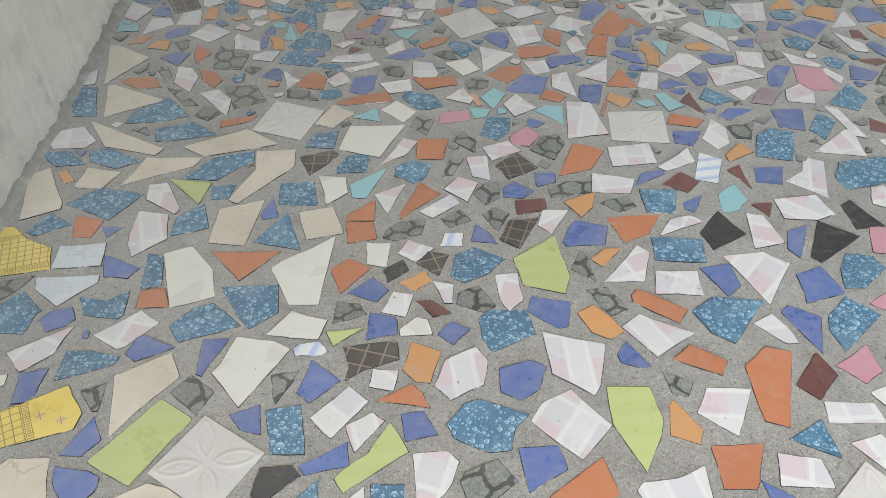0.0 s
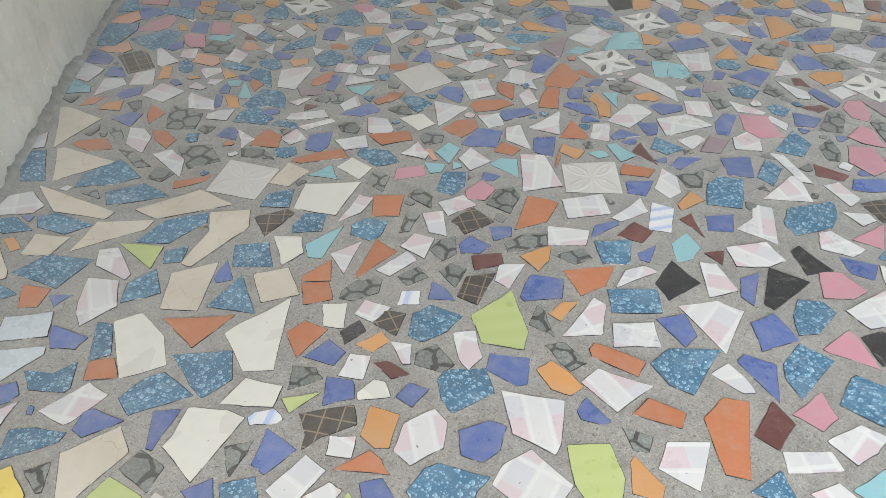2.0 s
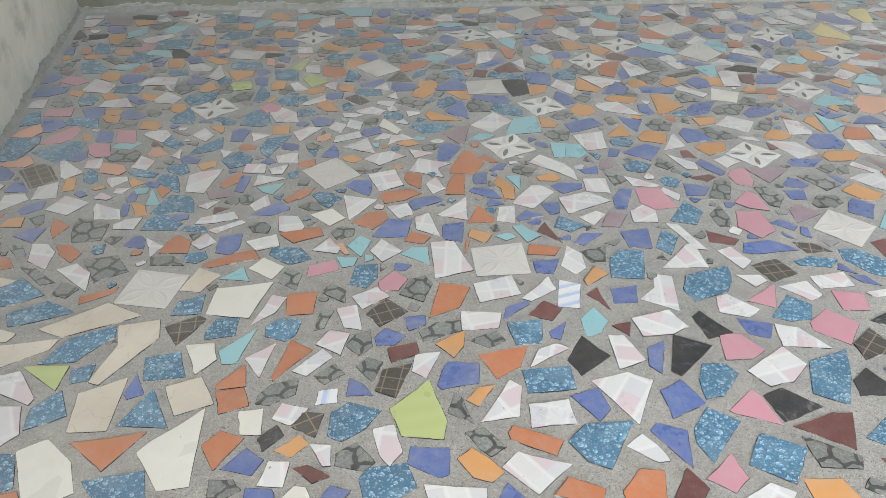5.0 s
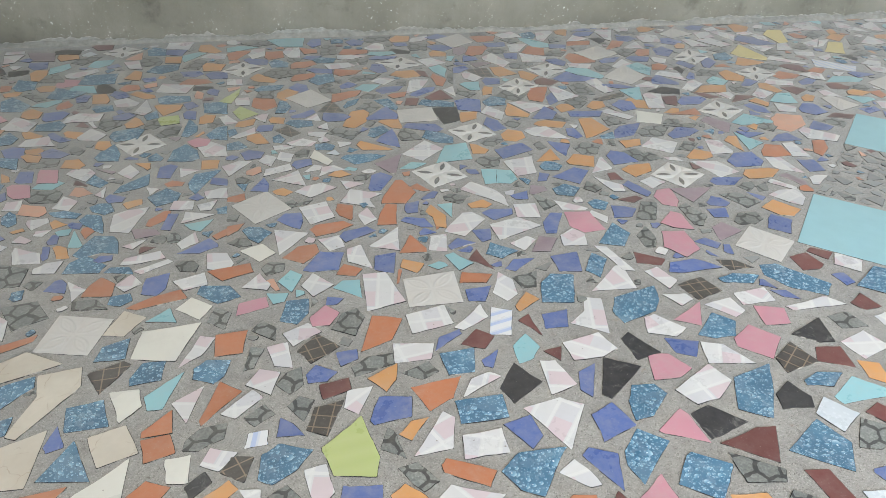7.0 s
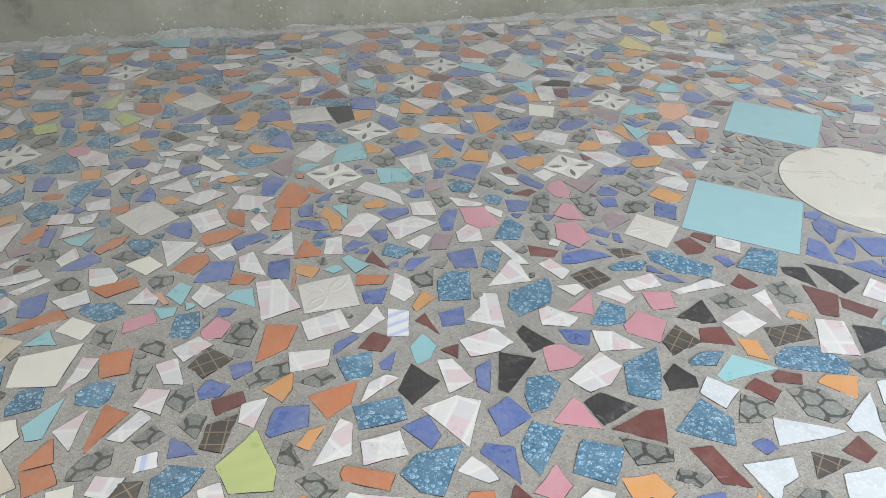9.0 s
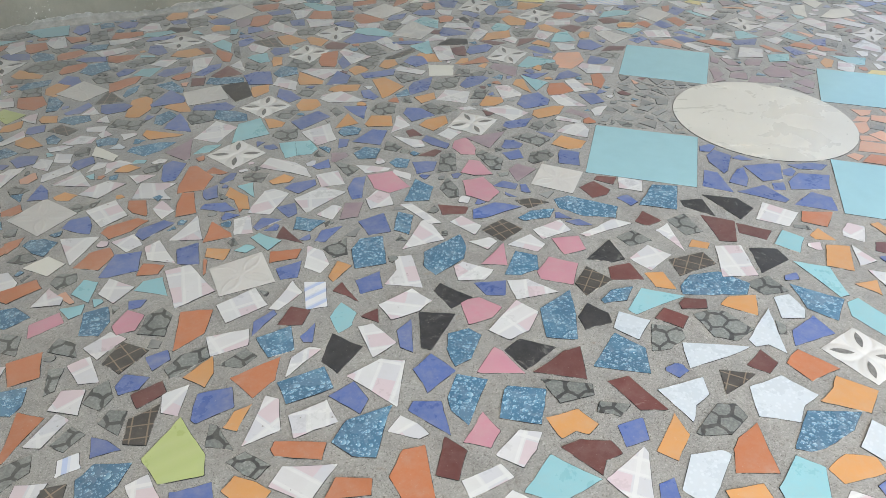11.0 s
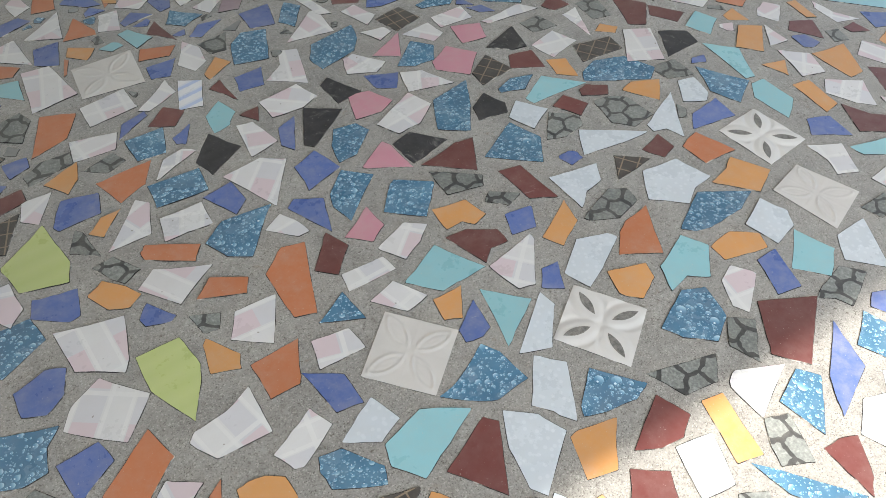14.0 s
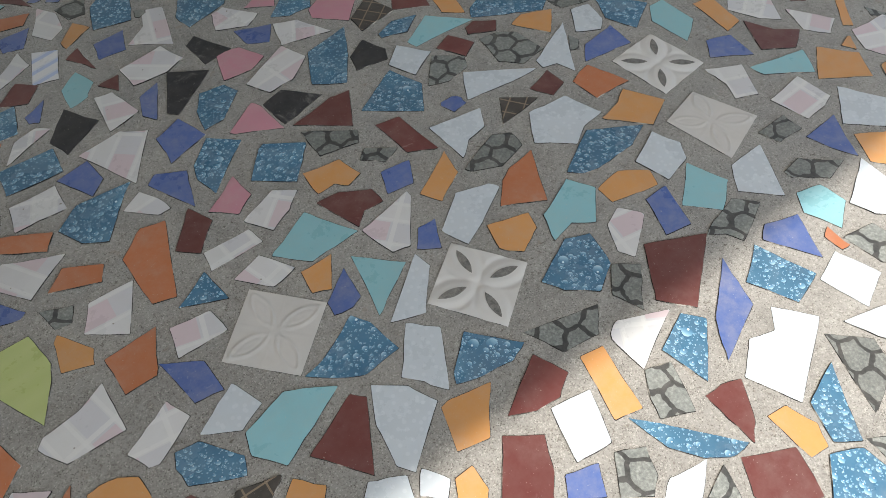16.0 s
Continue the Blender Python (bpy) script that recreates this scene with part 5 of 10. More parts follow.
shard("Y", 36.2, 138.1, -1.5, -3.8, 5.1, 2.3, 0.3, 2.5, -4, -0.9)
shard("W", 42.4, 134.6, 1.1, -5.6, 5, 3.8, 2.7, 6.7, -8.8, -5)
shard("W", 44.8, 164.4, -6.3, -2.8, 3.9, -4.2, 6.8, 1.7, -4.4, 5.2)
shard("H", 44.8, 156.4, -1.3, -3, 4.3, -1.3, 2.7, 3.4, -5.5, 1)
shard("O", 46.3, 147.5, -4.4, -5.5, 3, -2.9, 7.8, 4.2, -6.5, 4.2)
shard("W", 51.1, 128.1, -6.5, -3.1, 4.8, -4.5, 5.9, 3.4, -4.4, 4.2)
shard("D", 54.7, 138.8, -7, -3.2, 5.5, -4.9, 7.1, 3.3, -5.7, 4.8)
shard("D", 55.5, 156.8, -4.6, -4, 2.5, -5.2, 6, 4.3, -4.1, 5)
shard("B", 56.2, 167.1, 4.2, 0.5, 4.3, 2.7, -2.9, 1, -5.7, -4.3)
shard("W", 58.4, 148.1, 5.9, 0, 3.4, 2.6, -2.4, 1.7, -6.9, -4.2)
shard("B", 62.5, 128.6, -1.2, -5.8, 3.1, -2.7, 3, 4.7, -4.9, 3.8)
shard("B", 63.3, 154.8, -2.1, -1.7, -0.1, -3.1, 4.3, 3.7, -2, 1)
shard("M", 64.1, 163.8, 0, -4.3, 4.9, 0.1, 0.9, 4.7, -5.8, -0.4)
shard("W", 65.4, 172.7, -4.1, -3.9, 5.4, -0.3, 5.2, 6.2, -6.4, -2)
shard("K", 67.1, 144.3, -3.9, -6.4, 6.7, -1.3, 2.4, 8, -5.3, -0.2)
shard("W", 72.6, 131.1, -2.6, -11.4, 7.9, 1.2, 2.8, 5.5, -8, 4.8)
shard("b", 73.2, 169.2, -5.5, -4.5, 0.4, -6.6, 5.4, 3.9, -0.1, 7.4)
shard("C", 75, 155.9, -4.3, -4.8, 0.6, -4, 4.3, -0.1, 2.7, 6.4, -3.1, 2.6)
shard("W", 78.2, 144.2, -4.5, -6.5, 3.9, -5.1, 2.5, 5.3, -1.8, 6.5)
shard("M", 80.8, 166, 1.3, -6.4, 1.6, 4.3, -2.8, 2.1)
shard("M", 82.1, 152.1, 0, -3.6, 3, 2, -3, 1.7)
shard("B", 83.9, 125.1, -5.3, -5.7, 5.4, -3.4, 3.5, 5.7, -3.8, 3.5)
shard("B", 85.1, 139.8, -3.4, -2.7, -1.5, -6.2, 5.4, 5.3, -0.6, 3.6)
shard("B", 88.9, 165.2, -4.8, -2.9, 2.2, -4.1, 5.6, 3.5, -3, 3.6)
shard("K", 92.6, 138, -6.3, -4.2, -4.5, -6.3, 9.5, 2, 1.4, 8.5)
shard("W", 92.7, 150.9, -7.2, -3.1, 1.6, -4.4, 7.2, -2.6, 5.4, 5.4, -6.9, 4.5)
shard("D", 96.1, 128.8, -4.4, 1, -6.3, -5.7, -1.1, -5.8, 6.9, 0.1, 5.6, 4.4, -0.5, 5.9)
shard("W", 100.2, 165.3, 0.8, -10.6, 6.8, 5, 1.7, 7.2, -1.2, 1.3, -8.1, -2.9)
shard("K", 105.5, 147.9, -3, -5.4, 5.1, -4.7, 0.9, 6, -2.9, 4)
shard("P", 109.1, 137.6, -6.7, -3.4, 0.6, -4.8, 5.9, -2.7, 3.2, 4.6, -2.8, 6.2)
shard("W", 114.3, 127.6, -6.2, -4.6, 0.6, -4.7, 8.3, 0.1, 6.1, 7.6, -8.8, 1.8)
shard("D", 115.9, 164.3, -8.5, -6.8, 3.8, -4.6, 8.1, 0.2, 10.4, 6.7, -4.9, 5.2, -9, -0.8)
shard("W", 126.8, 137.8, -6.4, -2.6, 6.5, -6.8, 2.8, 3.1, -3, 6.1)
shard("P", 128.7, 154.5, 0, -5.1, 6.6, 5.1, -6.6, -0.1)
shard("W", 130.5, 162.7, -1.9, -3.5, 3.6, -1.6, 3, 1.8, -4.6, 3.5)
shard("D", 133.1, 147, -3.9, -3.6, 2.5, -4.4, 6.9, 1.5, 2.5, 7.2, -8.1, -0.6)
shard("P", 139.3, 139.2, -6.5, -0.6, -0.1, -8.1, 8.6, -1, 3.2, 6.9, -5.1, 3)
shard("G", 139.6, 165.6, -4.2, -5.3, 6, -3.5, 4, 5, -5.9, 3.7)
shard("W", 142.2, 154.6, -1.1, -4.9, 4, -3, 3.7, 4.2, -6.7, 3.6)
shard("G", 144.6, 129.7, -5.7, -4.3, 6.3, -3.4, 4.3, 6.2, -4.7, 1.7)
shard("P", 152.6, 147.1, -5.5, -3.2, 2.5, -4.9, 5.8, 2, -2.8, 6)
shard("W", 153.3, 156.7, -6.3, -2.6, 5.3, -3.9, 6.4, 3.1, -5.4, 3.5)
shard("D", 154.4, 166.2, -5.7, -0.6, 3.2, -3.9, 8.2, -0.5, 0.5, 3, -6.2, 2)
shard("M", 156.3, 127.3, -5.9, -0.6, 2.7, -6.2, 5.3, 2.4, -2, 4.5)
shard("G", 158.5, 173.3, -3.3, -2.6, 5.5, -3.6, 2, 2.1, -4.2, 4.2)
shard("K", 158.8, 136.3, -1.9, -3.5, 2.8, -4.6, 6.4, 5.9, -7.3, 2.1)
shard("B", 163.5, 154.8, -1.4, -1.4, 3.1, -3.8, 1.7, 1.8, -3.4, 3.3)
shard("W", 168.1, 147.9, -8, -0.6, 10.4, -3.3, 7, 2.1, -9.2, 1.7)
shard("W", 169.1, 128.2, -5, -5.2, 6.9, -3.1, 4.4, 5.2, -6.1, 3.2)
shard("D", 171.5, 161.1, -7.4, 4.2, -3.7, -4.3, 4.8, -11.2, 10.6, -6.6, 0.8, 8.6, -5.1, 9.5)
shard("H", 172.2, 138.4, -4.1, -2.7, 4.5, -4.3, 3.6, 3.4, -4.1, 3.6)
shard("M", 183.5, 166.7, -5.1, -3.4, 1, -4.4, 4.6, -2.3, 3.6, 5.2, -4, 4.7)
shard("W", 183.8, 133.3, -2.9, -9.4, 4.9, 5.1, -1.9, 4.4)
shard("M", 184.3, 143.4, -2.5, -3, 3.9, -3.2, 2.8, 4.7, -4.3, 1.7)
shard("B", 188.1, 155.6, -2.1, -3.3, 2.1, -2.8, 2.4, 2.8, -2.5, 3.4)
shard("M", 191.4, 170.3, -3.7, 2.2, -0.1, -4.3, 4.6, -1.3, -0.8, 3.6)
shard("H", 192.7, 134.2, -4.5, -4.3, 2, -6, 5.5, 4.9, -2.9, 5.6)
shard("W", 196.5, 162.6, -5.6, 0.6, 0, -6, 5.7, -0.7, -0.2, 6.2)
shard("D", 200, 151.1, -2.4, -9.2, 10.4, 1.5, 3.2, 7.3, -11.1, 0.3)
shard("M", 201.3, 125.5, -6.4, -3.7, -2, -7.3, 7.6, 1.1, 0.7, 10)
shard("K", 205.5, 140.3, -3.9, 1.7, 0.4, -8.5, 5.4, 1.6, -2.1, 5.2)
shard("K", 216.8, 133.2, -5.3, -7.3, 4.2, -5.4, 4.9, 2, -3.8, 10.6)
shard("D", -102.7, 185.5, -3.3, -0.5, -0.2, -3.5, 7.2, -3, 1.7, 3.4, -5.5, 3.4)
shard("D", -102.7, 213, -1.7, -7.7, 5.2, -8.2, 1.8, 7.9, -5.3, 7.8)
shard("W", -101.9, 194.1, -4.1, -4.1, 4.7, -4.2, 7.1, -1.2, 2.3, 6.1, -4, 4.6, -5.8, -0.9)
shard("Y", -99.4, 177.6, 0.4, -3.2, 2.9, -2.2, -0.5, 3.2, -2.9, 2.2)
shard("T", -92.3, 215, 13.1, -2.8, -3.9, 7, -5.8, 6.5, -3.4, -10.7)
shard("T", -91.2, 176.1, 2.3, -4.5, 6.1, 2.5, -3.4, 5.1, -5.1, -3)
shard("D", -89.8, 184.9, -4.9, -1.2, 2.7, -5, 9.5, -1.8, -1.5, 4.6, -6, 3.6)
shard("O", -88.6, 222.4, -0.2, -3.5, 7, -3.1, 3.9, 3.2, -4.4, 2.9, -6.4, 0.6)
shard("T", -86.2, 191.6, -6, -1.5, 8.4, -6.4, 10.4, -3.5, -12.6, 11.3)
shard("H", -83.3, 197, 2.4, -2.6, 0.8, 2, -3.2, 0.7)
shard("D", -80.8, 205.1, 3.1, -4.1, 9.6, -1.6, 2.4, 8.4, -7, 1.8, -8.2, -4.4)
shard("W", -75, 224.8, 2.2, -8.6, 3.9, 0.3, 1.2, 5.2, -3.5, 6.3, -3.6, -3)
shard("H", -74.7, 213.8, 1.4, -5.2, 5.6, -4.9, -1.6, 4.6, -5.5, 5.3)
shard("T", -74, 180.2, 7.4, -0.5, 9.3, 3.3, -5.9, 4.4, -10.6, -7.3)
shard("D", -73.1, 195, -1.8, -3.5, 11, -1.3, 3.2, 5.6, -6.9, 2.5, -5.6, -3.5)
shard("O", -67.5, 223.8, -2.1, -1.5, 1.5, -6.1, 4.1, -1.4, 0.4, 4, -4.1, 4.8)
shard("H", -66.2, 204.2, 0.7, -3.6, 4, 0.1, -1.2, 4.7, -3.5, -1)
shard("W", -63.6, 211.6, 3.2, -9.3, 3.8, -0.1, -0.7, 5.8, -6.2, 3.8)
shard("D", -58.4, 179.4, -1.6, -6.2, 7.7, 1.6, 7.7, 5.9, -3.5, 3.7, -10.4, -4.9)
shard("T", -58.3, 189.1, -6.1, -5.3, 13.9, -1.1, 4.6, 6.8, -12.5, -0.5)
shard("O", -56.9, 200.2, 4.4, -0.2, 5.4, 2.7, -4.9, 0.5, -5, -3.2)
shard("H", -56, 213.5, -2.7, -7.1, 6.8, -3.9, 3.1, 5.7, -7, 5.4)
shard("T", -48.3, 175.7, -1.8, 1.6, -7.9, -10.6, -5.3, -12.3, 8.6, 2.1, 8.7, 9.6, -2, 9.6)
shard("W", -42.8, 221, -0.9, -5.6, 3.3, -0.3, -2.5, 5.9)
shard("S", -42.4, 199.6, 3.8, -10.1, 10.4, 4, -4.1, 10.3, -10.1, -4.3)
shard("H", -39.4, 212.6, -4.1, -1.5, 5.7, -3.7, 2.6, 2.1, -4.3, 3.1)
shard("O", -36.1, 220.2, -5.3, -3.2, 3.3, -5.4, 4.5, 1, 0.5, 5.7, -3.1, 2.1)
shard("G", -32.8, 180.4, -2.8, -7.5, 5.3, 2, 3.3, 4, -5.7, 1.5)
shard("D", -32.3, 189.2, 3.2, -4.1, 4.6, 4.4, -2.8, 2.7, -5, -3)
shard("D", -30.4, 212.2, -0.1, -3.1, 3.5, -1.2, 2.9, 2.9, -2.7, 2.8, -3.6, -1.3)
shard("T", -29.3, 200.1, -0.1, -5.4, 6.2, 1.7, 0, 6.9, -5.9, -3.2)
shard("W", -28, 220, -1.2, -4, 4.1, -1.1, 1, 5.1, -3.9, 0.1)
shard("D", -24.2, 177.7, -4.2, -3.7, 3.7, -3.8, 5.4, 3.6, -0.8, 4.5, -4.2, -0.8)
shard("B", -20.3, 216.7, -0.2, -5.4, 3, -2.1, 4.6, 6, -2.7, 4.8, -4.5, -3.2)
shard("O", -20.3, 208.9, -5.6, -2.9, 8.7, -1.5, 7.2, 3.6, -1.3, 2.2, -8.8, -1.2)
shard("w", -19.4, 188.8, 2.8, -8.7, 10.9, 6, -5.3, 6.8, -8.6, -4.3)
shard("C", -18.6, 200.2, 3.3, -3.5, 2, 4.1, -5.4, -0.6)
shard("W", -10.2, 183.4, 0.6, -2.8, 4.7, 3.5, 0.7, 5.7, -6.2, -6.3)
shard("w", -10.1, 202.2, 0.9, -6.2, 5.3, -0.7, -0.5, 5.7, -5.6, 1)
shard("W", -9.7, 215.2, -2.9, -3.8, 4.4, -2.8, 4.1, 4.3, -5.8, 2.2)
shard("H", -3.8, 195.4, 0.7, -5.9, 3.7, 1.3, -0.5, 5.6, -3.7, -1.1)
shard("D", -3.1, 207.4, -0.5, -5.5, 6.6, -4, 4, 2.8, -4.3, 5.3, -5.9, 1.3)
shard("O", -2.1, 183, -4.8, -4.3, 2.7, -5.1, 5.5, 4.3, -3.5, 5)
shard("O", 2.8, 217, -3.9, -4, 6, -1.9, 5.7, 3.3, -7.9, 2.7)
shard("H", 2.9, 175, -3.2, -4.2, -0.3, -3.9, 3.6, 3.2, 0.1, 5)
shard("P", 6, 198.2, 4.6, -2, 4.7, 3.3, -3.8, 2.3, -5.3, -3.4)
shard("H", 8.2, 185.8, 1.7, -5.5, 3, -0.3, -0.3, 4.8, -4.3, 1)
shard("W", 9.7, 208.2, 1.6, -4, 3.2, -1.3, 0.9, 5.9, -5.7, -0.4)
shard("C", 13.7, 199.5, -2, -2.6, 1.6, -2.3, 3.6, 1.6, -3.1, 3.5)
shard("H", 14.8, 215.5, -2.5, -3.6, 3, -2.5, 4.1, 1.6, -0.7, 4, -3.8, 0.7)
shard("W", 17.2, 181.4, -3.3, -5, 5.7, -1, 2.8, 4.3, -5.2, 1.6)
shard("D", 17.6, 191.7, -0.9, -6.1, 3.4, -2, 4.8, 5, -1.8, 6, -5.4, -3.1)
shard("C", 18.9, 207.7, -0.8, -6.6, 4.1, 1.5, 1, 5.2, -4.1, 0)
shard("P", 24.6, 186.5, -3.9, -3.3, 0.9, -4.2, 5.1, 0.9, 1.8, 5.6, -4, 1)
shard("W", 25.6, 202.8, -1.8, -5.9, 5.6, -1.6, 0.5, 6.5, -4.4, 0.9)
shard("B", 29, 193.2, 0.7, -2, 3.4, 0.5, -1.3, 2.8, -2.6, -1.3)
shard("H", 31.6, 182.9, -0.2, -7.2, 4.6, 0.3, 3.2, 5, -1.5, 4, -6.3, -2.1)
shard("C", 35.3, 199, 2.4, -7.1, 4.1, 2.5, -1.4, 3.7, -5.1, 0.8)
shard("O", 37.4, 206.9, 1.2, -3.5, 4.3, -0.2, -0.8, 4.3, -4.6, -0.7)
shard("O", 39, 175.6, -8, -6.8, 1.7, -4.6, 7.3, 3.7, -0.8, 7.7)
shard("W", 41.6, 214.4, -3.7, -2.4, 3.1, -8.5, 3, 6.1, -2.2, 4.9)
shard("W", 43.9, 194.8, -6.7, -9.5, 5.8, -8.2, 4.2, 8.2, -3.2, 9.3)
shard("W", 53.6, 176.7, -6.8, -4.9, 6.4, -4.1, 6.6, 5.1, -6.2, 3.8)
shard("Y", 56.8, 203.8, 0.5, -4.5, 4.6, -0.1, -1.5, 4.5, -3.7, 0.3)
shard("S", 59.2, 189.8, -9.5, -6.2, 6.8, -8.7, 9.6, 7.3, -7.1, 7.8)
shard("B", 71.5, 183.4, -3.9, -2.4, 0.9, -4.1, 5.9, 3, -2.8, 3.5)
shard("C", 72.1, 202.3, -1.5, -5.7, 4.5, -3.2, 0.3, 4.8, -3.2, 4)
shard("O", 73.9, 191.5, 2.5, -3.5, 6.2, 0.3, -2.9, 4.3, -5.7, -1)
shard("M", 79.3, 200.8, 2.4, -7, 1.2, 5.9, -3.6, 1)
shard("W", 81.2, 184, -2.3, -6.5, 2.3, -4.1, 3.9, 3.2, 1.1, 8.6, -5.1, -1.2)
shard("Y", 83.8, 175.5, -3.7, -4, 5, 0, 2.5, 4.7, -3.8, -0.9)
shard("D", 87.2, 203.1, -0.7, -4.3, 6.5, -1.6, -0.7, 6.1, -5, -0.2)
shard("H", 89.1, 185.4, -3.1, -3.3, 1.4, -4.1, 5.6, 4.3, -4, 3.3)
shard("B", 89.8, 194.5, -2.2, -3.5, 7.1, 1.5, 0, 3.1, -4.9, -1.2)
shard("D", 96.4, 179.6, -7.8, -5.9, 1.7, -8.9, 8.4, 4.3, 1.4, 7, -3.7, 3.5)
shard("B", 105.9, 190.5, -4.8, -3.9, 2.5, -5.9, 6.2, 4.9, -3.8, 5)
shard("D", 114.5, 186.6, -2.2, -6.8, 5.2, 2, 1.9, 6.6, -5.1, -1.9)
shard("W", 117.3, 178.6, 3.2, -7.4, 5.6, 6, 2.5, 5.7, -11.4, -4.3)
shard("B", 142.9, 176.6, -7.8, -0.8, -3.3, -2.7, 10.9, -3.8, 4.9, 3.4, -4.6, 3.8)
shard("P", 148.6, 189.7, -6.7, -0.7, -2.7, -8.4, 4.7, -5.6, 6.3, 6.2, -1.8, 8.3)
shard("B", 158.8, 186.8, 0.4, -4.1, 3.8, -1.6, 0.5, 3.5, -4.8, 2.3)
shard("S", 177.1, 180.5, -10.8, 2.1, -2.6, -11.1, 11.1, -2, 2.3, 11.1)
shard("A", 217.8, 175.9, -29, 2.1, -2.2, -28, 29.4, -2.2, 1.8, 28.1)
shard("F", 423.4, 201.8, -9.7, -7.8, 6.8, -5.1, 11.9, 6.1, -9.1, 6.6)
shard("W", -103.9, 225.8, 2, -3.6, 1.2, 5, -1.5, 3.1, -1.7, -4.3)
shard("H", -99.9, 250.4, 0.3, -2.6, 2.7, 2.1, -3.1, 0.6)
shard("C", -98.8, 257.8, 3.8, -3.4, 3.4, 0.7, -3.4, 6.4, -3.7, -3.6)
shard("W", -98.4, 268.1, 1.2, -6.7, 5.4, 2, -2.7, 8.3, -3.7, -3.5)
shard("T", -97.5, 237.5, 9.5, -0.4, -2.6, 8.2, -4.9, 7.9, -1.8, -15.8)
shard("O", -93.5, 248.7, 1.1, -2.3, 3.9, 2.5, -1.2, 2.7, -3.6, -2.8)
shard("H", -89.3, 230.1, -0.3, -2.9, 1.6, 0.2, 1.6, 4, -2.7, -1.2)
shard("W", -88.7, 259.4, 5, -0.7, 3.2, 3.9, -3.4, 4.2, -4.8, -7.5)
shard("Y", -86.3, 245, 2.9, -3.7, 3.2, 2.6, -1.7, 2.7, -4.3, -1.7)
shard("H", -82.1, 228, 0.6, -4.8, 2.7, -2.7, 0.4, 3.7, -3.8, 3.8)
shard("B", -82, 253.1, -2.4, -4.2, 3.5, -1.6, 4, 3.8, -0.6, 3.2, -4.5, -1)
shard("B", -79.8, 236.8, 1.2, -5.6, 4.2, 2.1, -0.2, 3.6, -5.2, -0.2)
shard("W", -79, 263, 4, -5.4, 3.3, 6.1, -3.1, 4, -4.3, -4.7)
shard("H", -78.8, 244.5, 0.1, -4.3, 1.9, -1.6, 1.6, 3.8, -3.5, 2.2)
shard("O", -72.4, 238.3, -0.7, -5.8, 3.8, 0.1, -1.1, 6.1, -2.1, -0.3)
shard("W", -71.2, 251.7, 0.6, -6.3, 7.2, 0.5, -1.3, 7, -6.7, -1.1)
shard("H", -63.4, 234.9, -3.9, -5.8, 4.9, -6.7, 6.6, 2.4, -3.3, 8.3, -4.4, 1.9)
shard("B", -4.1, 267.8, -0.1, -2.6, 2.7, -1.1, 0.4, 3.5, -3.2, 0.2)
shard("S", 16.9, 254.2, -3.7, -10.9, 10.2, -3.9, 3.5, 11.1, -10.1, 3.9)
shard("F", 86.4, 259.9, -5.5, -9.7, 9.8, -5.2, 5.7, 9.8, -9.9, 5.1)
shard("F", 177.2, 232.7, -3.3, -10.5, 11.1, -3, 2.8, 10.4, -10.4, 2.9)
shard("H", 208.5, 272.5, 2, -3.5, 8, 0.9, -9.9, 2.7)
shard("B", 231.7, 256.3, -3.5, -3.4, 7.7, -0.9, -4.3, 4.4)
shard("S", 299.7, 274.8, -6.9, -8.8, 7.7, -6.1, 3.3, 7.7, -4.2, 7)
shard("F", 376.3, 249.2, -8.7, -8.3, 8.9, -7.7, 6.5, 8.8, -6.7, 7.1)
shard("B", -55.9, 321.8, 4.2, -1.2, 0.4, 2.7, -4.7, -1.4)
shard("F", -22.2, 318.1, -3.5, -9.9, 10, -2.8, 3.6, 10.1, -10, 2.4)
shard("S", 95.4, 316, -9.8, -6.2, 7.4, -8.2, 9.5, 6.9, -7.1, 7.6)
shard("F", 112.9, 292.1, -5.7, -9.3, 9.4, -5, 5.9, 9.1, -9.8, 5)
shard("O", 218.9, 284.4, 4.6, -4.4, 6.4, 3.5, -11.1, 0.8)
shard("F", 236.4, 282.8, -4.2, -10.5, 10.9, -2.8, 4.7, 11, -11.5, 2.3)
shard("F", 286.1, 319.3, -6.6, -9.6, 10.1, -4.3, 6.9, 9.4, -10.4, 4.7)
shard("S", 345.4, 286.9, -8.4, -10.3, 9.6, -5.1, 8.3, 10.3, -9.4, 5.1)
shard("S", 52.7, 347.2, -2.7, -10.4, 10.1, -4.5, 3, 11.3, -10.5, 3.6)
shard("H", 146.6, 326.1, -0.1, -8.2, 7.8, -1.3, 0.7, 8.8, -8.4, 0.7)
shard("F", 154.6, 335.6, -4.7, -11, 10.6, -2.2, 4.2, 11.1, -10.1, 2.1)
shard("F", 179.2, 353.1, -5.8, -10.2, 10.6, -3.4, 5.7, 9.6, -10.4, 3.9)
shard("S", 215.8, 334.6, -3.9, -11.9, 9.9, -3.8, 7.2, 14.6, -13.2, 0.9)
shard("S", 218.2, 369.6, -7.2, -10.3, 12.9, -4, 6.6, 10.9, -12.1, 3.5)
shard("F", 267.4, 350.2, -4.6, -10.4, 10.4, -2.5, 6.7, 12.6, -12.5, 0.5)
shard("F", 28.4, 393.6, -1.4, -10.3, 11.1, 0.1, 1.3, 10.6, -11, -0.3)
shard("F", 107.2, 381.8, -4, -8.7, 11.5, -5, 4.4, 8.7, -12.1, 4.9)
shard("S", 148.6, 409, -5.4, -11.2, 9.6, -4.8, 6.7, 11.7, -10.9, 4.3)
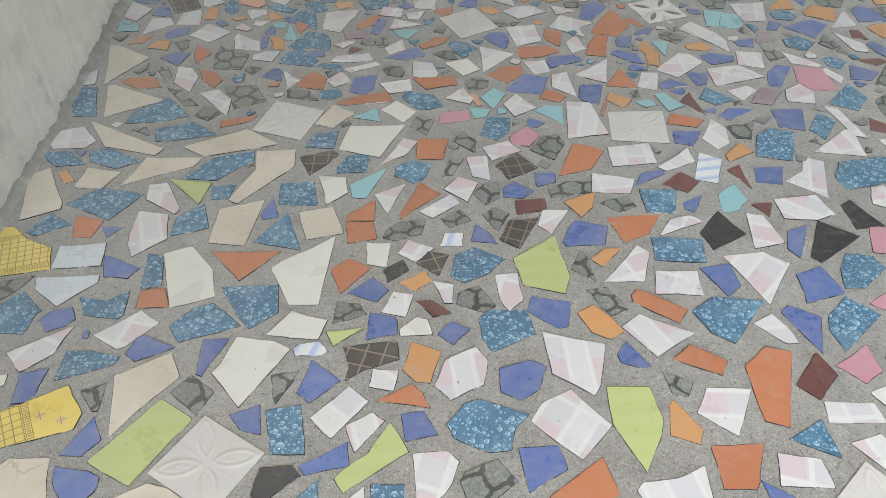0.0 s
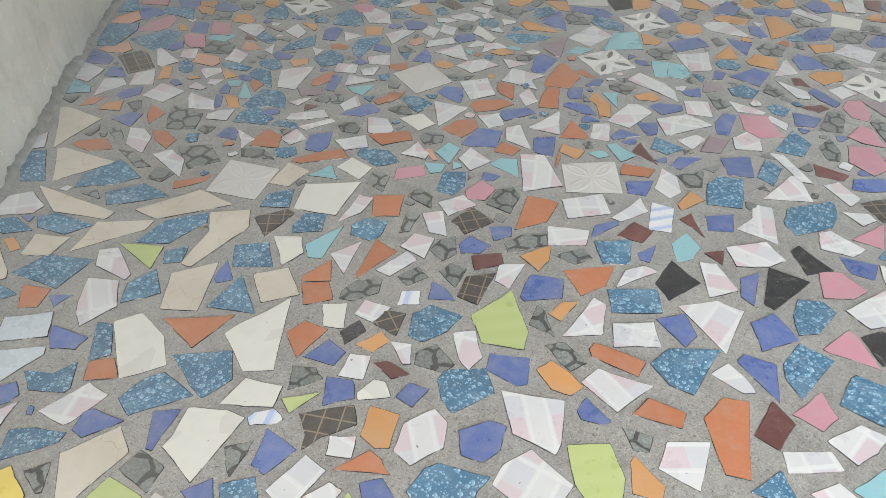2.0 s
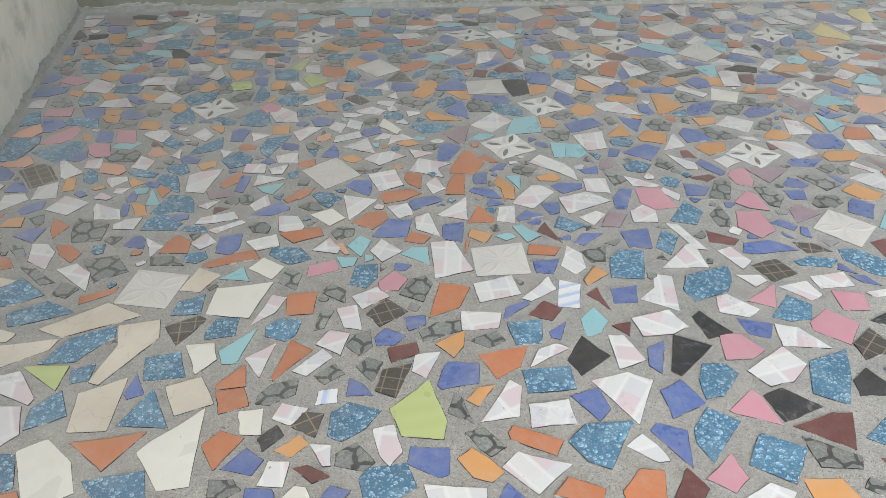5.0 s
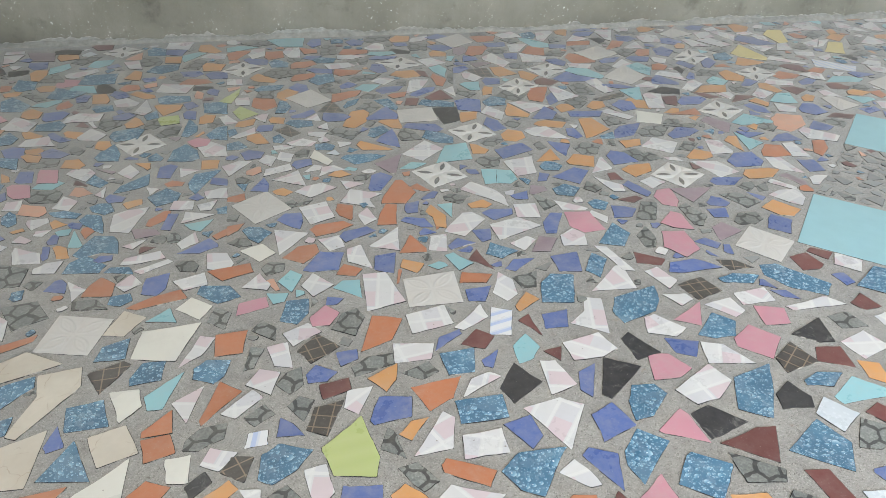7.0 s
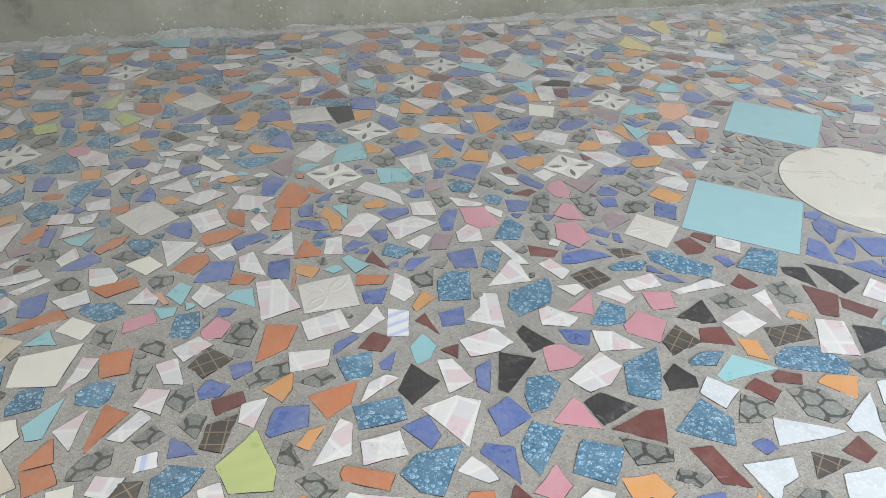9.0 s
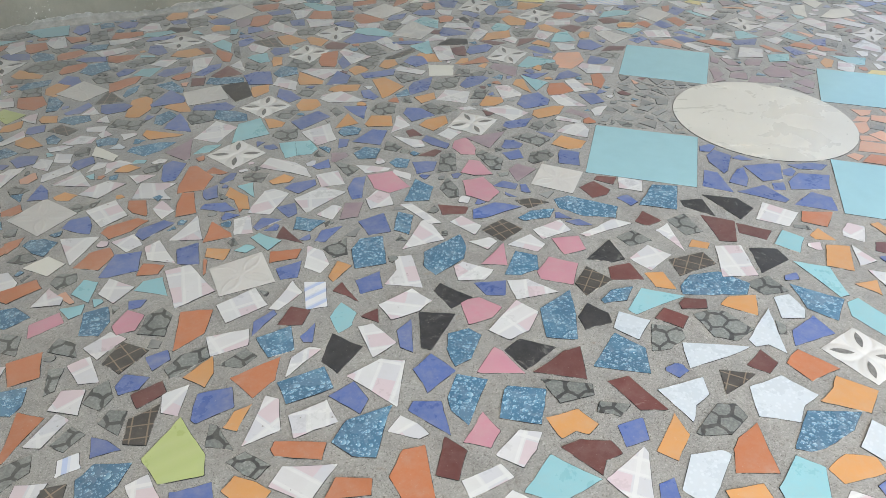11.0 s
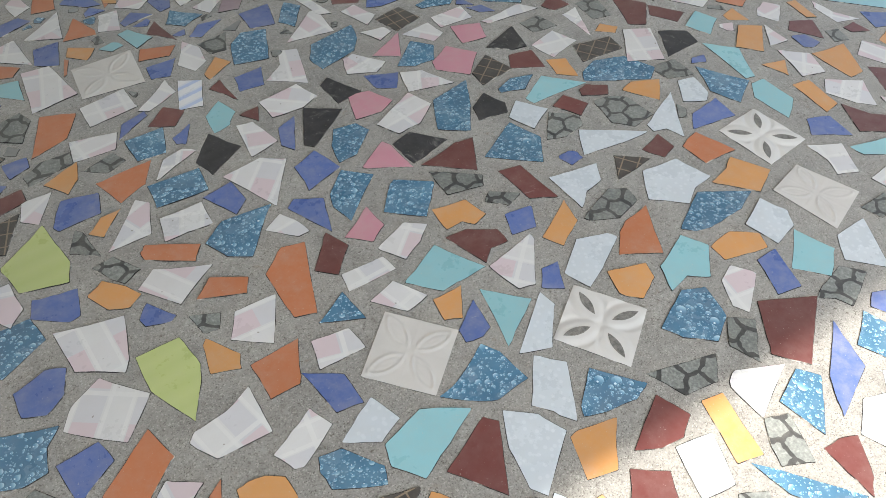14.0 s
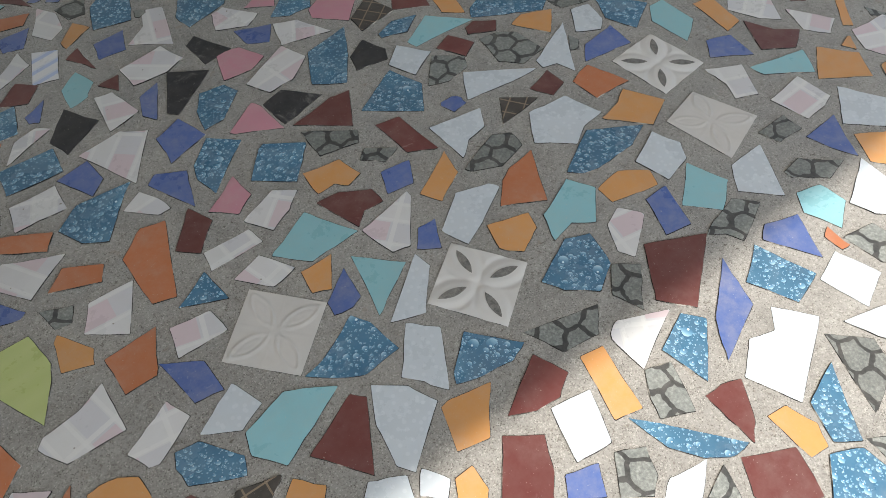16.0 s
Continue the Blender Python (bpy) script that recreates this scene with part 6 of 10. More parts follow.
shard("S", 282.3, 388.7, -6.2, -7.5, 10.9, -3.5, 5.3, 9.6, -9.8, 1.3)
shard("F", -28, 435, -1, -9.4, 10, 0.1, 1, 9, -10.2, 0.2)
shard("B", 225.2, 148, -1.1, -9.7, 5.7, 3.1, 2.8, 7.1, -7.3, -0.5)
shard("B", 233.5, 130.5, 0.4, -6.7, 3.4, -6.3, 4.3, 5.3, -8.1, 7.6)
shard("B", 235.6, 144.1, -4.2, -5.8, 1.4, -2.4, 6.8, 3.9, 3.3, 4.3, -7.2, -0.1)
shard("B", 241.6, 132.1, -3.9, -0.6, 0, -3.2, 4.1, 0.8, -0.2, 2.9)
shard("B", 247.3, 141.7, -7.7, -4.3, -0.1, -7.5, 9.5, 0.5, 2.5, 4.4, -4.3, 7)
shard("B", 238.2, 156.3, -3.7, 1.9, -6.1, -7.4, -2.9, -6.8, 7.7, -0, 5.7, 7, -0.8, 5.5)
shard("B", 242.8, 165.8, -4.5, -0.2, -1.8, -3, 4.2, -0.9, 3.7, 1.4, -1.4, 2.7)
shard("B", 247.5, 152.9, -1.2, -1.5, 3.1, -3.4, 1.4, 2.4, -3.2, 2.5)
shard("H", 63.2, 206.8, -1.3, -1.8, 1.3, -2.1, 1.4, 2.6, -1.3, 1.2)
shard("W", 97.7, 205.8, -2.1, -5, 4.7, 0.5, 2.6, 3.5, -5.2, 0.9)
shard("V", 103.7, 202.5, -0.1, -4.7, 6.1, 2.3, 0.3, 5.4, -6.3, -2.9)
shard("W", 115.2, 203.3, -5.8, -3.7, 2.4, -5.6, 5, 0.8, 2.3, 5.7, -3.9, 2.9)
shard("D", 130, 199.9, -0.7, -6.5, 5.7, 0.1, 3.4, 8.4, -8.3, -2.2)
shard("H", 139.8, 195.4, -3.9, -4.6, -0.4, -5.7, 3.2, -0.2, 3.9, 7.7, -2.8, 2.9)
shard("P", 156, 202.4, -3.5, -3.8, 2.9, -7.2, 4.9, 3.6, 2, 6.7, -6.4, 0.5)
shard("H", 164.6, 204, -3.8, -5.4, -1.1, -7.5, 4.5, -2.1, 2.4, 8.3, -2, 6.6)
shard("V", 169, 192.2, -5.7, -5.6, 6.1, -2.4, 2.7, 4.9, -3, 3.1)
shard("B", 179.4, 209.7, -4.3, -1.6, 1, -4, 4.4, -2, 3.2, 2.3, 0.4, 4.7, -4.7, 0.7)
shard("H", 182.2, 195.9, -5.6, -2.7, 0.5, -3.8, 5.7, -1.8, 6.2, 3.2, -0.8, 4.5, -5.9, 0.3)
shard("H", 189.3, 208.7, -1.9, -6.4, 5.9, -4.1, 1.8, 5, -5.9, 5.4)
shard("B", 191.3, 190.5, -6.2, -1.9, -0.6, -7.7, 6.5, -0, 1.6, 5.9, -1.4, 3.8)
shard("Y", 199.3, 197.8, -3.5, -3.4, 1, -5.5, 7.2, -2.2, 1.9, 7.2, -6.6, 3.6)
shard("W", 209.4, 204.8, -3.5, -3.8, -0.3, -7.1, 5.2, -2.5, 7.2, 3.9, -0.8, 5.8, -7.6, 3.7)
shard("v", 227.8, 206.3, -2.3, -2.8, 4, 0, 2.5, 3.2, -4.1, -0.5)
shard("v", 239.5, 209, -2.4, -3.2, 2.8, -1.9, 2, 2.3, -2.4, 2.7)
shard("v", 246.5, 192.3, -1.1, -0.2, -0.4, -2.8, 1.4, 0.4, 0, 2.5)
shard("v", 250.9, 190.1, 0.1, -2.7, 2.4, 2.6, -2.5, 0)
shard("v", 251.9, 198.2, -4.1, -2.3, 4, -0.6, 4.1, 1.6, -4.1, 1.1)
shard("v", 262.5, 209.1, -2.8, -0.2, 2.6, -3.5, 2.7, -1.1, -2.6, 4.7)
shard("H", 356.6, 198.2, -6.3, -2.5, 2.4, -3.4, 4.8, 2.6, -1, 3.2)
shard("Y", 365.5, 191, -6.2, -3.2, -2.9, -4.4, 6.4, 0.3, 4.9, 4.8, -2.2, 2.6)
shard("W", 369, 183, -6.3, 0.8, -4.8, -6.8, 7.9, -0.7, 3.3, 6.6)
shard("C", 379.7, 185.8, -5.3, -2.3, -0.4, -6.8, 9.3, -1.5, -3.8, 10.5)
shard("W", -51.9, 236.1, 2.7, -4.1, 5.2, 2.7, -0.1, 2.9, -3.8, 0.6, -3.9, -2.2)
shard("D", -40.1, 234.1, 3.6, -5.7, 5.9, -1.9, 3.5, 1.2, -0.7, 6, -5.3, 2.8, -7.2, -2.8)
shard("B", -35.4, 236, -1.3, -2, 2.8, -1.4, 3.1, 1.6, -1.3, 2.2, -3.1, -0.2)
shard("D", -30.7, 228.3, 4.3, -3.5, 3.2, 1, -2.6, 2.6, -4.8, -0)
shard("W", -23.6, 232.5, -0.5, -2.4, 7, -1.4, 5.7, 3.4, -5.3, 2.1, -7.1, -1.6)
shard("W", -20.4, 227.4, -4, -3.3, 6, 1, 4.5, 3, -6.3, -0.8)
shard("H", -10.5, 224.5, -2.5, -2.3, 2.2, -4.2, 3.5, -0.7, 2.1, 2.7, -1.5, 3.2, -3.6, 1.4)
shard("W", -9.3, 238.7, -2.4, -4.4, 3.5, -1.2, 2.8, 5.7, -3.9, 0)
shard("B", -5.4, 234, -1, -3.4, 5.2, -1.2, 5.4, 0.5, 2.9, 5, -4.5, 0.4, -8, -1.4)
shard("W", -0.5, 223.7, -4.5, -2.9, 1.5, -5.9, 4.1, -2.1, 2.7, 4.8, -3.7, 6.2)
shard("O", 1.3, 239.8, -1.6, -2.9, 2.1, -0.8, 2.6, 3.6, -3, 0.1)
shard("H", 6.9, 233.2, -0.8, -2.8, 3.6, -2.9, 2.4, 2, -0.8, 2.9, -4.3, 0.8)
shard("w", 12, 225.6, -0.8, -5.6, 5.2, -2.1, 1.8, 4.9, -6.1, 2.7)
shard("D", 12.3, 237.5, -2.6, -2.7, 0.1, -6.7, 5.6, -1.2, 2.8, 2.9, -1.5, 4.8, -4.1, 3)
shard("W", 22.1, 230.8, -4.3, -9, 7.6, 1.9, -3.4, 7.2)
shard("W", 36, 224.1, -2.2, -4.6, 3.4, -3.3, 3.3, 4.2, -4.5, 3.6)
shard("O", 36.8, 233.4, -5.5, -4, 1.5, -3.5, 8.5, -0.3, 5.9, 3.2, -3.9, 3.5, -6.8, 1)
shard("B", 44.2, 227.6, -4.3, -4.5, 7.8, -0.5, 5.3, 3.2, -3.4, 2.3, -5.4, -0.4)
shard("W", 51, 237.2, -2.2, -5.6, 3.3, -2.9, 1.8, 5.9, -2.8, 2.5)
shard("W", 54, 219.8, 1.9, -6.6, 5.7, 7.8, -7.4, -1.2)
shard("O", 58.6, 236.9, 1.1, -7.8, 5.2, 5.3, 1.5, 7.1, -2.3, 1.6, -5.7, -6.4)
shard("O", 61.6, 213.7, 2.6, -4.1, 3.3, -2, 0.5, 7.9, -6.4, -2)
shard("B", 66.9, 228.5, 0.3, -3.6, 4.6, -4.8, 3.5, 1.6, -3, 4.4, -5.5, 2.4)
shard("B", 67.8, 238.2, -2.5, -3.2, 1.5, -3.7, 4.5, 4.3, -1, 3.7, -2.8, -0.9)
shard("W", 69.6, 214, 1.1, -6, 4.6, 4.5, -1.2, 5, -4.6, -3.5)
shard("Y", 74.4, 229.7, -1.2, 0.3, -1.9, -5.8, 1, -8, 3.9, 0.1, 1, 9.1, -2.9, 4.3)
shard("B", 75.7, 211.2, -3.4, -2.6, 6.2, -1.1, 1.1, 3.7, -3.8, 0)
shard("C", 80.3, 234.4, -0.6, -6.8, 3.2, 3, -2.7, 3.7)
shard("W", 83.3, 223.6, -3.8, -8.7, 7.7, 0.1, 4.7, 6, 1.1, 6.4, -9.6, -3.6)
shard("B", 86.3, 214, -2.3, -4.1, 1.3, -3.3, 3.8, 3.3, -3, 4)
shard("Y", 92.6, 233.4, -4.1, -1.3, 1.4, -3, 4.7, -1, 2.6, 3.4, -4.4, 1.8)
shard("B", 96.8, 226.1, -3.4, -4.3, 4.8, -2.3, 6.1, 1.4, -1.8, 3.4, -6, 1.8)
shard("W", 97.8, 216, -7.7, -6.8, 10.3, -2.3, 4.5, 5.4, -7.2, 3.7)
shard("W", 98.6, 239.9, -0.7, -4.1, 3.8, -11.1, 5.2, -4.3, 3.6, 2.5, -2.8, 10.9, -9.1, 6.3)
shard("W", 107.4, 224.7, -5.3, -3.2, 2.9, -6.1, 5.4, 3.9, -3.1, 5.5)
shard("B", 109.6, 234.9, -2.8, -1.8, 1.9, -3.1, 4.4, 3.2, -3.7, 1.6)
shard("B", 112.3, 214.4, -5, -6, -1.6, -7, 6.9, 5, 2.8, 6.4, -2.8, 1.5)
shard("H", 116.2, 229, -2.5, -6.2, 3.9, -3.5, 0.4, 4.4, -1.9, 5.2)
shard("V", 117.7, 237.4, -3.1, -2.9, 3.8, -1.6, 4.2, 1.8, -0.8, 4.5, -4.2, -1.8)
shard("P", 123.2, 211.6, -5.8, -0.8, -2.6, -6.6, 5.6, -7, 6, 5.9, -3.3, 8.3)
shard("W", 124.7, 222.6, -4.8, -1.4, 3.6, -4, 5.4, -3.1, 0.4, 2.3, -4.7, 6.1)
shard("D", 128, 234.1, -4.9, -2.1, 0.9, -5.4, 6.5, 0.2, 2, 4.8, -4.3, 2.6)
shard("W", 130.8, 213.6, 0.5, -5.5, 3.2, -1.6, -0.5, 4.6, -3.2, 2.5)
shard("D", 134.8, 221.1, -3.2, -2.1, 0.3, -4.6, 4.7, 0.1, 1.1, 4.3, -3.2, 2.5)
shard("H", 138.9, 233, -0.7, -3.9, 3.4, -1.9, 1, 5.6, -3.7, 0.2)
shard("B", 141.5, 214.2, -6, -3.5, 0.6, -4.8, 5.7, 0.3, 2.1, 2.9, -2.6, 5)
shard("W", 147.7, 231.6, -2.1, -3.9, 2.1, -5.3, 3.9, 0, -3.8, 9.1)
shard("M", 149.4, 220.8, -1, -2.8, 4.2, -0.6, 2.7, 1.9, -5.9, 1.3)
shard("H", 150, 211.7, -0.6, -6.7, 6.7, 4.4, 1.6, 6.7, -7.9, -4.5)
shard("M", 152, 238.6, -3, -2.3, 2.4, -3.9, 2.1, 3.1, -1.3, 3.3)
shard("B", 154.9, 226.9, -2.1, -1.3, 0.8, -6.6, 4.2, -4, 0.6, 7.3, -3.5, 4.8)
shard("P", 162.4, 217.9, -4.5, -4, -0.1, -7.2, 3.4, -3.3, 5.7, 6, -0.2, 6.5, -4.4, 2.2)
shard("W", 164.1, 230.2, -2.9, -4.8, 5.4, -1.6, 2.2, 4.4, -4.7, 2.2)
shard("V", 174, 218.4, -3.8, -6.5, 10.2, 1.4, -6.5, 5.2)
shard("B", 192.4, 223.2, -5.2, -2.5, 1.8, -4.5, 9.8, 0.2, 2.2, 2.2, -2.6, 3.5, -5.9, 1)
shard("W", 196.7, 233.4, -3.9, -7.9, 7, -5.8, 4, 5.2, -7.2, 8.4)
shard("H", 199.1, 217, -2.8, -4.6, 2.8, -1.3, 4, 2.5, 0.3, 2.8, -4.5, 0.8)
shard("H", 203.8, 214.2, -3.5, -2.6, 1.1, -2.8, 4.6, 3.8, -2.2, 1.5)
shard("Y", 210.8, 224.3, -7.5, -3.1, 2.9, -4.7, 10.1, 0.2, 6.3, 2.8, -4.2, 4, -7.6, 0.9)
shard("B", 213, 235.7, -8.4, -4.5, 2.9, -6.5, 6.9, -3, 7.6, 5.6, -0.5, 6.9, -8.3, 1.5)
shard("W", 213.3, 213.6, 2.1, -5.4, 4.2, -3.5, -1.4, 5.4, -4.8, 3.4)
shard("V", 220.6, 215.2, -0.9, -0.7, 0.3, -8.8, 3.8, -2.2, 1, 6.1, -4, 5.4)
shard("W", 224.4, 228, -4.4, -0.7, -3.1, -3.8, 4.7, -9.4, 4.8, 6, -1.9, 7.9)
shard("W", 229.7, 213.2, -4.6, -2.9, -2.3, -4.1, 7.1, 1.4, 2, 3.3, -2, 2.3)
shard("O", 229.9, 239, -7.3, -2.5, -2.9, -4.8, 5.6, -5.3, 7.7, 4.1, 1.5, 6.9, -4.8, 1.8)
shard("B", 236.6, 223.6, -5, -4.6, 2.4, -5.6, 4.8, 4, -2.3, 6.1)
shard("W", 240.3, 237.8, -5.7, -5.3, 2.3, -8, 4.4, 6.4, -1.1, 6.9)
shard("v", 247.4, 213.9, -0.6, -1, 3.6, -3, 0.6, 1.3, -3.5, 2.8)
shard("O", 253.1, 236.6, -6.5, -3.3, -5.6, -7.4, 2.9, -2, 7.5, 6, 1.4, 6.7)
shard("v", 257.2, 223.4, -2.5, -1.6, 2.2, -3.3, 2.3, 1.8, -2.1, 3.2)
shard("v", 264.8, 220.2, -3.2, -1.5, 1.4, -3.2, 3.3, 0.9, -1.4, 3.8)
shard("B", 365.3, 210, -4.9, -4.5, 2.8, -6.2, 3.4, 4.7, -1.1, 5.8)
shard("W", 429.4, 218.9, 0.1, -10, 5.8, -7.8, 3.4, 7, -9.3, 10.8)
shard("w", 439.2, 230.9, -8.8, -4.1, 6.3, -7.3, 14.9, 2.9, 2.8, 6.9, -15.2, 1.8)
shard("W", 453.7, 214.3, -5.3, -7.8, 8.1, -0.4, -2.9, 8.2)
shard("W", 457.2, 231.3, -3.5, -4.9, 1, -9.8, 7.6, 2.9, -5.2, 11.8)
shard("B", -89.1, 268.2, 4.6, -4.5, 1.3, 3.4, -2.2, 3.9, -3.5, -2.7)
shard("Y", -72.1, 266.1, 1.8, -4.4, 1.9, 3.9, -1.4, 5, -2.2, -4.6)
shard("Y", -62.1, 261.4, -1.3, -1.5, 2.4, -0.6, 1.5, 1.7, -2.7, 0.2)
shard("W", -60.2, 254.8, 1.2, -2.4, 3.2, -1, -1, 3.5, -3.3, -0.3)
shard("W", -58.9, 245, 5.3, -5.8, 4.9, 0.4, -3.1, 6.3, -3.9, 2.9, -3.1, -4)
shard("W", -56.8, 265.3, -1.2, -4.8, 4.1, -0.9, 3.6, 2.4, -3, 2.7, -3.5, 0.7)
shard("W", -54.9, 257.9, 0.6, -2.4, 3.5, 1.4, -1.8, 2, -2.5, -1.1)
shard("B", -52.8, 244.7, -0.4, -4.4, 1.2, -3.2, 1.3, 3.9, -1, 4.6, -1.3, -0.7)
shard("B", -50.9, 252.4, -1.3, -2.7, 1.5, -2.9, 2, 2.8, -0.4, 3.5, -2, -0.5)
shard("Y", -50.5, 262.8, -0.9, -3.5, 3.9, -1.6, -0.6, 3.3, -2.2, 1.7)
shard("Y", -48.2, 244.5, -1.1, -4.3, 3, -5, 1.8, 1.9, -1, 4.2, -2.6, 3.3)
shard("C", -48.2, 256.5, -1.4, -2.1, 2, -2.5, 3, 1.7, -1, 1.8, -2.6, 0.9)
shard("D", -48, 268.4, -3.7, -0.7, 3.6, -4.1, 5.5, -1.1, 0, 2.8, -5.6, 3)
shard("B", -44.7, 260, -1, -1.8, 1.7, -3.2, 2.8, 1, -1.2, 2.7, -2.4, 1.4)
shard("C", -43.8, 248.6, 1.1, -3.5, 2.2, -2.4, -0.8, 8.4, -2.5, -2.4)
shard("O", -40.8, 254.8, -0.3, -5, 2.8, -0.6, 0.7, 2.7, -1.2, 2.9, -2, 0.2)
shard("D", -38.9, 259.7, -3.3, 0.1, 0.6, -5.2, 3.3, -8, 3.5, -1.9, 2.5, 4.8, -2.2, 7, -4.7, 3.4)
shard("D", -37, 243.8, -5.6, -5.3, 1.4, -3.8, 6.2, -5.9, 6.3, 1.3, 4.9, 5.4, -1.2, 7.5, -4.1, 3.3, -7.7, -2.8)
shard("D", -36.3, 269.2, -3.1, -1.7, 1, -5, 4.4, -3.2, 3, 3.2, -1.2, 4.2, -4.2, 2.4)
shard("W", -28.5, 259.4, 1, -9.7, 8.3, 6.5, 0.1, 6.1, -4, 4.4, -5.2, -7.2)
shard("Y", -26.3, 269.7, -1.6, -3.6, 3.6, -1.5, 3.7, 2.7, -2.2, 1.8, -3.3, 0.6)
shard("W", -26, 242.1, -0.6, -3.2, 4.2, 1.9, 0.4, 1.4, -4, -0.2)
shard("V", -22.7, 248.8, -3, -3.6, 5.3, -2.9, 4.1, 0.7, -2.3, 3.1, -4.2, 2.7)
shard("H", -18.1, 242.7, 0.8, -3, 2.2, -0.9, 1.6, 2.4, -1.4, 2.1, -3.1, -0.6)
shard("O", -17.9, 256.5, -2.8, -4.8, 3.4, -1.1, 4.5, 4.4, 2.4, 5, -3.3, 0.2, -4.4, -3.6)
shard("B", -14.4, 253.4, -0.1, -6, 3.4, 4.7, -0.1, 5.8, -3.3, -4.5)
shard("H", -13.6, 242.4, -2, -3.1, 1.4, -3.1, 2.4, 0.4, 0.3, 3.9, -2.4, 1.9)
shard("W", -9.4, 263.3, 3.2, -4.1, 4.4, 2, -2.9, 4.2, -4.8, -2)
shard("W", -6.3, 254.4, 7.5, -0.6, -2.6, 4.3, -4.8, -3.6)
shard("C", -5.7, 247.8, -2.4, -1.6, 0.7, -3.9, 6, 3.2, -4.3, 2.3)
shard("W", -1.6, 260.2, -2.5, -2.5, 1.3, -3.1, 4.3, 3.6, -3.2, 2)
shard("W", 3.3, 269.2, -4.4, -3.4, 3, -5.1, 3.9, 2.7, 2.1, 3.4, -4.8, 2.2)
shard("D", 3.3, 255.7, -1.7, -1.9, 1.6, -2.9, 2.2, 2.9, -2, 1.9)
shard("O", 6, 242, -2.9, -3.9, 1.2, -1.3, 3.9, 3, -2.3, 2.4)
shard("H", 6.3, 249.9, -2.1, -1.8, 1.2, -2.8, 2.7, 1.2, -0.2, 2.5, -1.8, 0.9)
shard("O", 9, 262.6, -3.4, -1.1, -0.6, -2.7, 3.4, -1.6, 3.7, 3.4, -3.1, 1.9)
shard("B", 19.6, 269.4, 1.3, -5.2, 2.6, 1, 1.5, 6.7, -5.1, -2.5)
shard("Y", 25.7, 262.9, -2.7, -1, 0.7, -3.3, 4.2, -1.1, 1.1, 3.4, -3.3, 1.9)
shard("B", 25.9, 242.3, -1.3, -4.4, 1.3, -6.6, 3.5, -0.4, 3.7, 4.4, -1.8, 5.4, -5.5, 1.6)
shard("H", 27.7, 253.6, -0.9, -2.9, 2.4, -1.4, 0.9, 2.9, -2.4, 1.5)
shard("H", 31.2, 252.5, 1.4, -1.2, 4.3, 1.8, -1.1, 1.1, -4.6, -1.7)
shard("W", 34.1, 244.7, -4.1, -0.3, -3, -7.3, 6.3, -4.8, 5.7, 6.9, -4.7, 5.4)
shard("W", 37.2, 261.7, -2.5, -6, 8.7, -1.2, 4.3, 4, -2.9, 3.2, -7.4, 0)
shard("O", 44.5, 242.4, -2.5, -1.8, 0.8, -6.2, 1.8, -4.4, 3.9, 3.6, -1.2, 6.7, -3.1, 2.1)
shard("W", 51.4, 262.1, -2.7, -4, 5.5, -1.3, 0.7, 1.8, -3.4, 3.5)
shard("W", 53.3, 250, 2.2, -8.1, 2.1, -1.1, 7.7, 1.4, -3.1, 8.2, -9, -0.4)
shard("H", 56.6, 265.8, -3.2, -2.1, 1.6, -2.4, 4.6, 1.2, 0.4, 2.4, -3.3, 0.9)
shard("B", 61.4, 260.5, -4.4, -5.8, -0.6, -6.8, 7.1, 2.8, 3.4, 7.4, -0.7, 6, -4.5, -3.2)
shard("O", 66.5, 250.8, -8.1, -6.3, 0.5, -8.9, 6.8, -1.9, 4.5, 8.9, 2.1, 9.5, -5.9, -1.4)
shard("O", 75.5, 251.5, 0.4, -2.9, 3.3, -2.9, 0.2, 4, -3.9, 1.7)
shard("B", 77.2, 244.6, -3.5, -2.1, 1.2, -1.9, 4, 2, 2.3, 3.3, -4, -1.1)
shard("C", 78.7, 269.6, -0, -2.8, 6.2, 0.6, 0.2, 3.3, -6.3, -1.3)
shard("H", 85, 240.7, -3.7, -0.6, 0.9, -5, 6.3, -0.5, -0.1, 3.7, -3.2, 2.3)
shard("C", 104.7, 252.7, -4.3, -5.6, 0.2, -6.1, 5.1, 4.9, -1.2, 6.7)
shard("H", 108.9, 264.3, -2.8, -4.6, 2.8, -4.4, 6.5, 2.1, -1.4, 5.4, -5.4, 1.7)
shard("C", 110.8, 250.3, -6, -3.6, -0.6, -5.6, 3.6, -3, 4.1, 4.9, -1.3, 7.1)
shard("W", 120.5, 256.7, -5.5, -7.1, 3.5, -6.6, 7.7, 7.3, -5.8, 6.4)
shard("D", 131.7, 253.7, -4.3, -2.8, 1.4, -4.5, 5, -0.9, 3.1, 2.6, -0.6, 4.6, -4.7, 1.1)
shard("Y", 134.9, 261.5, 3.2, -4, 4.1, 6.7, -7.3, -2.8)
shard("B", 137.2, 244.6, -1.4, -7.8, 7.6, 1.5, 3.1, 5.6, -9.4, 0.5)
shard("B", 143.1, 267.8, -2.7, -1.6, -1.2, -8, 6.1, 2, -2.4, 7.6)
shard("Y", 145.3, 254.6, -5.8, -1.9, 2.9, -7, 7.8, 1.8, 0.6, 6.4, -5.8, 0.9)
shard("W", 152.6, 249.6, 2.5, -4.9, 3.5, 5.8, 1.9, 5.4, -8, -6.3)
shard("H", 153.8, 263.7, -4.9, -4, 1.8, -5.9, 6.6, 0.9, 1.7, 6.5, -5.5, 2.4)
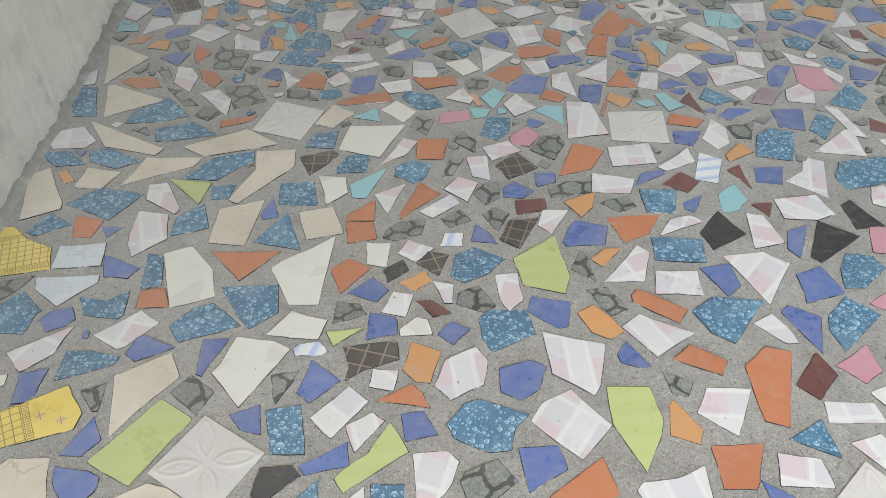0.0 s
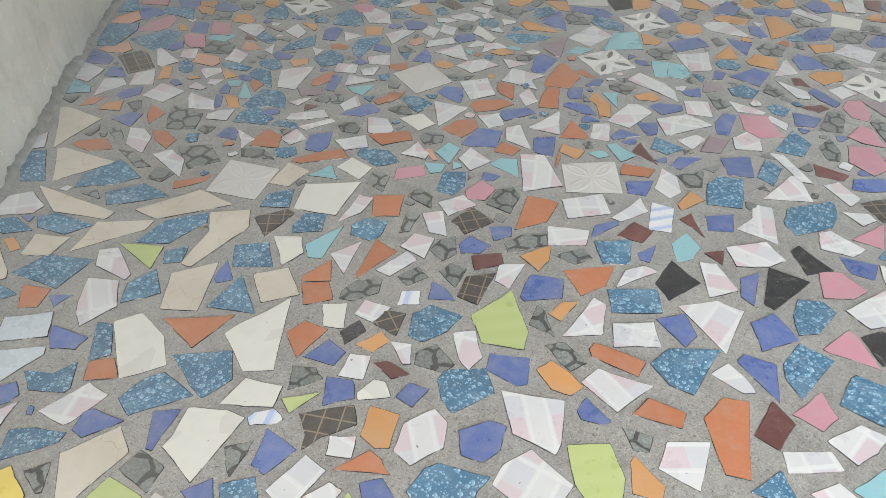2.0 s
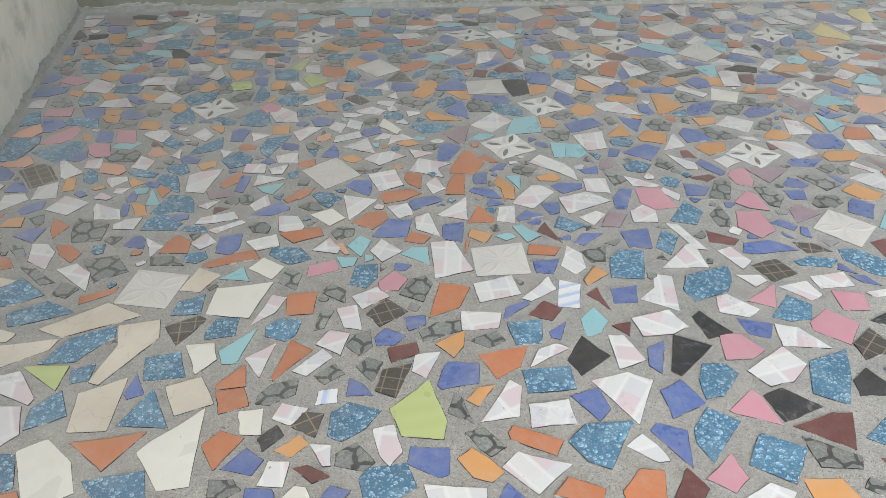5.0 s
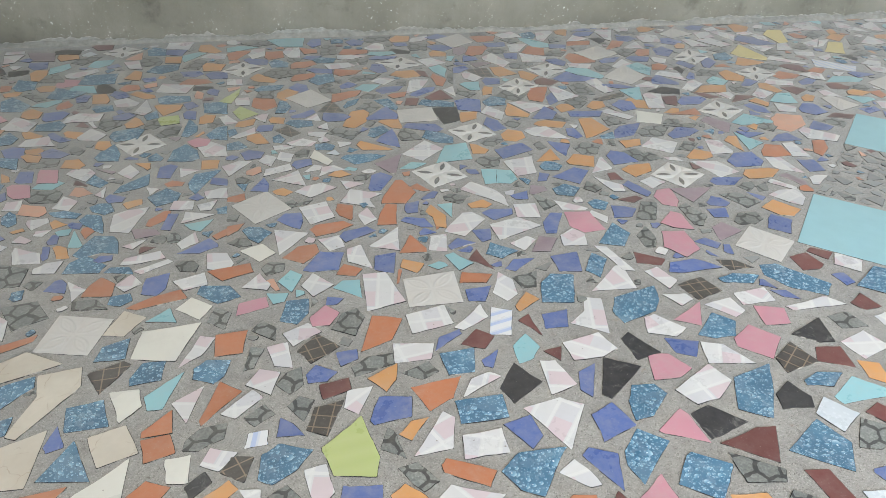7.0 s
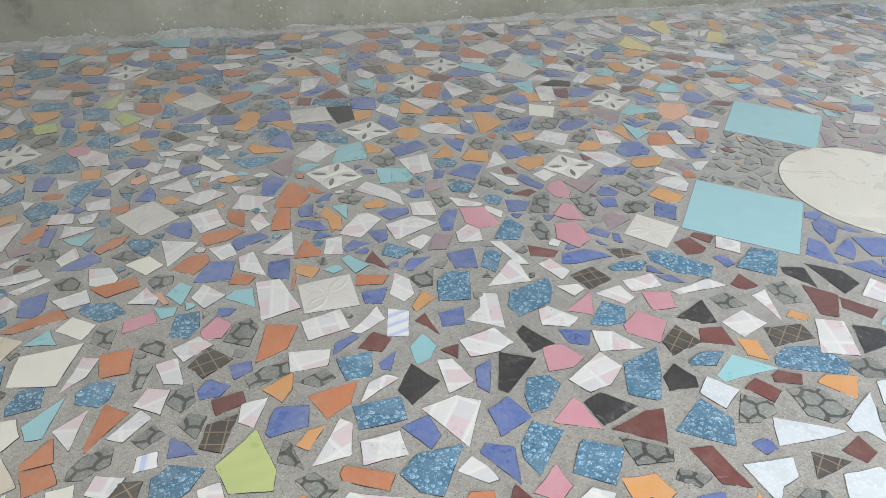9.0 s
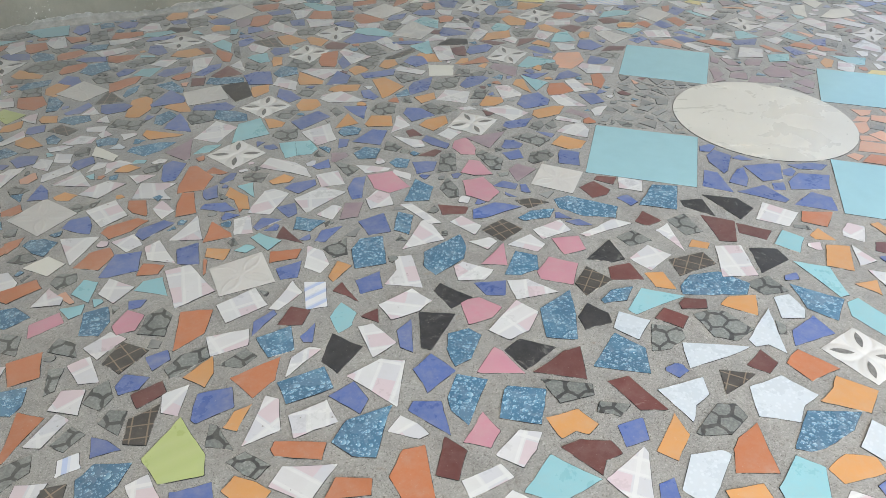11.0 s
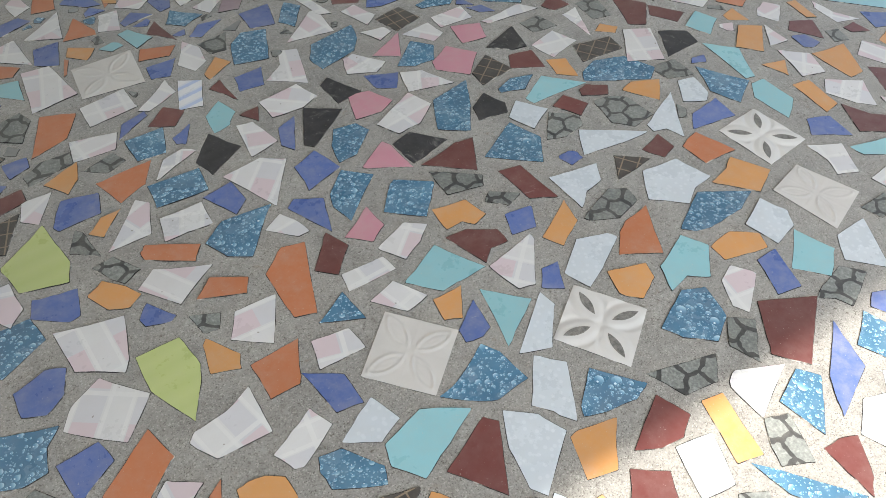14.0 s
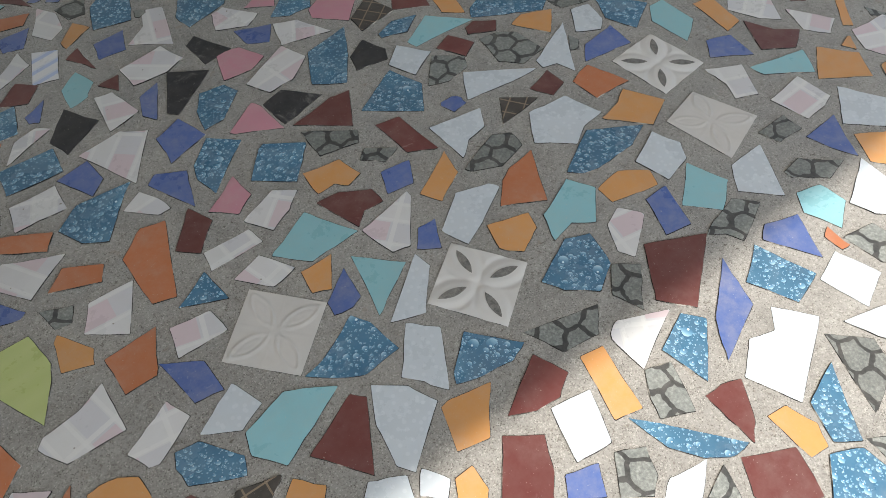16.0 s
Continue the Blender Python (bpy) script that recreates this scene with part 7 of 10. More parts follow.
shard("B", 162.7, 253, -5.6, -5.8, 5.9, -6.3, 4.6, 3, -0.3, 6.4, -4.5, 2.7)
shard("Y", 164.3, 241.3, -4.3, -5.9, 4.7, -3.3, 7.8, 3.1, -1.9, 4.1, -6.5, 1.9)
shard("H", 171, 252.1, -1.7, -4.7, 3.3, -6.2, 3, 5.9, -4.6, 5)
shard("Y", 175, 262.9, -5, -3.5, 3.1, -2.8, 6.1, 2.8, -4.3, 3.6)
shard("H", 175.9, 249.8, -3, -3.4, 3.7, -3.5, 2.6, 3.6, -3.4, 3.4)
shard("W", 183.8, 245.3, -2.5, -0.3, 3.5, -3.6, 2.4, 1, -3.3, 2.8)
shard("W", 186.6, 258.2, 0, -8.9, 8.7, 0, 0.6, 7.8, -9.4, 1.1)
shard("Y", 196.6, 244.6, -6.2, -1.4, -1, -3.9, 4.8, -2.8, 7, 1.4, 1.6, 6, -6.3, 0.5)
shard("H", 197.1, 253.7, -1.4, -4.8, 6.2, 1.3, 1.3, 4.8, -6.2, -1.4)
shard("B", 203.4, 266.6, -8, -4.9, 1.1, -4.3, 8.5, -0.7, 6.7, 5.5, -0.1, 5.1, -8.2, -0.5)
shard("W", 210, 248.6, -7.6, -4.4, 1.8, -6.1, 3.4, -4.6, 4, 6.4, -1.5, 9)
shard("Y", 219.2, 251.4, -2.4, -4.8, -1.5, -9.2, 5.2, 4.8, 1.8, 6.3, -3, 2.8)
shard("V", 223.9, 269.5, -3, -4.2, -0.3, -9.4, 7.2, -1.2, 1.1, 9, -4.7, 5.8)
shard("C", 226.2, 250.2, -5.5, -7.5, 5.7, -3.1, -0.2, 10.5)
shard("Y", 239.1, 262.8, -1.8, -3.9, 2.7, 0.2, 2.4, 2.7, -3.3, 0.9)
shard("C", 242.7, 268.1, -8.3, -2.7, 8.3, -4.5, 9.4, -2.5, 1.6, 8.3, -11.2, 1.1)
shard("B", 244.9, 248.7, -0, -3.3, 6.3, -3.7, 4.4, 4.3, -1.5, 3.9, -9.2, -1.3)
shard("H", 245.1, 260.5, -1, -4.9, 4.9, -0.9, 1.4, 4.8, -5.4, 0.9)
shard("Q", 257.7, 262.6, -10.2, -4.9, -6, -9.6, 6.8, -5.1, 12.2, 4.3, 2.2, 9.7, -4.9, 5.5)
shard("W", 261.4, 247.3, -7.3, -2.2, 3.6, -8.4, 9.8, -3.8, -0.5, 8.5, -5.6, 6.1)
shard("B", 269.8, 254, -0.3, -4.6, 6, -1.7, 1.7, 6.7, -7.3, -0.3)
shard("H", 280.6, 256, -1.6, -6.1, 4.9, -2, 3.5, 4.4, -6.8, 3.7)
shard("M", 289, 261.2, 1.5, -4.3, 7.4, -1, -0.3, 4.2, -8.5, 1)
shard("B", 330.2, 250.9, -4.7, -3.6, 4.3, -5.8, 3.6, 3.4, -3.3, 6)
shard("B", -95.9, 279.4, 3.2, -5.6, 4.5, -1.1, 1.3, 3.4, -4.1, 7.1, -5.1, -3.6)
shard("D", -93.8, 297.7, -5.5, -9, 1.2, -10, 7.3, 3.1, 7.1, 9.5, -4.3, 9.2, -5.9, -3.1)
shard("Q", -91.7, 285.9, -3, -2.8, 2.9, -4.1, 5.8, -1.5, 3.7, 4.6, -2.7, 3.7, -6.7, 0.1)
shard("G", -82.8, 276.2, -1.8, -10.2, 6.5, -6, 3, 4.7, -0, 7.5, -7.6, 3.7)
shard("D", -78.2, 292.4, -0.2, -9.6, 5.4, -7.1, 8.6, 4.7, 3.4, 8, -6.4, 3.1, -10.5, 1.1)
shard("W", -74.2, 276.9, -1.4, -5.5, 0.1, -6.7, 6.1, -3.3, -1.7, 7.9, -3.1, 7.6)
shard("B", -71, 286.3, -0.5, -4.1, 3.2, -1.3, 2.2, 4.8, -1.3, 2.8, -3.6, -2)
shard("D", -65.7, 270.1, -2, -2.7, 0.2, -5.4, 2.8, -3.4, 1.9, 3.2, -0.3, 6.1, -2.6, 2.4)
shard("W", -65.5, 279.8, 2.7, -4.3, 3.1, 3.5, -2.4, 3.6, -3.3, -2.8)
shard("P", -65.1, 290.4, -3, -2.2, -0.6, -5.8, 5, -6.2, 4.2, 3.6, -1.8, 6.2, -4.1, 4.4)
shard("Q", -58.2, 273.8, 1.9, -4.9, 4.3, -2.5, 3.6, 2.1, -4.3, 6.3, -5.6, -1)
shard("P", -56.2, 299.8, -3, -5.1, 4.4, -6.8, 4.2, 4.3, -2.5, 6.5, -3.1, 1.3)
shard("H", -55.9, 284, -4.1, -4.2, 4.7, -6.1, 6.4, 0.4, 3.4, 4.5, -4.2, 5.1, -6.5, 0.3)
shard("C", -54.8, 292.4, 1.5, -4.3, 5.8, 0.2, 2.5, 3.3, -3.7, 2.1, -5.9, -1.3)
shard("W", -48.3, 275.9, 1.3, -5.6, 4.2, 1.1, -1, 6.5, -4.4, -2)
shard("Q", -43.9, 283.6, -0.1, -3.9, 4.7, -2.5, 1.1, 3.4, -1.8, 4.3, -3.6, -1.6)
shard("W", -43.6, 298.5, 1.6, -7.5, 5, -1.2, 2.8, 3.5, -3.5, 4.3, -5.9, 0.9)
shard("D", -38.1, 289.8, 1.2, -5.2, 4.1, -1.9, -1.2, 6.5, -4.2, 0.5)
shard("W", -36.5, 280.3, 0.7, -4.1, 1.6, 4.7, -2.5, -0.7)
shard("B", -32.2, 274.9, -2.1, -2.7, 2.7, -3.3, 4.1, 0.1, -1.5, 4.2, -3.2, 1.5)
shard("W", -26.8, 294.6, 0.4, -6.1, 3.9, -1.1, 0.4, 6.7, -4.6, 0.5)
shard("D", -25.3, 283.5, 1.1, -3.2, 5.1, -1.1, 5.8, 8, -4.6, 1, -7.5, -4.7)
shard("W", -19.2, 277.6, -1, -3.9, 3, 0.6, -2, 3.2)
shard("D", -14.8, 271, -3.5, -5.9, 3.5, -4.3, 5.7, 1.4, 0.5, 7, -6.4, 1.8)
shard("B", -13.2, 292, -4.1, -5.1, 0.7, -6.8, 4.3, 3, 1.4, 5.4, -2.6, 3.7)
shard("O", -11.3, 280.6, -2.4, -1.9, 2.7, -2.6, 4, 0.3, -0.6, 3.1, -3.7, 1)
shard("W", -6.2, 288.9, -2.7, -4.3, 5.2, 0.2, -2.6, 4)
shard("D", -2.2, 281, -4.3, -5.5, -2.5, -10.9, 8.9, 6.3, 3.4, 5.9, -1.2, 5.5, -4.3, -1.3)
shard("Y", 2.8, 292.6, -3.9, -3.3, 2.6, -4.3, 4.1, 2.9, -2.9, 4.6)
shard("B", 4.7, 277.5, 2.6, -4.3, 3.2, 1.3, -2.1, 3.9, -3.7, -0.9)
shard("W", 12, 288.4, -3.5, -7.9, 7.1, 2.6, 1.8, 4.5, -5.4, 1.1)
shard("D", 12.8, 271.5, -0.1, -4.1, 2.2, 1.8, -2.2, 2.4)
shard("H", 13.2, 275.7, -2.6, -1.4, 1, -2.9, 3.9, -1.6, 0.3, 3.7, -2.6, 2)
shard("B", 19.3, 296.6, -3.1, -4.2, 3, -4.1, 5.4, 1, -0.7, 4.7, -4.3, 2.8)
shard("W", 24.8, 290.5, 0.2, -6.4, 3.9, 1.4, -0.1, 4.9, -4.1, 0)
shard("W", 26.6, 280.2, -2.5, -2.7, 6.2, -0.9, 6, 4.7, -4.1, 2.2, -5.7, -3.2)
shard("W", 30.3, 271.6, -2.4, -1.6, 4.9, -6.8, 4.4, 6.8, -6.8, 1.7)
shard("W", 31.8, 291.2, 1.2, -5.5, 4, 1.3, -1.2, 5.4, -3.9, -1.2)
shard("W", 32, 299.7, -3.5, -1.4, 0.1, -2.4, 5.5, -1, 1.7, 2.1, -3.6, 2.7)
shard("B", 36.7, 283.4, -2.6, -4.3, 4, -2.2, 4.6, 3.2, -2, 3.2, -3.9, 0.1)
shard("H", 38.8, 292.3, -2.8, -2.9, 1.2, -4.1, 3.6, 2, 1, 3.7, -2.9, 1)
shard("W", 41.3, 278.2, 1.6, -1.9, 3.5, 1.1, 0.2, 3.3, -5.5, -2.6)
shard("w", 45.3, 285.6, 1.3, -6.8, 4.1, -3.6, -0.9, 8.5, -4.6, 1.9)
shard("W", 46.2, 275, -1.1, -1.9, 6, -1.4, 2.7, 3.7, -2.4, 3.7, -5.2, -4.3)
shard("D", 48.9, 296.1, -4.3, -2.5, 2.2, -4.4, 4.5, 0, 1.3, 3.3, -3.5, 3.3)
shard("Y", 49.1, 271, -0.5, -3.2, 4.6, -2, 1.6, 2.8, -0.9, 2.8, -4.7, -0.2)
shard("W", 57.4, 296.1, -3.1, -2.9, 2.7, -1.1, 3.1, 0.9, -2.6, 3.1)
shard("D", 60.9, 281.8, -4.2, -4.8, 2.9, -4.1, 10.4, -0.4, 4.7, 2.8, -5.2, 4.5, -8.3, 2.1)
shard("Y", 67.5, 290.1, -4.7, -1.7, 5.9, -4.8, 7.8, -4.4, -3.3, 7.1, -5.9, 3.6)
shard("V", 70.1, 271.8, -1.7, -6.2, 0.3, -6.5, 7.3, 9.2, -5.8, 3.5)
shard("B", 76.2, 294.7, -1.3, -5.4, 2.4, -8.3, 3.9, -0.5, 4.3, 10.2, -3.2, 3.6, -5.9, 0.2)
shard("H", 85.6, 297.4, -4.8, -4.9, 4, -6.3, 4, -2, 2.8, 5.9, -1.1, 7.1, -5, 0.5)
shard("W", 86.8, 281, -3, -8.7, 9, -0.4, 3.7, 9.4, -9.6, -0.4)
shard("D", 97.4, 291.2, -3, -4.5, 3.7, -7.5, 5.9, -1.8, 3.5, 3.2, -3.2, 8.5, -7.3, 2)
shard("C", 98.8, 276, 5, -7.8, 7.8, 7.5, -2, 7.2, -10.7, -7)
shard("Y", 109.4, 275.9, -4.1, -3.4, 0.9, -4.8, 4, -1.8, 0.9, 4.3, -1.7, 6)
shard("H", 116.7, 280.7, -3.6, -1.9, 0.2, -4.1, 7.3, 1.3, 0.9, 4.2, -4.5, 0.4)
shard("B", 123, 271, -7.4, -6.3, 8.3, -2, 6.6, 5.7, -7.6, 2.6)
shard("B", 125.4, 297.4, -2.7, -7.3, 3.9, -5.8, 3.4, 3.5, -0.2, 8.1, -4.6, 1.2)
shard("Y", 128.6, 284.2, -5.8, -3.4, -1.1, -5.9, 4.9, -3.3, 5.9, 3, 0.6, 6.7, -4.6, 2.7)
shard("H", 133.6, 295.6, -0.6, -4.7, 4.2, -0.6, 1.5, 4.7, -4.9, 0.7)
shard("H", 135.6, 272.1, -2.2, -4.1, 2.5, -2.4, 1.8, 4.2, -2.1, 2.1)
shard("W", 142, 284.1, -4.7, -3, 9.6, -10.4, 5.2, 4.8, -3.6, 5.6, -6.7, 3.1)
shard("Y", 149, 291.2, -4.8, -1.6, 4.3, -6, 9.1, -0.9, 1, 3.7, -3.2, 3.7, -6.5, 1.2)
shard("B", 155.5, 278.9, -3.6, -1.3, -0.9, -5.7, 2.6, -4.1, 2.9, 5.1, -1, 5.8)
shard("H", 155.8, 294.2, -2.8, -2.8, 4.7, -2.6, 2.5, 5.4, -4.5, 0)
shard("Y", 166.1, 281.7, -7.8, -9.1, -3.2, -8.2, 7.4, -3.5, 5, 10.1, -1.2, 10.6)
shard("D", 168.4, 272, -3.7, -1.7, 2, -3.3, 4.6, 3.6, -3, 1.4)
shard("B", 170.9, 296.3, -8.3, -0.9, 5.2, -4.7, 10.1, 0.9, -7, 4.8)
shard("H", 178.5, 286.1, -4.1, -4.2, 5.5, -4.5, 1.3, 5, -2.7, 3.7)
shard("B", 179.1, 275.3, -8.5, -6.1, 1.3, -5.6, 11.2, 5.2, 0.2, 4.9, -4.4, 1.6)
shard("W", 185.3, 292, 2, -7.2, 6.3, -4.7, -1.3, 6.8, -7.2, 5.2)
shard("H", 190.4, 271.2, -7, -3.4, 2, -6, 11.1, 2.8, 1, 5.7, -7.3, 1.2)
shard("w", 197.8, 284.6, -8.5, -2.5, 1.1, -8.2, 8.8, 1.7, -1.3, 9)
shard("H", 205.7, 277.9, 1.1, -3.9, 4.5, 1.1, 0.1, 3.5, -5.6, -0.9)
shard("Y", 213.6, 288.4, 0.7, -3.4, 4, 1.2, 1.4, 3.3, -6.1, -1)
shard("M", 219.1, 299.2, -4.5, -3.1, -0.5, -6.8, 6.6, 4.5, -1.7, 5.5)
shard("B", 229.2, 296.4, -8.2, -3.6, 1.5, -5, 8.7, -0.3, 7.5, 3.2, -1.7, 5.8, -7.9, 0.2)
shard("W", 251.4, 297.8, -2, -5.6, 3, -1.5, 3.6, 3.4, -4.6, 3.4)
shard("B", 255.1, 280.1, -3.1, -4.3, 2.5, -7.2, 4.2, 0.1, 0.6, 6.3, -4.2, 5)
shard("M", 256.3, 292.2, 0.9, -1.7, 8.7, 0.2, -0.7, 4.4, -8.9, -3)
shard("Y", 261.4, 285.5, -0.2, -5.9, 3.9, -2.2, 1.3, 5.1, -4.9, 2.9)
shard("W", 269, 276.9, -6.1, -3.4, 1.3, -6.3, 6.3, -1.3, 0.5, 5.1, -2, 5.8)
shard("W", 269.4, 294.2, -3.6, -5.9, 6.8, -1.1, 3.2, 7.1, -6.5, -0.2)
shard("C", 276.1, 286.1, -3.6, -5.1, 3, -7, 8.5, 5.8, 1.7, 7.1, -9.4, -0.9)
shard("B", 279.8, 271.8, -6.8, -1.8, -2.7, -6.7, 6.1, -5.5, 6.7, 4.8, 2, 7.5, -5.6, 1.7)
shard("Y", 288.8, 283.4, -5.1, -3, -0.5, -4.3, 5.6, 1, 2.9, 4.5, -2.8, 1.8)
shard("M", 290.4, 294.6, -4.1, -6.1, 6.3, -1.8, 3, 3.5, -5.5, 4.4)
shard("W", 303.4, 285.8, -4.3, -1.8, 4, -6.3, 3.1, 4.7, -2.8, 3.4)
shard("H", 304.3, 294.8, 1.1, -3.3, 5.5, 0, -0, 3, -6.4, 0.2)
shard("M", 316.3, 292.3, -6.4, -1.9, 1.6, -5, 6.1, -2.5, 2.6, 4.5, -4.1, 4.8)
shard("Y", 318.8, 282.4, -6, -0.9, -0.1, -4.4, 7.9, -1.8, 1.7, 4.3, -3.7, 2.9)
shard("H", 326.9, 287.7, -1.6, -4.3, 5.1, -1.8, 3.2, 4.7, -6.8, 1.5)
shard("C", 328.5, 299.5, 3.9, -5.6, 9.7, -2.6, 4.4, 3.6, -4, 5.2, -13.8, -0.7)
shard("W", 385, 280, -5.5, -1.1, -1.1, -5.8, 6.1, 0.6, 0.6, 6.2)
shard("D", -93.3, 323.1, -3.1, -6, 5, -5, 2.8, 7.3, -1.8, 5.8, -2.9, -2.1)
shard("Q", -91.7, 311, 1.7, -4.8, 5.1, -1.1, 3.1, 7, -4, 2, -6.1, -3.3)
shard("B", -83.8, 315, -0.2, -6.2, 5.4, -0.6, 3.1, 4.5, -4.5, 7.5, -3.9, -5.2)
shard("P", -83.1, 327.2, 5.1, -4.9, 5.5, 2.8, -5, 4.5, -5.7, -2.5)
shard("P", -78.6, 305.2, -0.5, -6.4, 3.6, -2.9, 6, 4.3, 4, 8.3, -4.6, 1.8, -8.2, -5.4)
shard("D", -73.1, 315.3, -0.3, -2.7, 6.4, -7.4, 6.1, 4.4, -5.4, 5.8, -7.1, 0.1)
shard("Y", -69.9, 301.8, -1.2, -3, 1.9, -3.1, 1.2, 1.3, -2, 4.8)
shard("B", -69.4, 324.4, -2.7, -4.7, 4.5, -6.8, 4, 2.8, -0.7, 5.1, -5, 3.4)
shard("B", -63.7, 300.4, -1.4, -4, 3.2, -4.8, 3.1, 4.9, -1.9, 6, -3.2, -2)
shard("Y", -62.7, 317, -1.3, -3.3, 3.2, -4.7, 4, 0.6, -1.9, 4.2, -4, 3)
shard("Y", -61.7, 322.9, -3, -1.7, 2.4, -4.2, 3.5, 0.2, 1.8, 3, -4.5, 2.6)
shard("H", -59, 310.4, -3.9, -2.8, 6.5, -3.1, 7, 2.7, -2.8, 2.9, -7, 0.5)
shard("B", -54.2, 317.8, -4.3, -1.9, 2.1, -3.9, 5.7, -1.1, 1.7, 3.9, -5.4, 3.1)
shard("Y", -46.8, 307.1, 2.1, -5, 4.3, -2, 1.8, 4.2, -3.4, 4.7, -4.9, -2)
shard("H", -46.6, 318.8, -1.7, -2.4, 1.4, -4.3, 3.5, -0.1, -0.4, 4.9, -2.6, 1.7)
shard("Y", -36.2, 321.4, 0.2, -5.1, 3.2, -1.1, 2.5, 3.7, -2.4, 4.5, -3.7, -2)
shard("D", -34.7, 311.8, -3.5, -4.6, 4, -6.8, 4.8, -0.4, 2.8, 9.8, -3, 3.6, -5.1, -1.4)
shard("D", -27.6, 329.6, -4.4, -6.3, 4.4, -5.8, 7.5, 2.8, 4.6, 5.8, -5.2, 4.3, -6.8, -0.5)
shard("D", -17.1, 303.8, -2.7, -1.8, 1.9, -3.1, 3.2, -0.7, 0.6, 4.7, -3, 1.1)
shard("H", -10.8, 327.3, -3.9, -5, 3.2, -4, 5.9, 4.9, -0.1, 5.6, -5.4, -1.5)
shard("D", -5.5, 304.2, 1.7, -7.2, 5, -5.4, 4.8, 2.5, 0.5, 9.6, -4.6, 5.1, -7.5, -4.5)
shard("D", -2, 327.5, -1.8, -7.5, 2.7, -2.5, 3.2, 4, 0.3, 11.6, -4.3, -5.8)
shard("P", 0.7, 313.6, -2.4, -4.5, 2.6, -4, 4.7, 1.5, 0, 4.9, -5.1, 2.2)
shard("W", 5.1, 305.5, -3.9, -5.9, 5.1, -7.6, 5.4, 1.2, -0.9, 9, -5.9, 3.4)
shard("D", 8.4, 320.6, -3.4, -4.9, 3.3, -7.9, 4.9, 6.5, 0.3, 6.7, -5, -0.3)
shard("D", 14.2, 306, -4, -2.5, 0.7, -3.9, 4.7, -2, 1.8, 4.9, -3.3, 3.3)
shard("D", 14.4, 319.9, -1.9, -4.8, 2.2, -1.7, 1.6, 3.9, -1.9, 2.7)
shard("W", 18.2, 316.5, -2.9, -3.6, 5.7, -0.2, 6.1, 6.1, -3.3, 0.2, -5.4, -2.4)
shard("Y", 20.6, 327.2, -1.5, -3.4, 3.5, -2, 5.4, 4.3, -2.5, 3.1, -4.8, -1.8)
shard("Y", 23, 310.9, -0.6, -5.4, 4.8, -5.9, 2.6, 4.7, -2.6, 5.6, -4.1, 0.7)
shard("B", 27.8, 320.1, -2.2, -3, 3, -3, 4.8, 3.1, -1.7, 3.9, -3.7, -1.1)
shard("D", 31.9, 308, -2.6, -2.5, 0.5, -4.4, 2.9, -0.9, 1.3, 4.8, -2.1, 2.7)
shard("Y", 34.1, 327.3, -2.9, -2.1, 2.6, -4.8, 4.5, 1.5, -1, 4.3, -3.2, 1.4)
shard("G", 37.3, 314.5, 0.1, -5.6, 5, -2.7, 0.4, 5.9, -5.6, 2.5)
shard("W", 40.4, 301.9, -4.8, -1.3, 3.2, -4.3, 6.5, -0.5, 1.4, 4.5, -6.5, 1.6)
shard("D", 43.2, 321.2, -1.9, -4.2, 5.4, -4.1, 6, 1.5, -3, 5.1, -6.3, 1.5)
shard("W", 48.1, 308.4, 1.7, -3.9, 4.9, 0.5, -3, 3.5, -3.9, -0.1)
shard("W", 49.5, 302.3, -1.8, -2.6, 2.7, -2.2, 1.3, 3.4, -2.2, 1.3)
shard("W", 50.4, 325.1, 2.6, -4, 2.1, 4.8, -4.6, -0.7)
shard("W", 52.5, 315.3, 1.6, -4.4, 2.5, 3.6, -1.2, 1.3, -2.9, -0.4)
shard("B", 59.6, 323, -4.4, -3.6, 2.8, -4.5, 7, -1.1, 4.7, 3.1, -4, 6.7, -6.1, -0.9)
shard("H", 59.9, 306.9, 1.2, -7.8, 7.4, -1.1, 1.7, 1.7, -2.7, 6.2, -7.5, 1.1)
shard("Y", 68, 318.7, -6.8, -6.5, -2.8, -8.8, 3.6, -3.9, 7.6, 5.6, 5.8, 9.7, -0.2, 9, -7.5, -5.2)
shard("H", 72.7, 312.9, -0.6, -3.5, 3.4, 1, -0.3, 4.4, -2.5, -1.9)
shard("D", 73.4, 304.1, -2.7, -5.8, 5.7, -0.5, 4.2, 5.5, -1.9, 3.9, -5.1, -2.9)
shard("H", 76.1, 329.9, -4.1, -3.1, 0.2, -5.5, 6.3, -1.1, 2.6, 8.8, -5, 0.9)
shard("B", 80.6, 319.5, -7.9, -2.9, 4.8, -5.4, 7.1, -1.3, 4.4, 10, -8.2, -0.5)
shard("Y", 81.6, 310.8, -0.9, -5, 3.6, -7.4, 4.6, 3.7, -2.5, 5.7, -5.1, 3)
shard("B", 93.8, 302.8, -5.6, 0, 4.7, -6.2, 8.5, -4, 6.7, 2.1, -5.7, 5.7, -8.7, 2)
shard("D", 108.4, 326.4, -4.8, -2.6, 6.5, -6.3, 8.5, -1.2, 3.3, 2.8, -4.8, 6.3, -8.7, 1)
shard("K", 109.2, 312.6, -5.4, -9.5, 3.4, -7.4, 7, 7.4, -5, 9.5)
shard("Y", 116.9, 308.1, -4.5, -5.4, 3.4, -3, 7, 4.5, -1.3, 5.6, -4.7, -1.8)
shard("B", 122.5, 321.6, -7, -5.2, 2.4, -10.4, 7.5, 3.4, 1.8, 6.8, -4.9, 5.6)
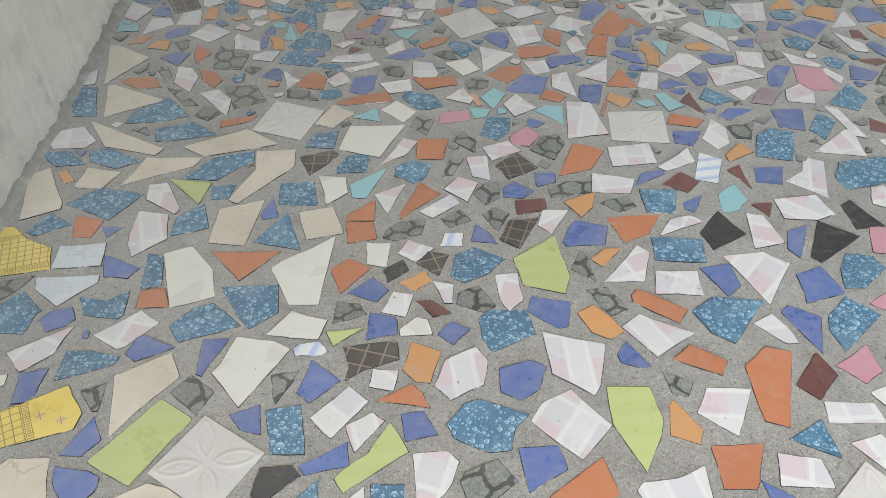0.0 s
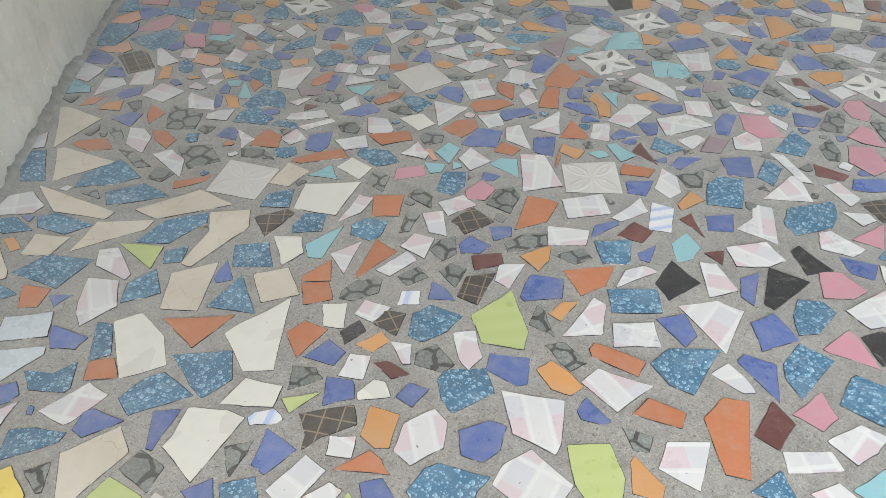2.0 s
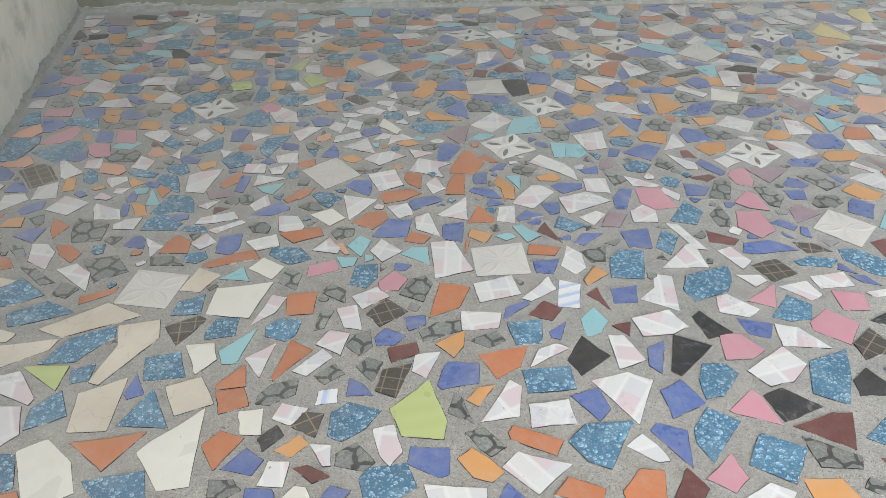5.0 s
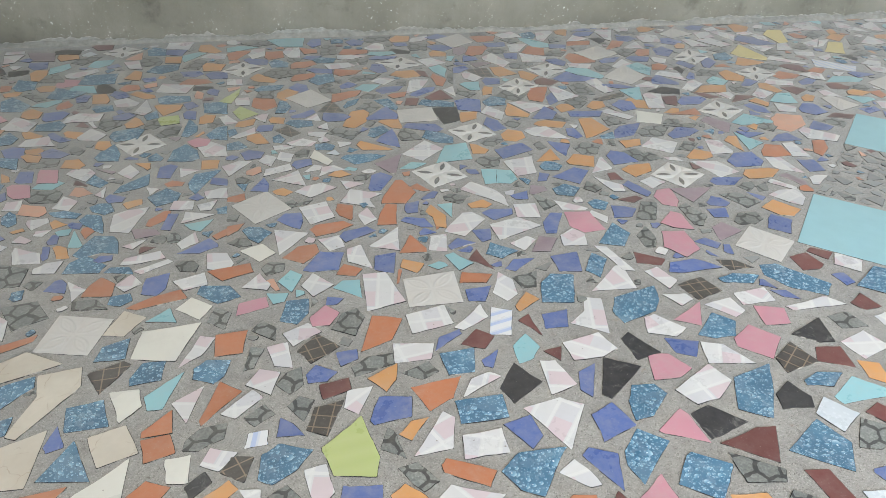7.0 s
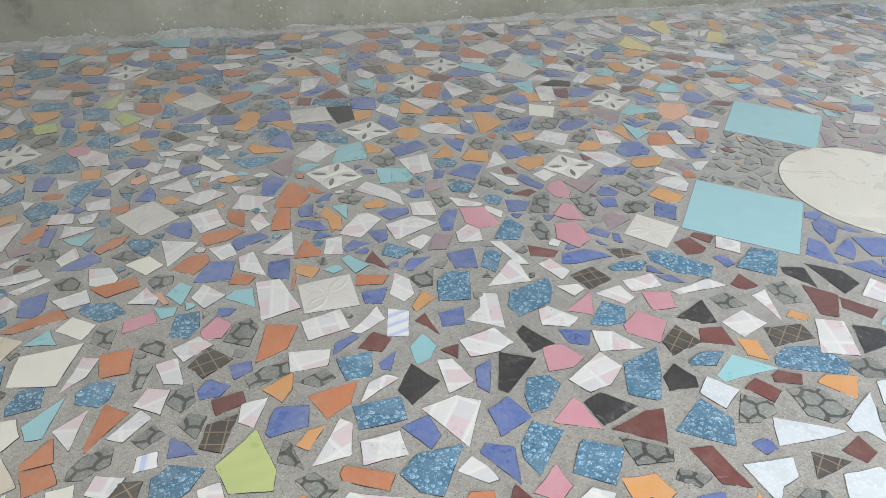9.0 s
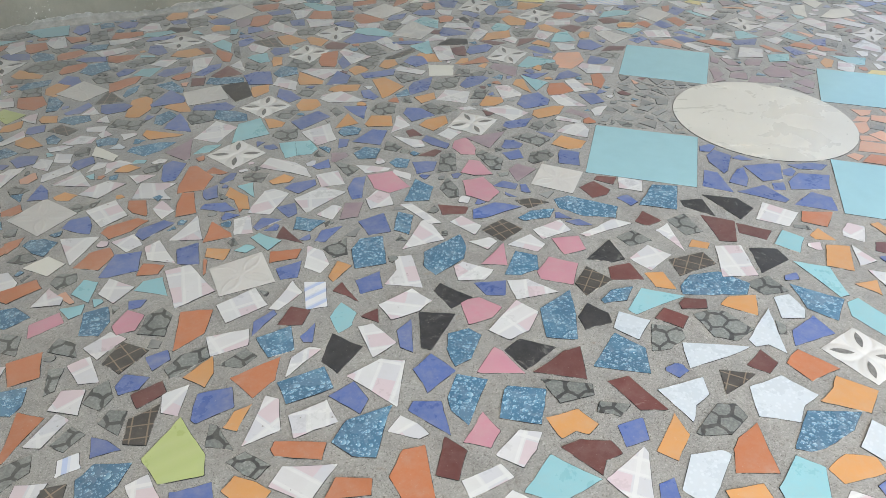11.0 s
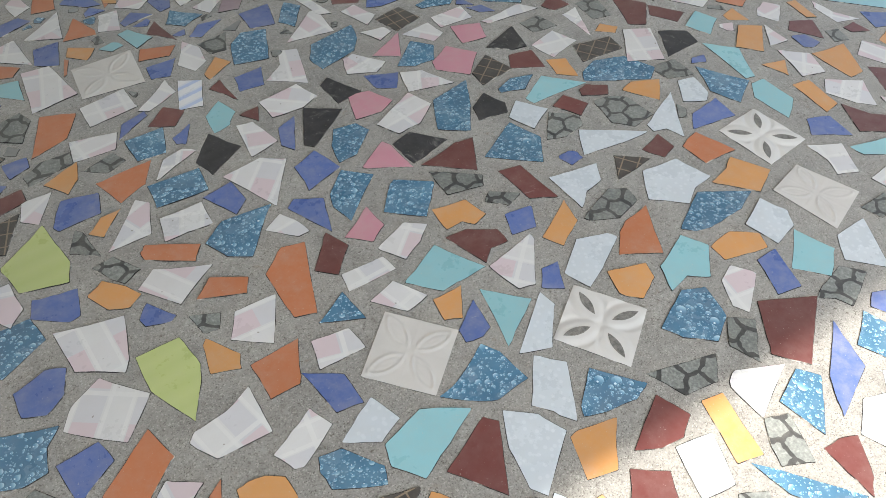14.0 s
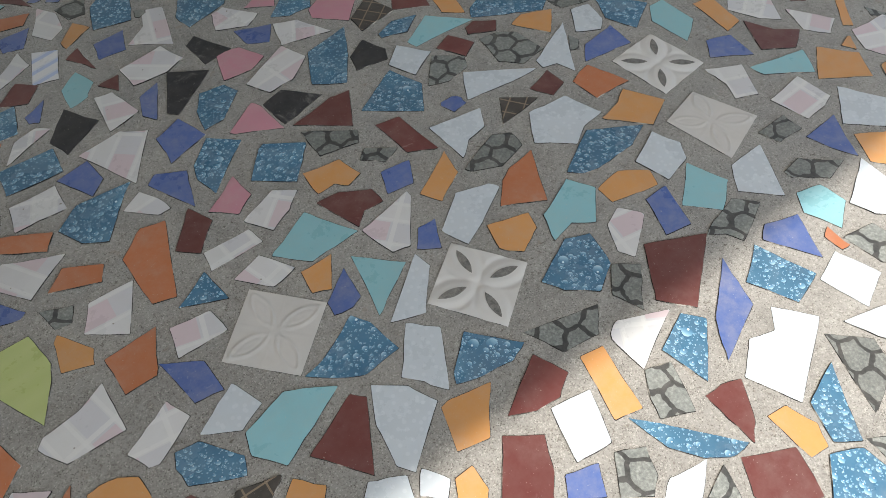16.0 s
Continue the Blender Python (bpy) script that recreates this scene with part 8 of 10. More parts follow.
shard("W", 130.2, 309.2, 0.3, -9.2, 5.2, -1.4, 0.1, 8.8, -5.8, 1.7)
shard("D", 135.9, 321.2, -5.5, -4.3, 3.5, -5.5, 6.6, 1.5, 1.4, 7, -6, 1.1)
shard("Y", 140.1, 306.6, -5.5, -2.2, 3.3, -7.1, 5.7, -4.2, 1, 10.9, -4.4, 2.4)
shard("W", 148.7, 312.4, -2.2, -8.8, 11.2, -3.3, -1.6, 6.2, -7.3, 5.7)
shard("B", 151.8, 300.2, -5.8, -2.9, 1.3, -5.6, 7.3, 1.2, 4.5, 9.4, -7.5, -1.9)
shard("O", 158.9, 322.9, -6.4, -4.8, -1.3, -8.9, 1.4, -5.7, 10.1, 8.5, 0.9, 9.5, -4.6, 1.3)
shard("B", 163.9, 317, -4.5, -7.1, 2.1, -3.7, 4.2, 7.9, -1.8, 2.7)
shard("Y", 165.3, 306.1, -4.6, -5.4, 4.2, -3.3, 4.3, 3.1, 0.3, 4.2, -4.3, 1.6)
shard("W", 171.3, 322.5, -5.8, -9.6, 7.6, -6.6, 1, 9.1, -2.8, 7.3)
shard("H", 173.6, 309.6, -2.9, -7.6, 5.2, -0.9, 3.4, 6.3, -6, 2.2)
shard("Y", 181.1, 304.2, -3.9, -5, 3.3, -3.2, 5.5, 3.4, 0.9, 5.2, -5.8, -0.6)
shard("H", 183.9, 324.2, -6.2, -7, 3.4, -8.2, 4.8, 2.6, 2.8, 7.5, -4.9, 5.2)
shard("G", 193.1, 311, -6.1, -3.6, 7.3, -0.6, 9.1, 4.4, -10.2, 0.1)
shard("B", 194.2, 300.3, -4.4, -6.4, 3.4, -5.6, 5.8, 2.9, 1.3, 6.7, -6, 2.2)
shard("W", 194.2, 326.1, -3.7, 2.8, -1.6, -10, 4.1, -9.3, 4.7, 9.3, -3.2, 7.1)
shard("Y", 201.3, 301.2, -4.3, -4, 3.1, -8.6, 5.7, 1.7, -0.4, 6.8, -4.1, 3.9)
shard("B", 202.9, 322.9, -6.3, 1.5, -0.5, -3, 9.5, -4.3, 3.4, 1.7, -5.9, 4.3)
shard("C", 206.5, 311.6, -3.5, -6.8, 0.2, -7.4, 8, 7.8, -4.8, 6.4)
shard("W", 211.4, 302.8, -7.9, -8.9, -0.2, -11, 8.1, 5.2, 1.6, 7.9, -1.6, 6.5)
shard("W", 219, 319.7, -6.4, -0.6, 3.3, -4.4, 6.3, -1.7, 3.2, 4.9, -6.2, 1.6)
shard("K", 224.2, 310.6, -4.6, -1.9, 4.2, -5.8, 8.2, 0.2, 1.5, 5.5, -9.2, 2.1)
shard("M", 224.6, 327.6, -0.3, -3.5, 3.7, 0.7, 0.3, 3.2, -3.7, -0.2)
shard("B", 231, 322.8, -8, -1.7, 5.1, -6.8, 6.8, -4.3, 1.6, 9.2, -5.4, 3.4)
shard("W", 238.6, 329, -2.9, -1.5, 4.4, -9.4, 6.7, 0.6, -0.9, 7.4, -7.6, 2.9)
shard("M", 240.6, 300.8, -0.9, -4.5, 6.2, -5.1, -0.3, 4.5, -5, 4.9)
shard("W", 242, 314.2, -5.4, -7.7, 7.1, -0.1, 5.8, 6.2, 0.9, 4.6, -8.3, -3.2)
shard("Y", 247.6, 306, -5.4, -2.6, 5.6, -5.6, 11.8, 3.4, -1.6, 5.9, -10.5, -1.2)
shard("B", 248.9, 324.6, -3.9, -3.6, -0.1, -3.7, 4.5, 2.7, 3.6, 6.1, -4.1, -1.2)
shard("C", 257.5, 315.1, -5.9, -2, 0.1, -6, 7.2, -1.1, 3.4, 7, -4.7, 2.1)
shard("H", 259.7, 327, -7, -2.4, 2.6, -5.6, 8.6, 0.7, 1.6, 5.8, -5.6, 1.3)
shard("H", 262, 303.4, -5.4, -2.6, -1.9, -6.3, 7, -1.6, 3.2, 6.7, -2.8, 4)
shard("Y", 270.6, 319.1, -6.5, -4, 0.6, -8.2, 6.3, -2.8, 3.4, 9, -4, 6.2)
shard("B", 273, 308.4, -2.4, -3.9, 6.3, 0.3, 2.8, 5.8, -6.7, -2)
shard("Y", 279, 300.7, -5, 1, -0.4, -7.4, 4.2, -5.9, 3.2, 6.2, -2.1, 6.1)
shard("W", 288.4, 305, -6.1, -0.7, 5.4, -6.2, 9.8, -0.9, -1.7, 6.2, -7.4, 1.7)
shard("O", 299.7, 311.9, -6.1, -3.2, 2.2, -4.6, 9.4, -1.2, 1.6, 7.3, -7.3, 1.7)
shard("H", 300.9, 325.7, -1.9, -5.2, 6, -2.5, 3.7, 4.8, -7.7, 2.9)
shard("B", 304.9, 301.9, -6.1, -3.1, 0.4, -3.4, 7.1, 0.9, 3.9, 4.8, -5, 1.1)
shard("M", 312.5, 321.3, -3, -3.5, 3.7, -8.6, 6.3, 2.2, -0.6, 5.8, -6.4, 4)
shard("W", 314.9, 307.7, -3.5, -3.7, 1.5, -7.3, 6.1, 1.4, 3.4, 5.4, -7.3, 4.4)
shard("O", 323.1, 314.4, -0.9, -4.6, 6.2, -0, 1.8, 4.5, -7.1, 0.2)
shard("W", 330.1, 307, -3.2, -0.2, -2.2, -3.7, 6.5, 1, -1, 2.9)
shard("b", 337.4, 319.2, -11.1, 0.3, 4.9, -13.2, 12.2, -5.8, -1.2, 7.9, -4.7, 10.6)
shard("B", 341.3, 303.3, -4.5, -4.3, 8.7, -2.8, 0.7, 3.9, -5, 3.2)
shard("H", 367.5, 329.4, -5.9, -2.5, 8.7, -3.3, 4.6, 5, -7.3, 0.9)
shard("W", -92.4, 337.7, 2.9, -4.7, 3.4, 3.9, -2.1, 4.6, -4.3, -3.9)
shard("B", -89.1, 349.3, -0.6, -4.7, 5.8, -2, 7.6, 4.6, -5.2, 6.1, -7.5, -3.9)
shard("H", -83.1, 336.9, -0.2, -5.2, 4.6, -3.7, 2.9, 3, -2.7, 7.4, -4.4, -1.6)
shard("P", -80.8, 360, 1.2, -5.9, 6.1, -2.9, 2.8, 3.5, -3.7, 5.5, -6.5, -0.2)
shard("Y", -78.5, 345.7, 2, -4.7, 3.9, 1.8, -2.4, 3.7, -3.5, -0.7)
shard("D", -73.1, 336.8, -2.7, -5.1, 2.2, -4.7, 4.3, 0.5, 0.2, 7.7, -4.3, 1.5)
shard("W", -70.8, 350.1, -5.4, -3.4, 4.7, -7.3, 8.1, 1.4, -1.6, 10.4, -6, -1.1)
shard("Y", -64.4, 339.2, -2.2, -2.9, 3.2, -4.4, 5, -1.8, -2.2, 5.5, -4, 3.9)
shard("W", -62.2, 330.8, -1.6, -3.1, 7.8, -5, 4.7, 5.6, -4.1, 4, -6.6, -1.3)
shard("D", -57.2, 346.1, 3.7, -5.9, 5.9, 0, 3.1, 5.2, -6, 3.4, -6.7, -2.9)
shard("B", -56.6, 356.9, -3.2, -5.1, 3.2, -4.3, 6.2, 1.7, 3.4, 4.8, -4.3, 4.7, -5.1, -1.9)
shard("B", -54.3, 334.2, -2.8, -0.4, 1.4, -5.6, 5.6, -4.5, 1.8, 0.3, -2, 6, -3.9, 4)
shard("Y", -48.9, 335.7, -2.4, -1.8, 1.7, -5, 6.2, -0.1, -1.9, 4.4, -3.4, 2.7)
shard("W", -45.9, 351.4, -3.1, -3.2, 7.6, -5.1, 9.6, 3, -1, 6.4, -5.5, 3.1, -7.8, -4.1)
shard("W", -41.7, 331.8, -4.4, -2.9, 2.8, -5.4, 6.6, -0.3, 0, 8.3, -5.2, 0)
shard("W", -40.8, 343.4, 0.3, -3.7, 1.9, -4.2, -0.2, 4.2, -2.1, 3.5)
shard("H", -34.3, 342.1, -1.3, -7.1, 5.2, -2.5, 3.5, 4.7, -3.1, 6.6, -4.6, -1.8)
shard("B", -28.6, 348.4, -4.2, -2.7, 0.9, -4.1, 5.4, 0.3, 2.6, 4.6, -4.6, 2)
shard("Y", -24.3, 340.2, -3.4, -4.3, 0.3, -4.7, 4.1, -2, 2.6, 4, 0.5, 6.8, -4.2, 0.3)
shard("W", -20, 354.2, -0.2, -6.8, 3.6, -2.2, 1.6, 11.9, -4.9, -2.8)
shard("D", -17.1, 346.4, -2.2, -4.6, 3, -2.7, 2.5, 5.7, -3.3, 1.5)
shard("H", -17, 336.2, -0.1, -4.7, 4.2, -1.1, 1.9, 5.1, -1.9, 4, -3.9, -3.2)
shard("L", -10.8, 339.9, -2.9, -5.4, 4.9, -4.9, 5.1, 4.2, -2.9, 4.1, -4.1, 2.1)
shard("Y", -9.8, 353.3, -2.6, -8.3, 5.1, -3.4, 6.8, 2.2, -3.3, 5, -6, 4.6)
shard("B", -1.3, 343.4, -2.5, -3.7, 2.1, -6.2, 3.3, 2.8, -0.5, 5, -2.7, 2.1)
shard("B", -0, 353.9, -1.8, -5, 3.7, -1.7, 1.1, 4, -3.1, 2.7)
shard("Y", 5.4, 336.9, -3.7, -5.2, 2.4, -4.8, 4.4, 2.7, -0.2, 5.1, -2.7, 2.4)
shard("H", 8.2, 330, -3.6, -2, -0.4, -4.1, 4.2, -1, 2.4, 6.3, -2.6, 1)
shard("D", 10.4, 348.2, -5.5, -4.6, 4.4, -8.6, 6, 5.7, -4.8, 7.4)
shard("W", 13.8, 333.5, -2.4, -5.1, 4.7, -4.7, 0.6, 5.7, -3.1, 4.3)
shard("L", 19.1, 359, -1.7, -8, 3.3, 2.1, 5.2, 10.2, -6.8, -4.2)
shard("L", 21.4, 339.1, -2, -7.7, 6.6, -2.7, -0.2, 7.9, -4.5, 2.4)
shard("W", 22.2, 352.5, -3.1, -4.2, 3.2, -5.9, 4.5, 3.9, -1.6, 4.3, -2.8, 2)
shard("W", 29, 332.2, 0.4, -6.7, 3.3, 3.3, 0.1, 3.3, -4, 0.2)
shard("O", 31.3, 346.1, -3.9, -3.4, 0.2, -7.1, 5.9, -3.7, 6, 5.9, -3.1, 8.9, -5.4, -0.6)
shard("H", 34.1, 357.7, 2.7, -6, 4.7, 4.1, -2.5, 4.7, -5, -2.6)
shard("D", 39.6, 340.8, -0.3, -7.3, 3.5, -1.1, 2.1, 6.8, -0.6, 7.6, -4.8, -6.1)
shard("Y", 43, 355.7, -1.4, -7.9, 7.2, 1.5, 2.1, 6.4, -3.2, 3, -4.8, -3.1)
shard("B", 46.6, 330.1, -5.4, -2.5, -0.1, -4, 6, 1, 5.5, 5.2, -5.8, 0)
shard("G", 59.8, 333.1, -1.3, -3.6, 5.2, -4.3, 2.7, 9.6, -6.7, -1.6)
shard("H", 63.8, 355.6, -4, -2.8, 4.4, -5.6, 5.5, -1.3, -1.3, 5.2, -4.5, 4.2)
shard("O", 69.6, 346.2, -3, -5.1, 4.8, -2, 9.5, 4.6, 2.5, 5.2, -5.5, 3.4, -8.1, -6.3)
shard("D", 69.6, 336.6, -3.5, -4.8, 2.2, -1.4, 5.9, 5.2, -0.5, 3.1, -3.9, -2.2)
shard("B", 73.5, 358.5, -3.6, -3.3, 0.5, -3.1, 5.5, 0.3, 1.5, 5.1, -3.7, 0.9)
shard("H", 80.9, 342.8, -4.3, -1.9, 3.4, -3.5, 6.4, -0.1, -0.5, 4.5, -5, 1)
shard("C", 82.2, 354.2, -0.5, -6.2, 7.9, 1.7, -0.6, 4.9, -6.7, -0.4)
shard("D", 86.5, 331, -2, -3, 1.5, -7.7, 3.7, -3.4, 1.9, 7.4, -5.4, 6.7)
shard("B", 91.5, 348.5, -4.5, -4.5, 4.3, -2.8, 8.8, 2.9, -1.9, 4.4, -6.7, 0.2)
shard("O", 93.6, 340.6, -2.8, -3.7, 3.1, -2.7, 6, 3.2, -1.9, 2.7, -4.6, 0.7)
shard("M", 97.8, 331.2, 0.9, -4.9, 4.9, 3, -1.1, 5.1, -4.7, -3.3)
shard("H", 100.3, 355.5, 1, -5, 3.3, 3, -1, 3.2, -3.3, -1)
shard("W", 105.8, 351.6, -3.2, 0.1, -7.6, -10.3, 1.5, -6.7, 9.2, 4.8, 1.2, 7, -1.1, 5.2)
shard("B", 107.2, 342.1, -5, -5.6, 5, -0.7, 7.7, 4.1, 0.4, 4.7, -8.2, -2.6)
shard("M", 111.7, 333.9, -4.1, -4.2, 6.5, -4.5, 4.5, 8.2, -6.8, 0.5)
shard("O", 118.9, 354.1, -2.9, -6.4, -0.3, -8.6, 4.9, 0.1, 0.5, 9.6, -2.1, 5)
shard("W", 120.2, 339.2, -0, -8.2, 3.6, 5.9, -3.5, 2.2)
shard("H", 126, 355, -2.6, -3.9, -1.6, -8.5, 4.4, 7.8, -0.1, 4.4)
shard("C", 132.1, 342.7, -2.4, -5.8, 2.6, -7.2, 6.1, 4.2, -1.3, 5.2, -4.8, 3.3)
shard("W", 136.4, 354.6, -3.9, -2.1, -0.3, -7.5, 6.1, -3.3, 1.1, 7.7, -2.8, 5)
shard("Y", 137.5, 334.7, -4.3, -5.1, 0.6, -5.1, 4.8, 3.4, 0.9, 5.9, -2.2, 1.2)
shard("G", 143.3, 358.6, -6.6, -3.2, 5.2, -7.9, 6.3, 5.7, -4.9, 5.6)
shard("B", 144.3, 346, -4.7, -4.6, 3.2, -4.5, 6.1, 2, -0.5, 5.4, -4.2, 1.9)
shard("Y", 154.3, 356.5, -4.8, -3.1, -3.4, -6.5, 7.7, -4.9, 3.6, 7.2, -3.3, 7.4)
shard("Y", 165.2, 348.7, -4.3, -2.6, -1, -7.9, 6.3, -2.4, 1.2, 6.7, -2.1, 6)
shard("M", 170.4, 337.9, -5.6, -1.6, 0.5, -5.6, 7.7, -1.7, 1.6, 6, -4.5, 3.1)
shard("B", 188.1, 337.9, -9.6, -2.1, 9.3, -6.6, 11.6, -4.8, 0.7, 10.9, -11.8, 2.9)
shard("C", 196.2, 344.1, -5.1, -1.8, 4.6, -10.5, 8.5, -7, 4.8, 5, -4.2, 9, -8.7, 5.4)
shard("W", 199.1, 353.9, -6.5, -0.1, 3.3, -5.9, 7.7, 0.3, -4.6, 5.9)
shard("H", 209.9, 347.5, -6, -2.9, -1.4, -5.7, 6.4, 0.2, 5, 5.5, -4, 3)
shard("B", 218.5, 357.6, -5.6, -3.3, 2, -3.6, 9.2, 3, -0.2, 3.7, -5.6, 0)
shard("W", 222.3, 350.1, -3.9, -4.9, 6.6, -0.5, 5, 7.6, -7.9, -2.2)
shard("C", 228.9, 342, -4.6, -2.8, -0.4, -11, 6.7, -1, 4, 9, -5.9, 5.7)
shard("B", 235.8, 355.5, -4.4, -2.9, 2.9, -5.8, 8.3, 0.6, -0.6, 5.4, -6.2, 2.7)
shard("O", 240.5, 341.4, -6.3, -3.3, 0.2, -5.1, 5.6, -0.1, 2.8, 4.6, -2.5, 3.7)
shard("W", 246.1, 351, -4, -2.8, 0.4, -6.5, 5.6, -0.1, 0.2, 5.7, -2.5, 3.6)
shard("K", 249, 335.1, -2.4, -6.1, 2.1, -1.6, 2.6, 4.8, -2.5, 2.9)
shard("B", 256.9, 340.8, -1.5, -6.4, 4.6, -3.4, 1.1, 6.8, -4.1, 3.2)
shard("B", 270.1, 339.2, -5.8, -4.1, -4.1, -7.1, 6.1, 0.1, 6.2, 8.7, -2.5, 2.5)
shard("D", 285.1, 346, -7.3, -2.7, -1.5, -6, 5.4, -2.6, 6.3, 6.1, -3, 4.9)
shard("H", 290.8, 356.2, -3.3, -3.9, 6.6, -2, 3.6, 3.4, -7.1, 2.6)
shard("Y", 293, 334, -5.7, -3.6, 4.1, -3.6, 9.8, -1.7, 0.4, 9.4, -8.6, -0.2)
shard("z", 302.3, 345.3, -7.7, -2.1, 3.4, -11.3, 7.5, -7.2, 6.1, 16.2, -9.1, 4.3)
shard("W", 317.6, 331, 5.6, -7.6, 9.1, -6.8, -4.2, 9.4, -10.6, 5.2)
shard("W", 317.8, 352.9, -5.1, -0.9, -3.5, -6, 7.7, -1.5, 6, 2.7, -5.1, 5.6)
shard("W", 332.2, 351.6, -8.7, -4.7, 1.9, -6.3, 6.8, 5.6, -0.1, 5.5)
shard("W", 336, 338.5, -6.3, -0.4, 3, -5.7, 7.4, 1.5, -4.2, 4.5)
shard("H", 341.9, 348.2, -3.6, -4, 2.7, -3.7, 6.6, 7.5, -5.8, 0.3)
shard("W", 343.9, 330, -4.6, -4.5, 2.9, -1.3, 6.3, 4, -4.7, 1.8)
shard("W", 353.2, 351.8, -5.2, -3.1, -1.1, -6, 11.2, 6.5, -4.8, 2.6)
shard("W", 360.8, 351.1, -8.3, -5.5, -3.4, -4.8, 9.5, 4.8, 2.2, 5.5)
shard("z", 362.4, 342.4, -2.9, -11, 11.3, 6.1, 4, 10, -12.3, -4.9)
shard("Y", 377.5, 358.2, -3.6, -7.2, 9.6, 1.6, 2, 5.6, -8.1, -0.1)
shard("H", 382.8, 349.3, -7.8, -5.9, 1.6, -4.4, 7.3, 6.2, -1.1, 4.3)
shard("W", 395.1, 345.1, -5.7, -5.4, 5.7, -4.3, 5.9, -0.4, 4.9, 10, -10.9, -0.1)
shard("Y", 407, 351.6, -5.7, -1.6, -0.4, -5, 8.1, 3.1, -2, 3.6)
shard("B", -90.5, 365.3, 0.3, -5.6, 4, 0.1, 2.1, 7.4, -1.9, 4.5, -4.4, -6.2)
shard("H", -87.5, 378, -0.3, -5.4, 3.1, -3.6, 4.5, 4.1, -2.5, 4.8, -5, -0.1)
shard("Y", -75.8, 388, -3.1, -3.4, 2, -3.3, 4.1, 1.8, 1.4, 3.1, -4.5, 1.6)
shard("D", -74.3, 374, -4.5, -6, 4, -8.2, 7.5, -2.1, -1.2, 10.1, -5.8, 6.4)
shard("H", -66.2, 380.9, 1.1, -5.2, 5.2, -4, -0.6, 5.2, -5.7, 4.1)
shard("Y", -66.2, 361.3, -0.6, -5, 3.4, -5, 4.8, 1.5, 0.1, 6.7, -3.4, 3.7, -4.1, -1.8)
shard("C", -60.2, 372.2, -0.1, -4.7, 6.1, 0.9, 5.4, 4.1, -4.3, 1.3, -7.1, -1.6)
shard("O", -53.4, 368.1, -2.6, -4.5, 2.5, -3.1, 4.1, 0.1, 1.6, 5.7, -2.1, 3, -3.5, -1.4)
shard("D", -53.3, 381.8, -2.5, -6.6, 3.5, -5.8, 9.5, 0.3, 2.1, 5, -4.3, 9.4, -8.3, -2.5)
shard("C", -46.3, 385.6, -1.5, -4.1, 6.5, -6.2, 4.9, 3.4, -3.7, 5.9, -6.2, 1.2)
shard("B", -45.7, 374.3, -2.6, -4.5, 1.7, -4.5, 3.7, 2.6, 0.5, 4.7, -3.3, 1.9)
shard("H", -45.4, 364.3, -1.7, -2.6, 2.9, -2, 3.3, 1.3, -2, 4.7, -2.7, -1.2)
shard("Y", -37.8, 371.6, 2.5, -6.1, 3.7, -2, 1.9, 6.2, -3.9, 6.5, -4.1, -4.8)
shard("D", -37.5, 360.6, -2.4, -4.4, 5.2, -4.2, 4.4, 3.3, -2.6, 4.1, -4.6, 1)
shard("K", -36.7, 384.2, -2.9, -5.8, 3.9, -5.6, 5.2, -1.9, 0.6, 7.2, -3.1, 7.1, -3.9, -0.7)
shard("B", -30.2, 374.8, -0.9, -5.1, 4.6, -4.1, 2.8, 2.9, -2.1, 5.6, -4.4, 1)
shard("W", -27.1, 364.2, -4.2, -4, 3.7, -5.1, 5.8, -1.5, 0.3, 6.2, -5.9, 4.2)
shard("O", -25.6, 382.3, -2.1, -4.4, 4.8, -3, 4, 3.4, -2, 4.3, -4.8, -0.4)
shard("Y", -19.4, 371.2, 0.1, -4.7, 5, -4.3, 4.7, -0.9, -3.3, 6.5, -6.5, 3.5)
shard("B", -18, 377, -0.2, -2.6, 3, -1.7, 0.9, 3, -3.4, 1.3)
shard("Q", -16.2, 382.9, -2.4, -3.1, 3.1, -1.9, 3, 3.6, -3.6, 1.4)
shard("D", -7.6, 362.9, -6, -2.7, -2.1, -5, 8.3, -4.2, 8.3, 2.2, -2.5, 5.8, -6.2, 3.7)
shard("W", -5.6, 376.4, 4.7, -7.9, 9.4, 2.4, -5.2, 8.3, -9, -2.8)
shard("H", -3.5, 388.7, -2.6, -1.9, 1.6, -4.5, 4.2, -2.4, 0.5, 8.9, -3.9, -0.1)
shard("O", 3.5, 381.8, -6.2, -2.6, 0.4, -3.5, 8.8, -2.5, 6.8, 3.2, -2.8, 5.8, -7.1, -0.4)
shard("Q", 4.3, 364.6, -1.8, -3.3, 1.3, -4.9, 2.8, 2.4, -0.2, 5.9, -2, -0.2)
shard("K", 6.8, 373, -1.9, -2.6, 4.9, -1.2, 5.1, 1.4, -3.3, 3.7, -4.6, -1.3)
shard("B", 10.9, 367, -2, -2.1, 1.8, -5.2, 3.5, 1.7, -0.4, 4.9, -2.8, 0.7)
shard("B", 14.7, 388.5, -3.3, -4.5, 4.9, -5.6, 5.8, 2.5, -2.4, 5.2, -5.1, 2.4)
shard("Q", 20.9, 369, -2.8, -3.4, 2.2, -0.9, 3.6, 2, -3.2, 2)
shard("W", 22.2, 377, -4.2, -3.1, 3.4, -5.1, 4, 3.2, -3.3, 5.1)
shard("W", 24.6, 361.5, 2, -1.8, -0.3, 2.8, -1.7, -0.9)
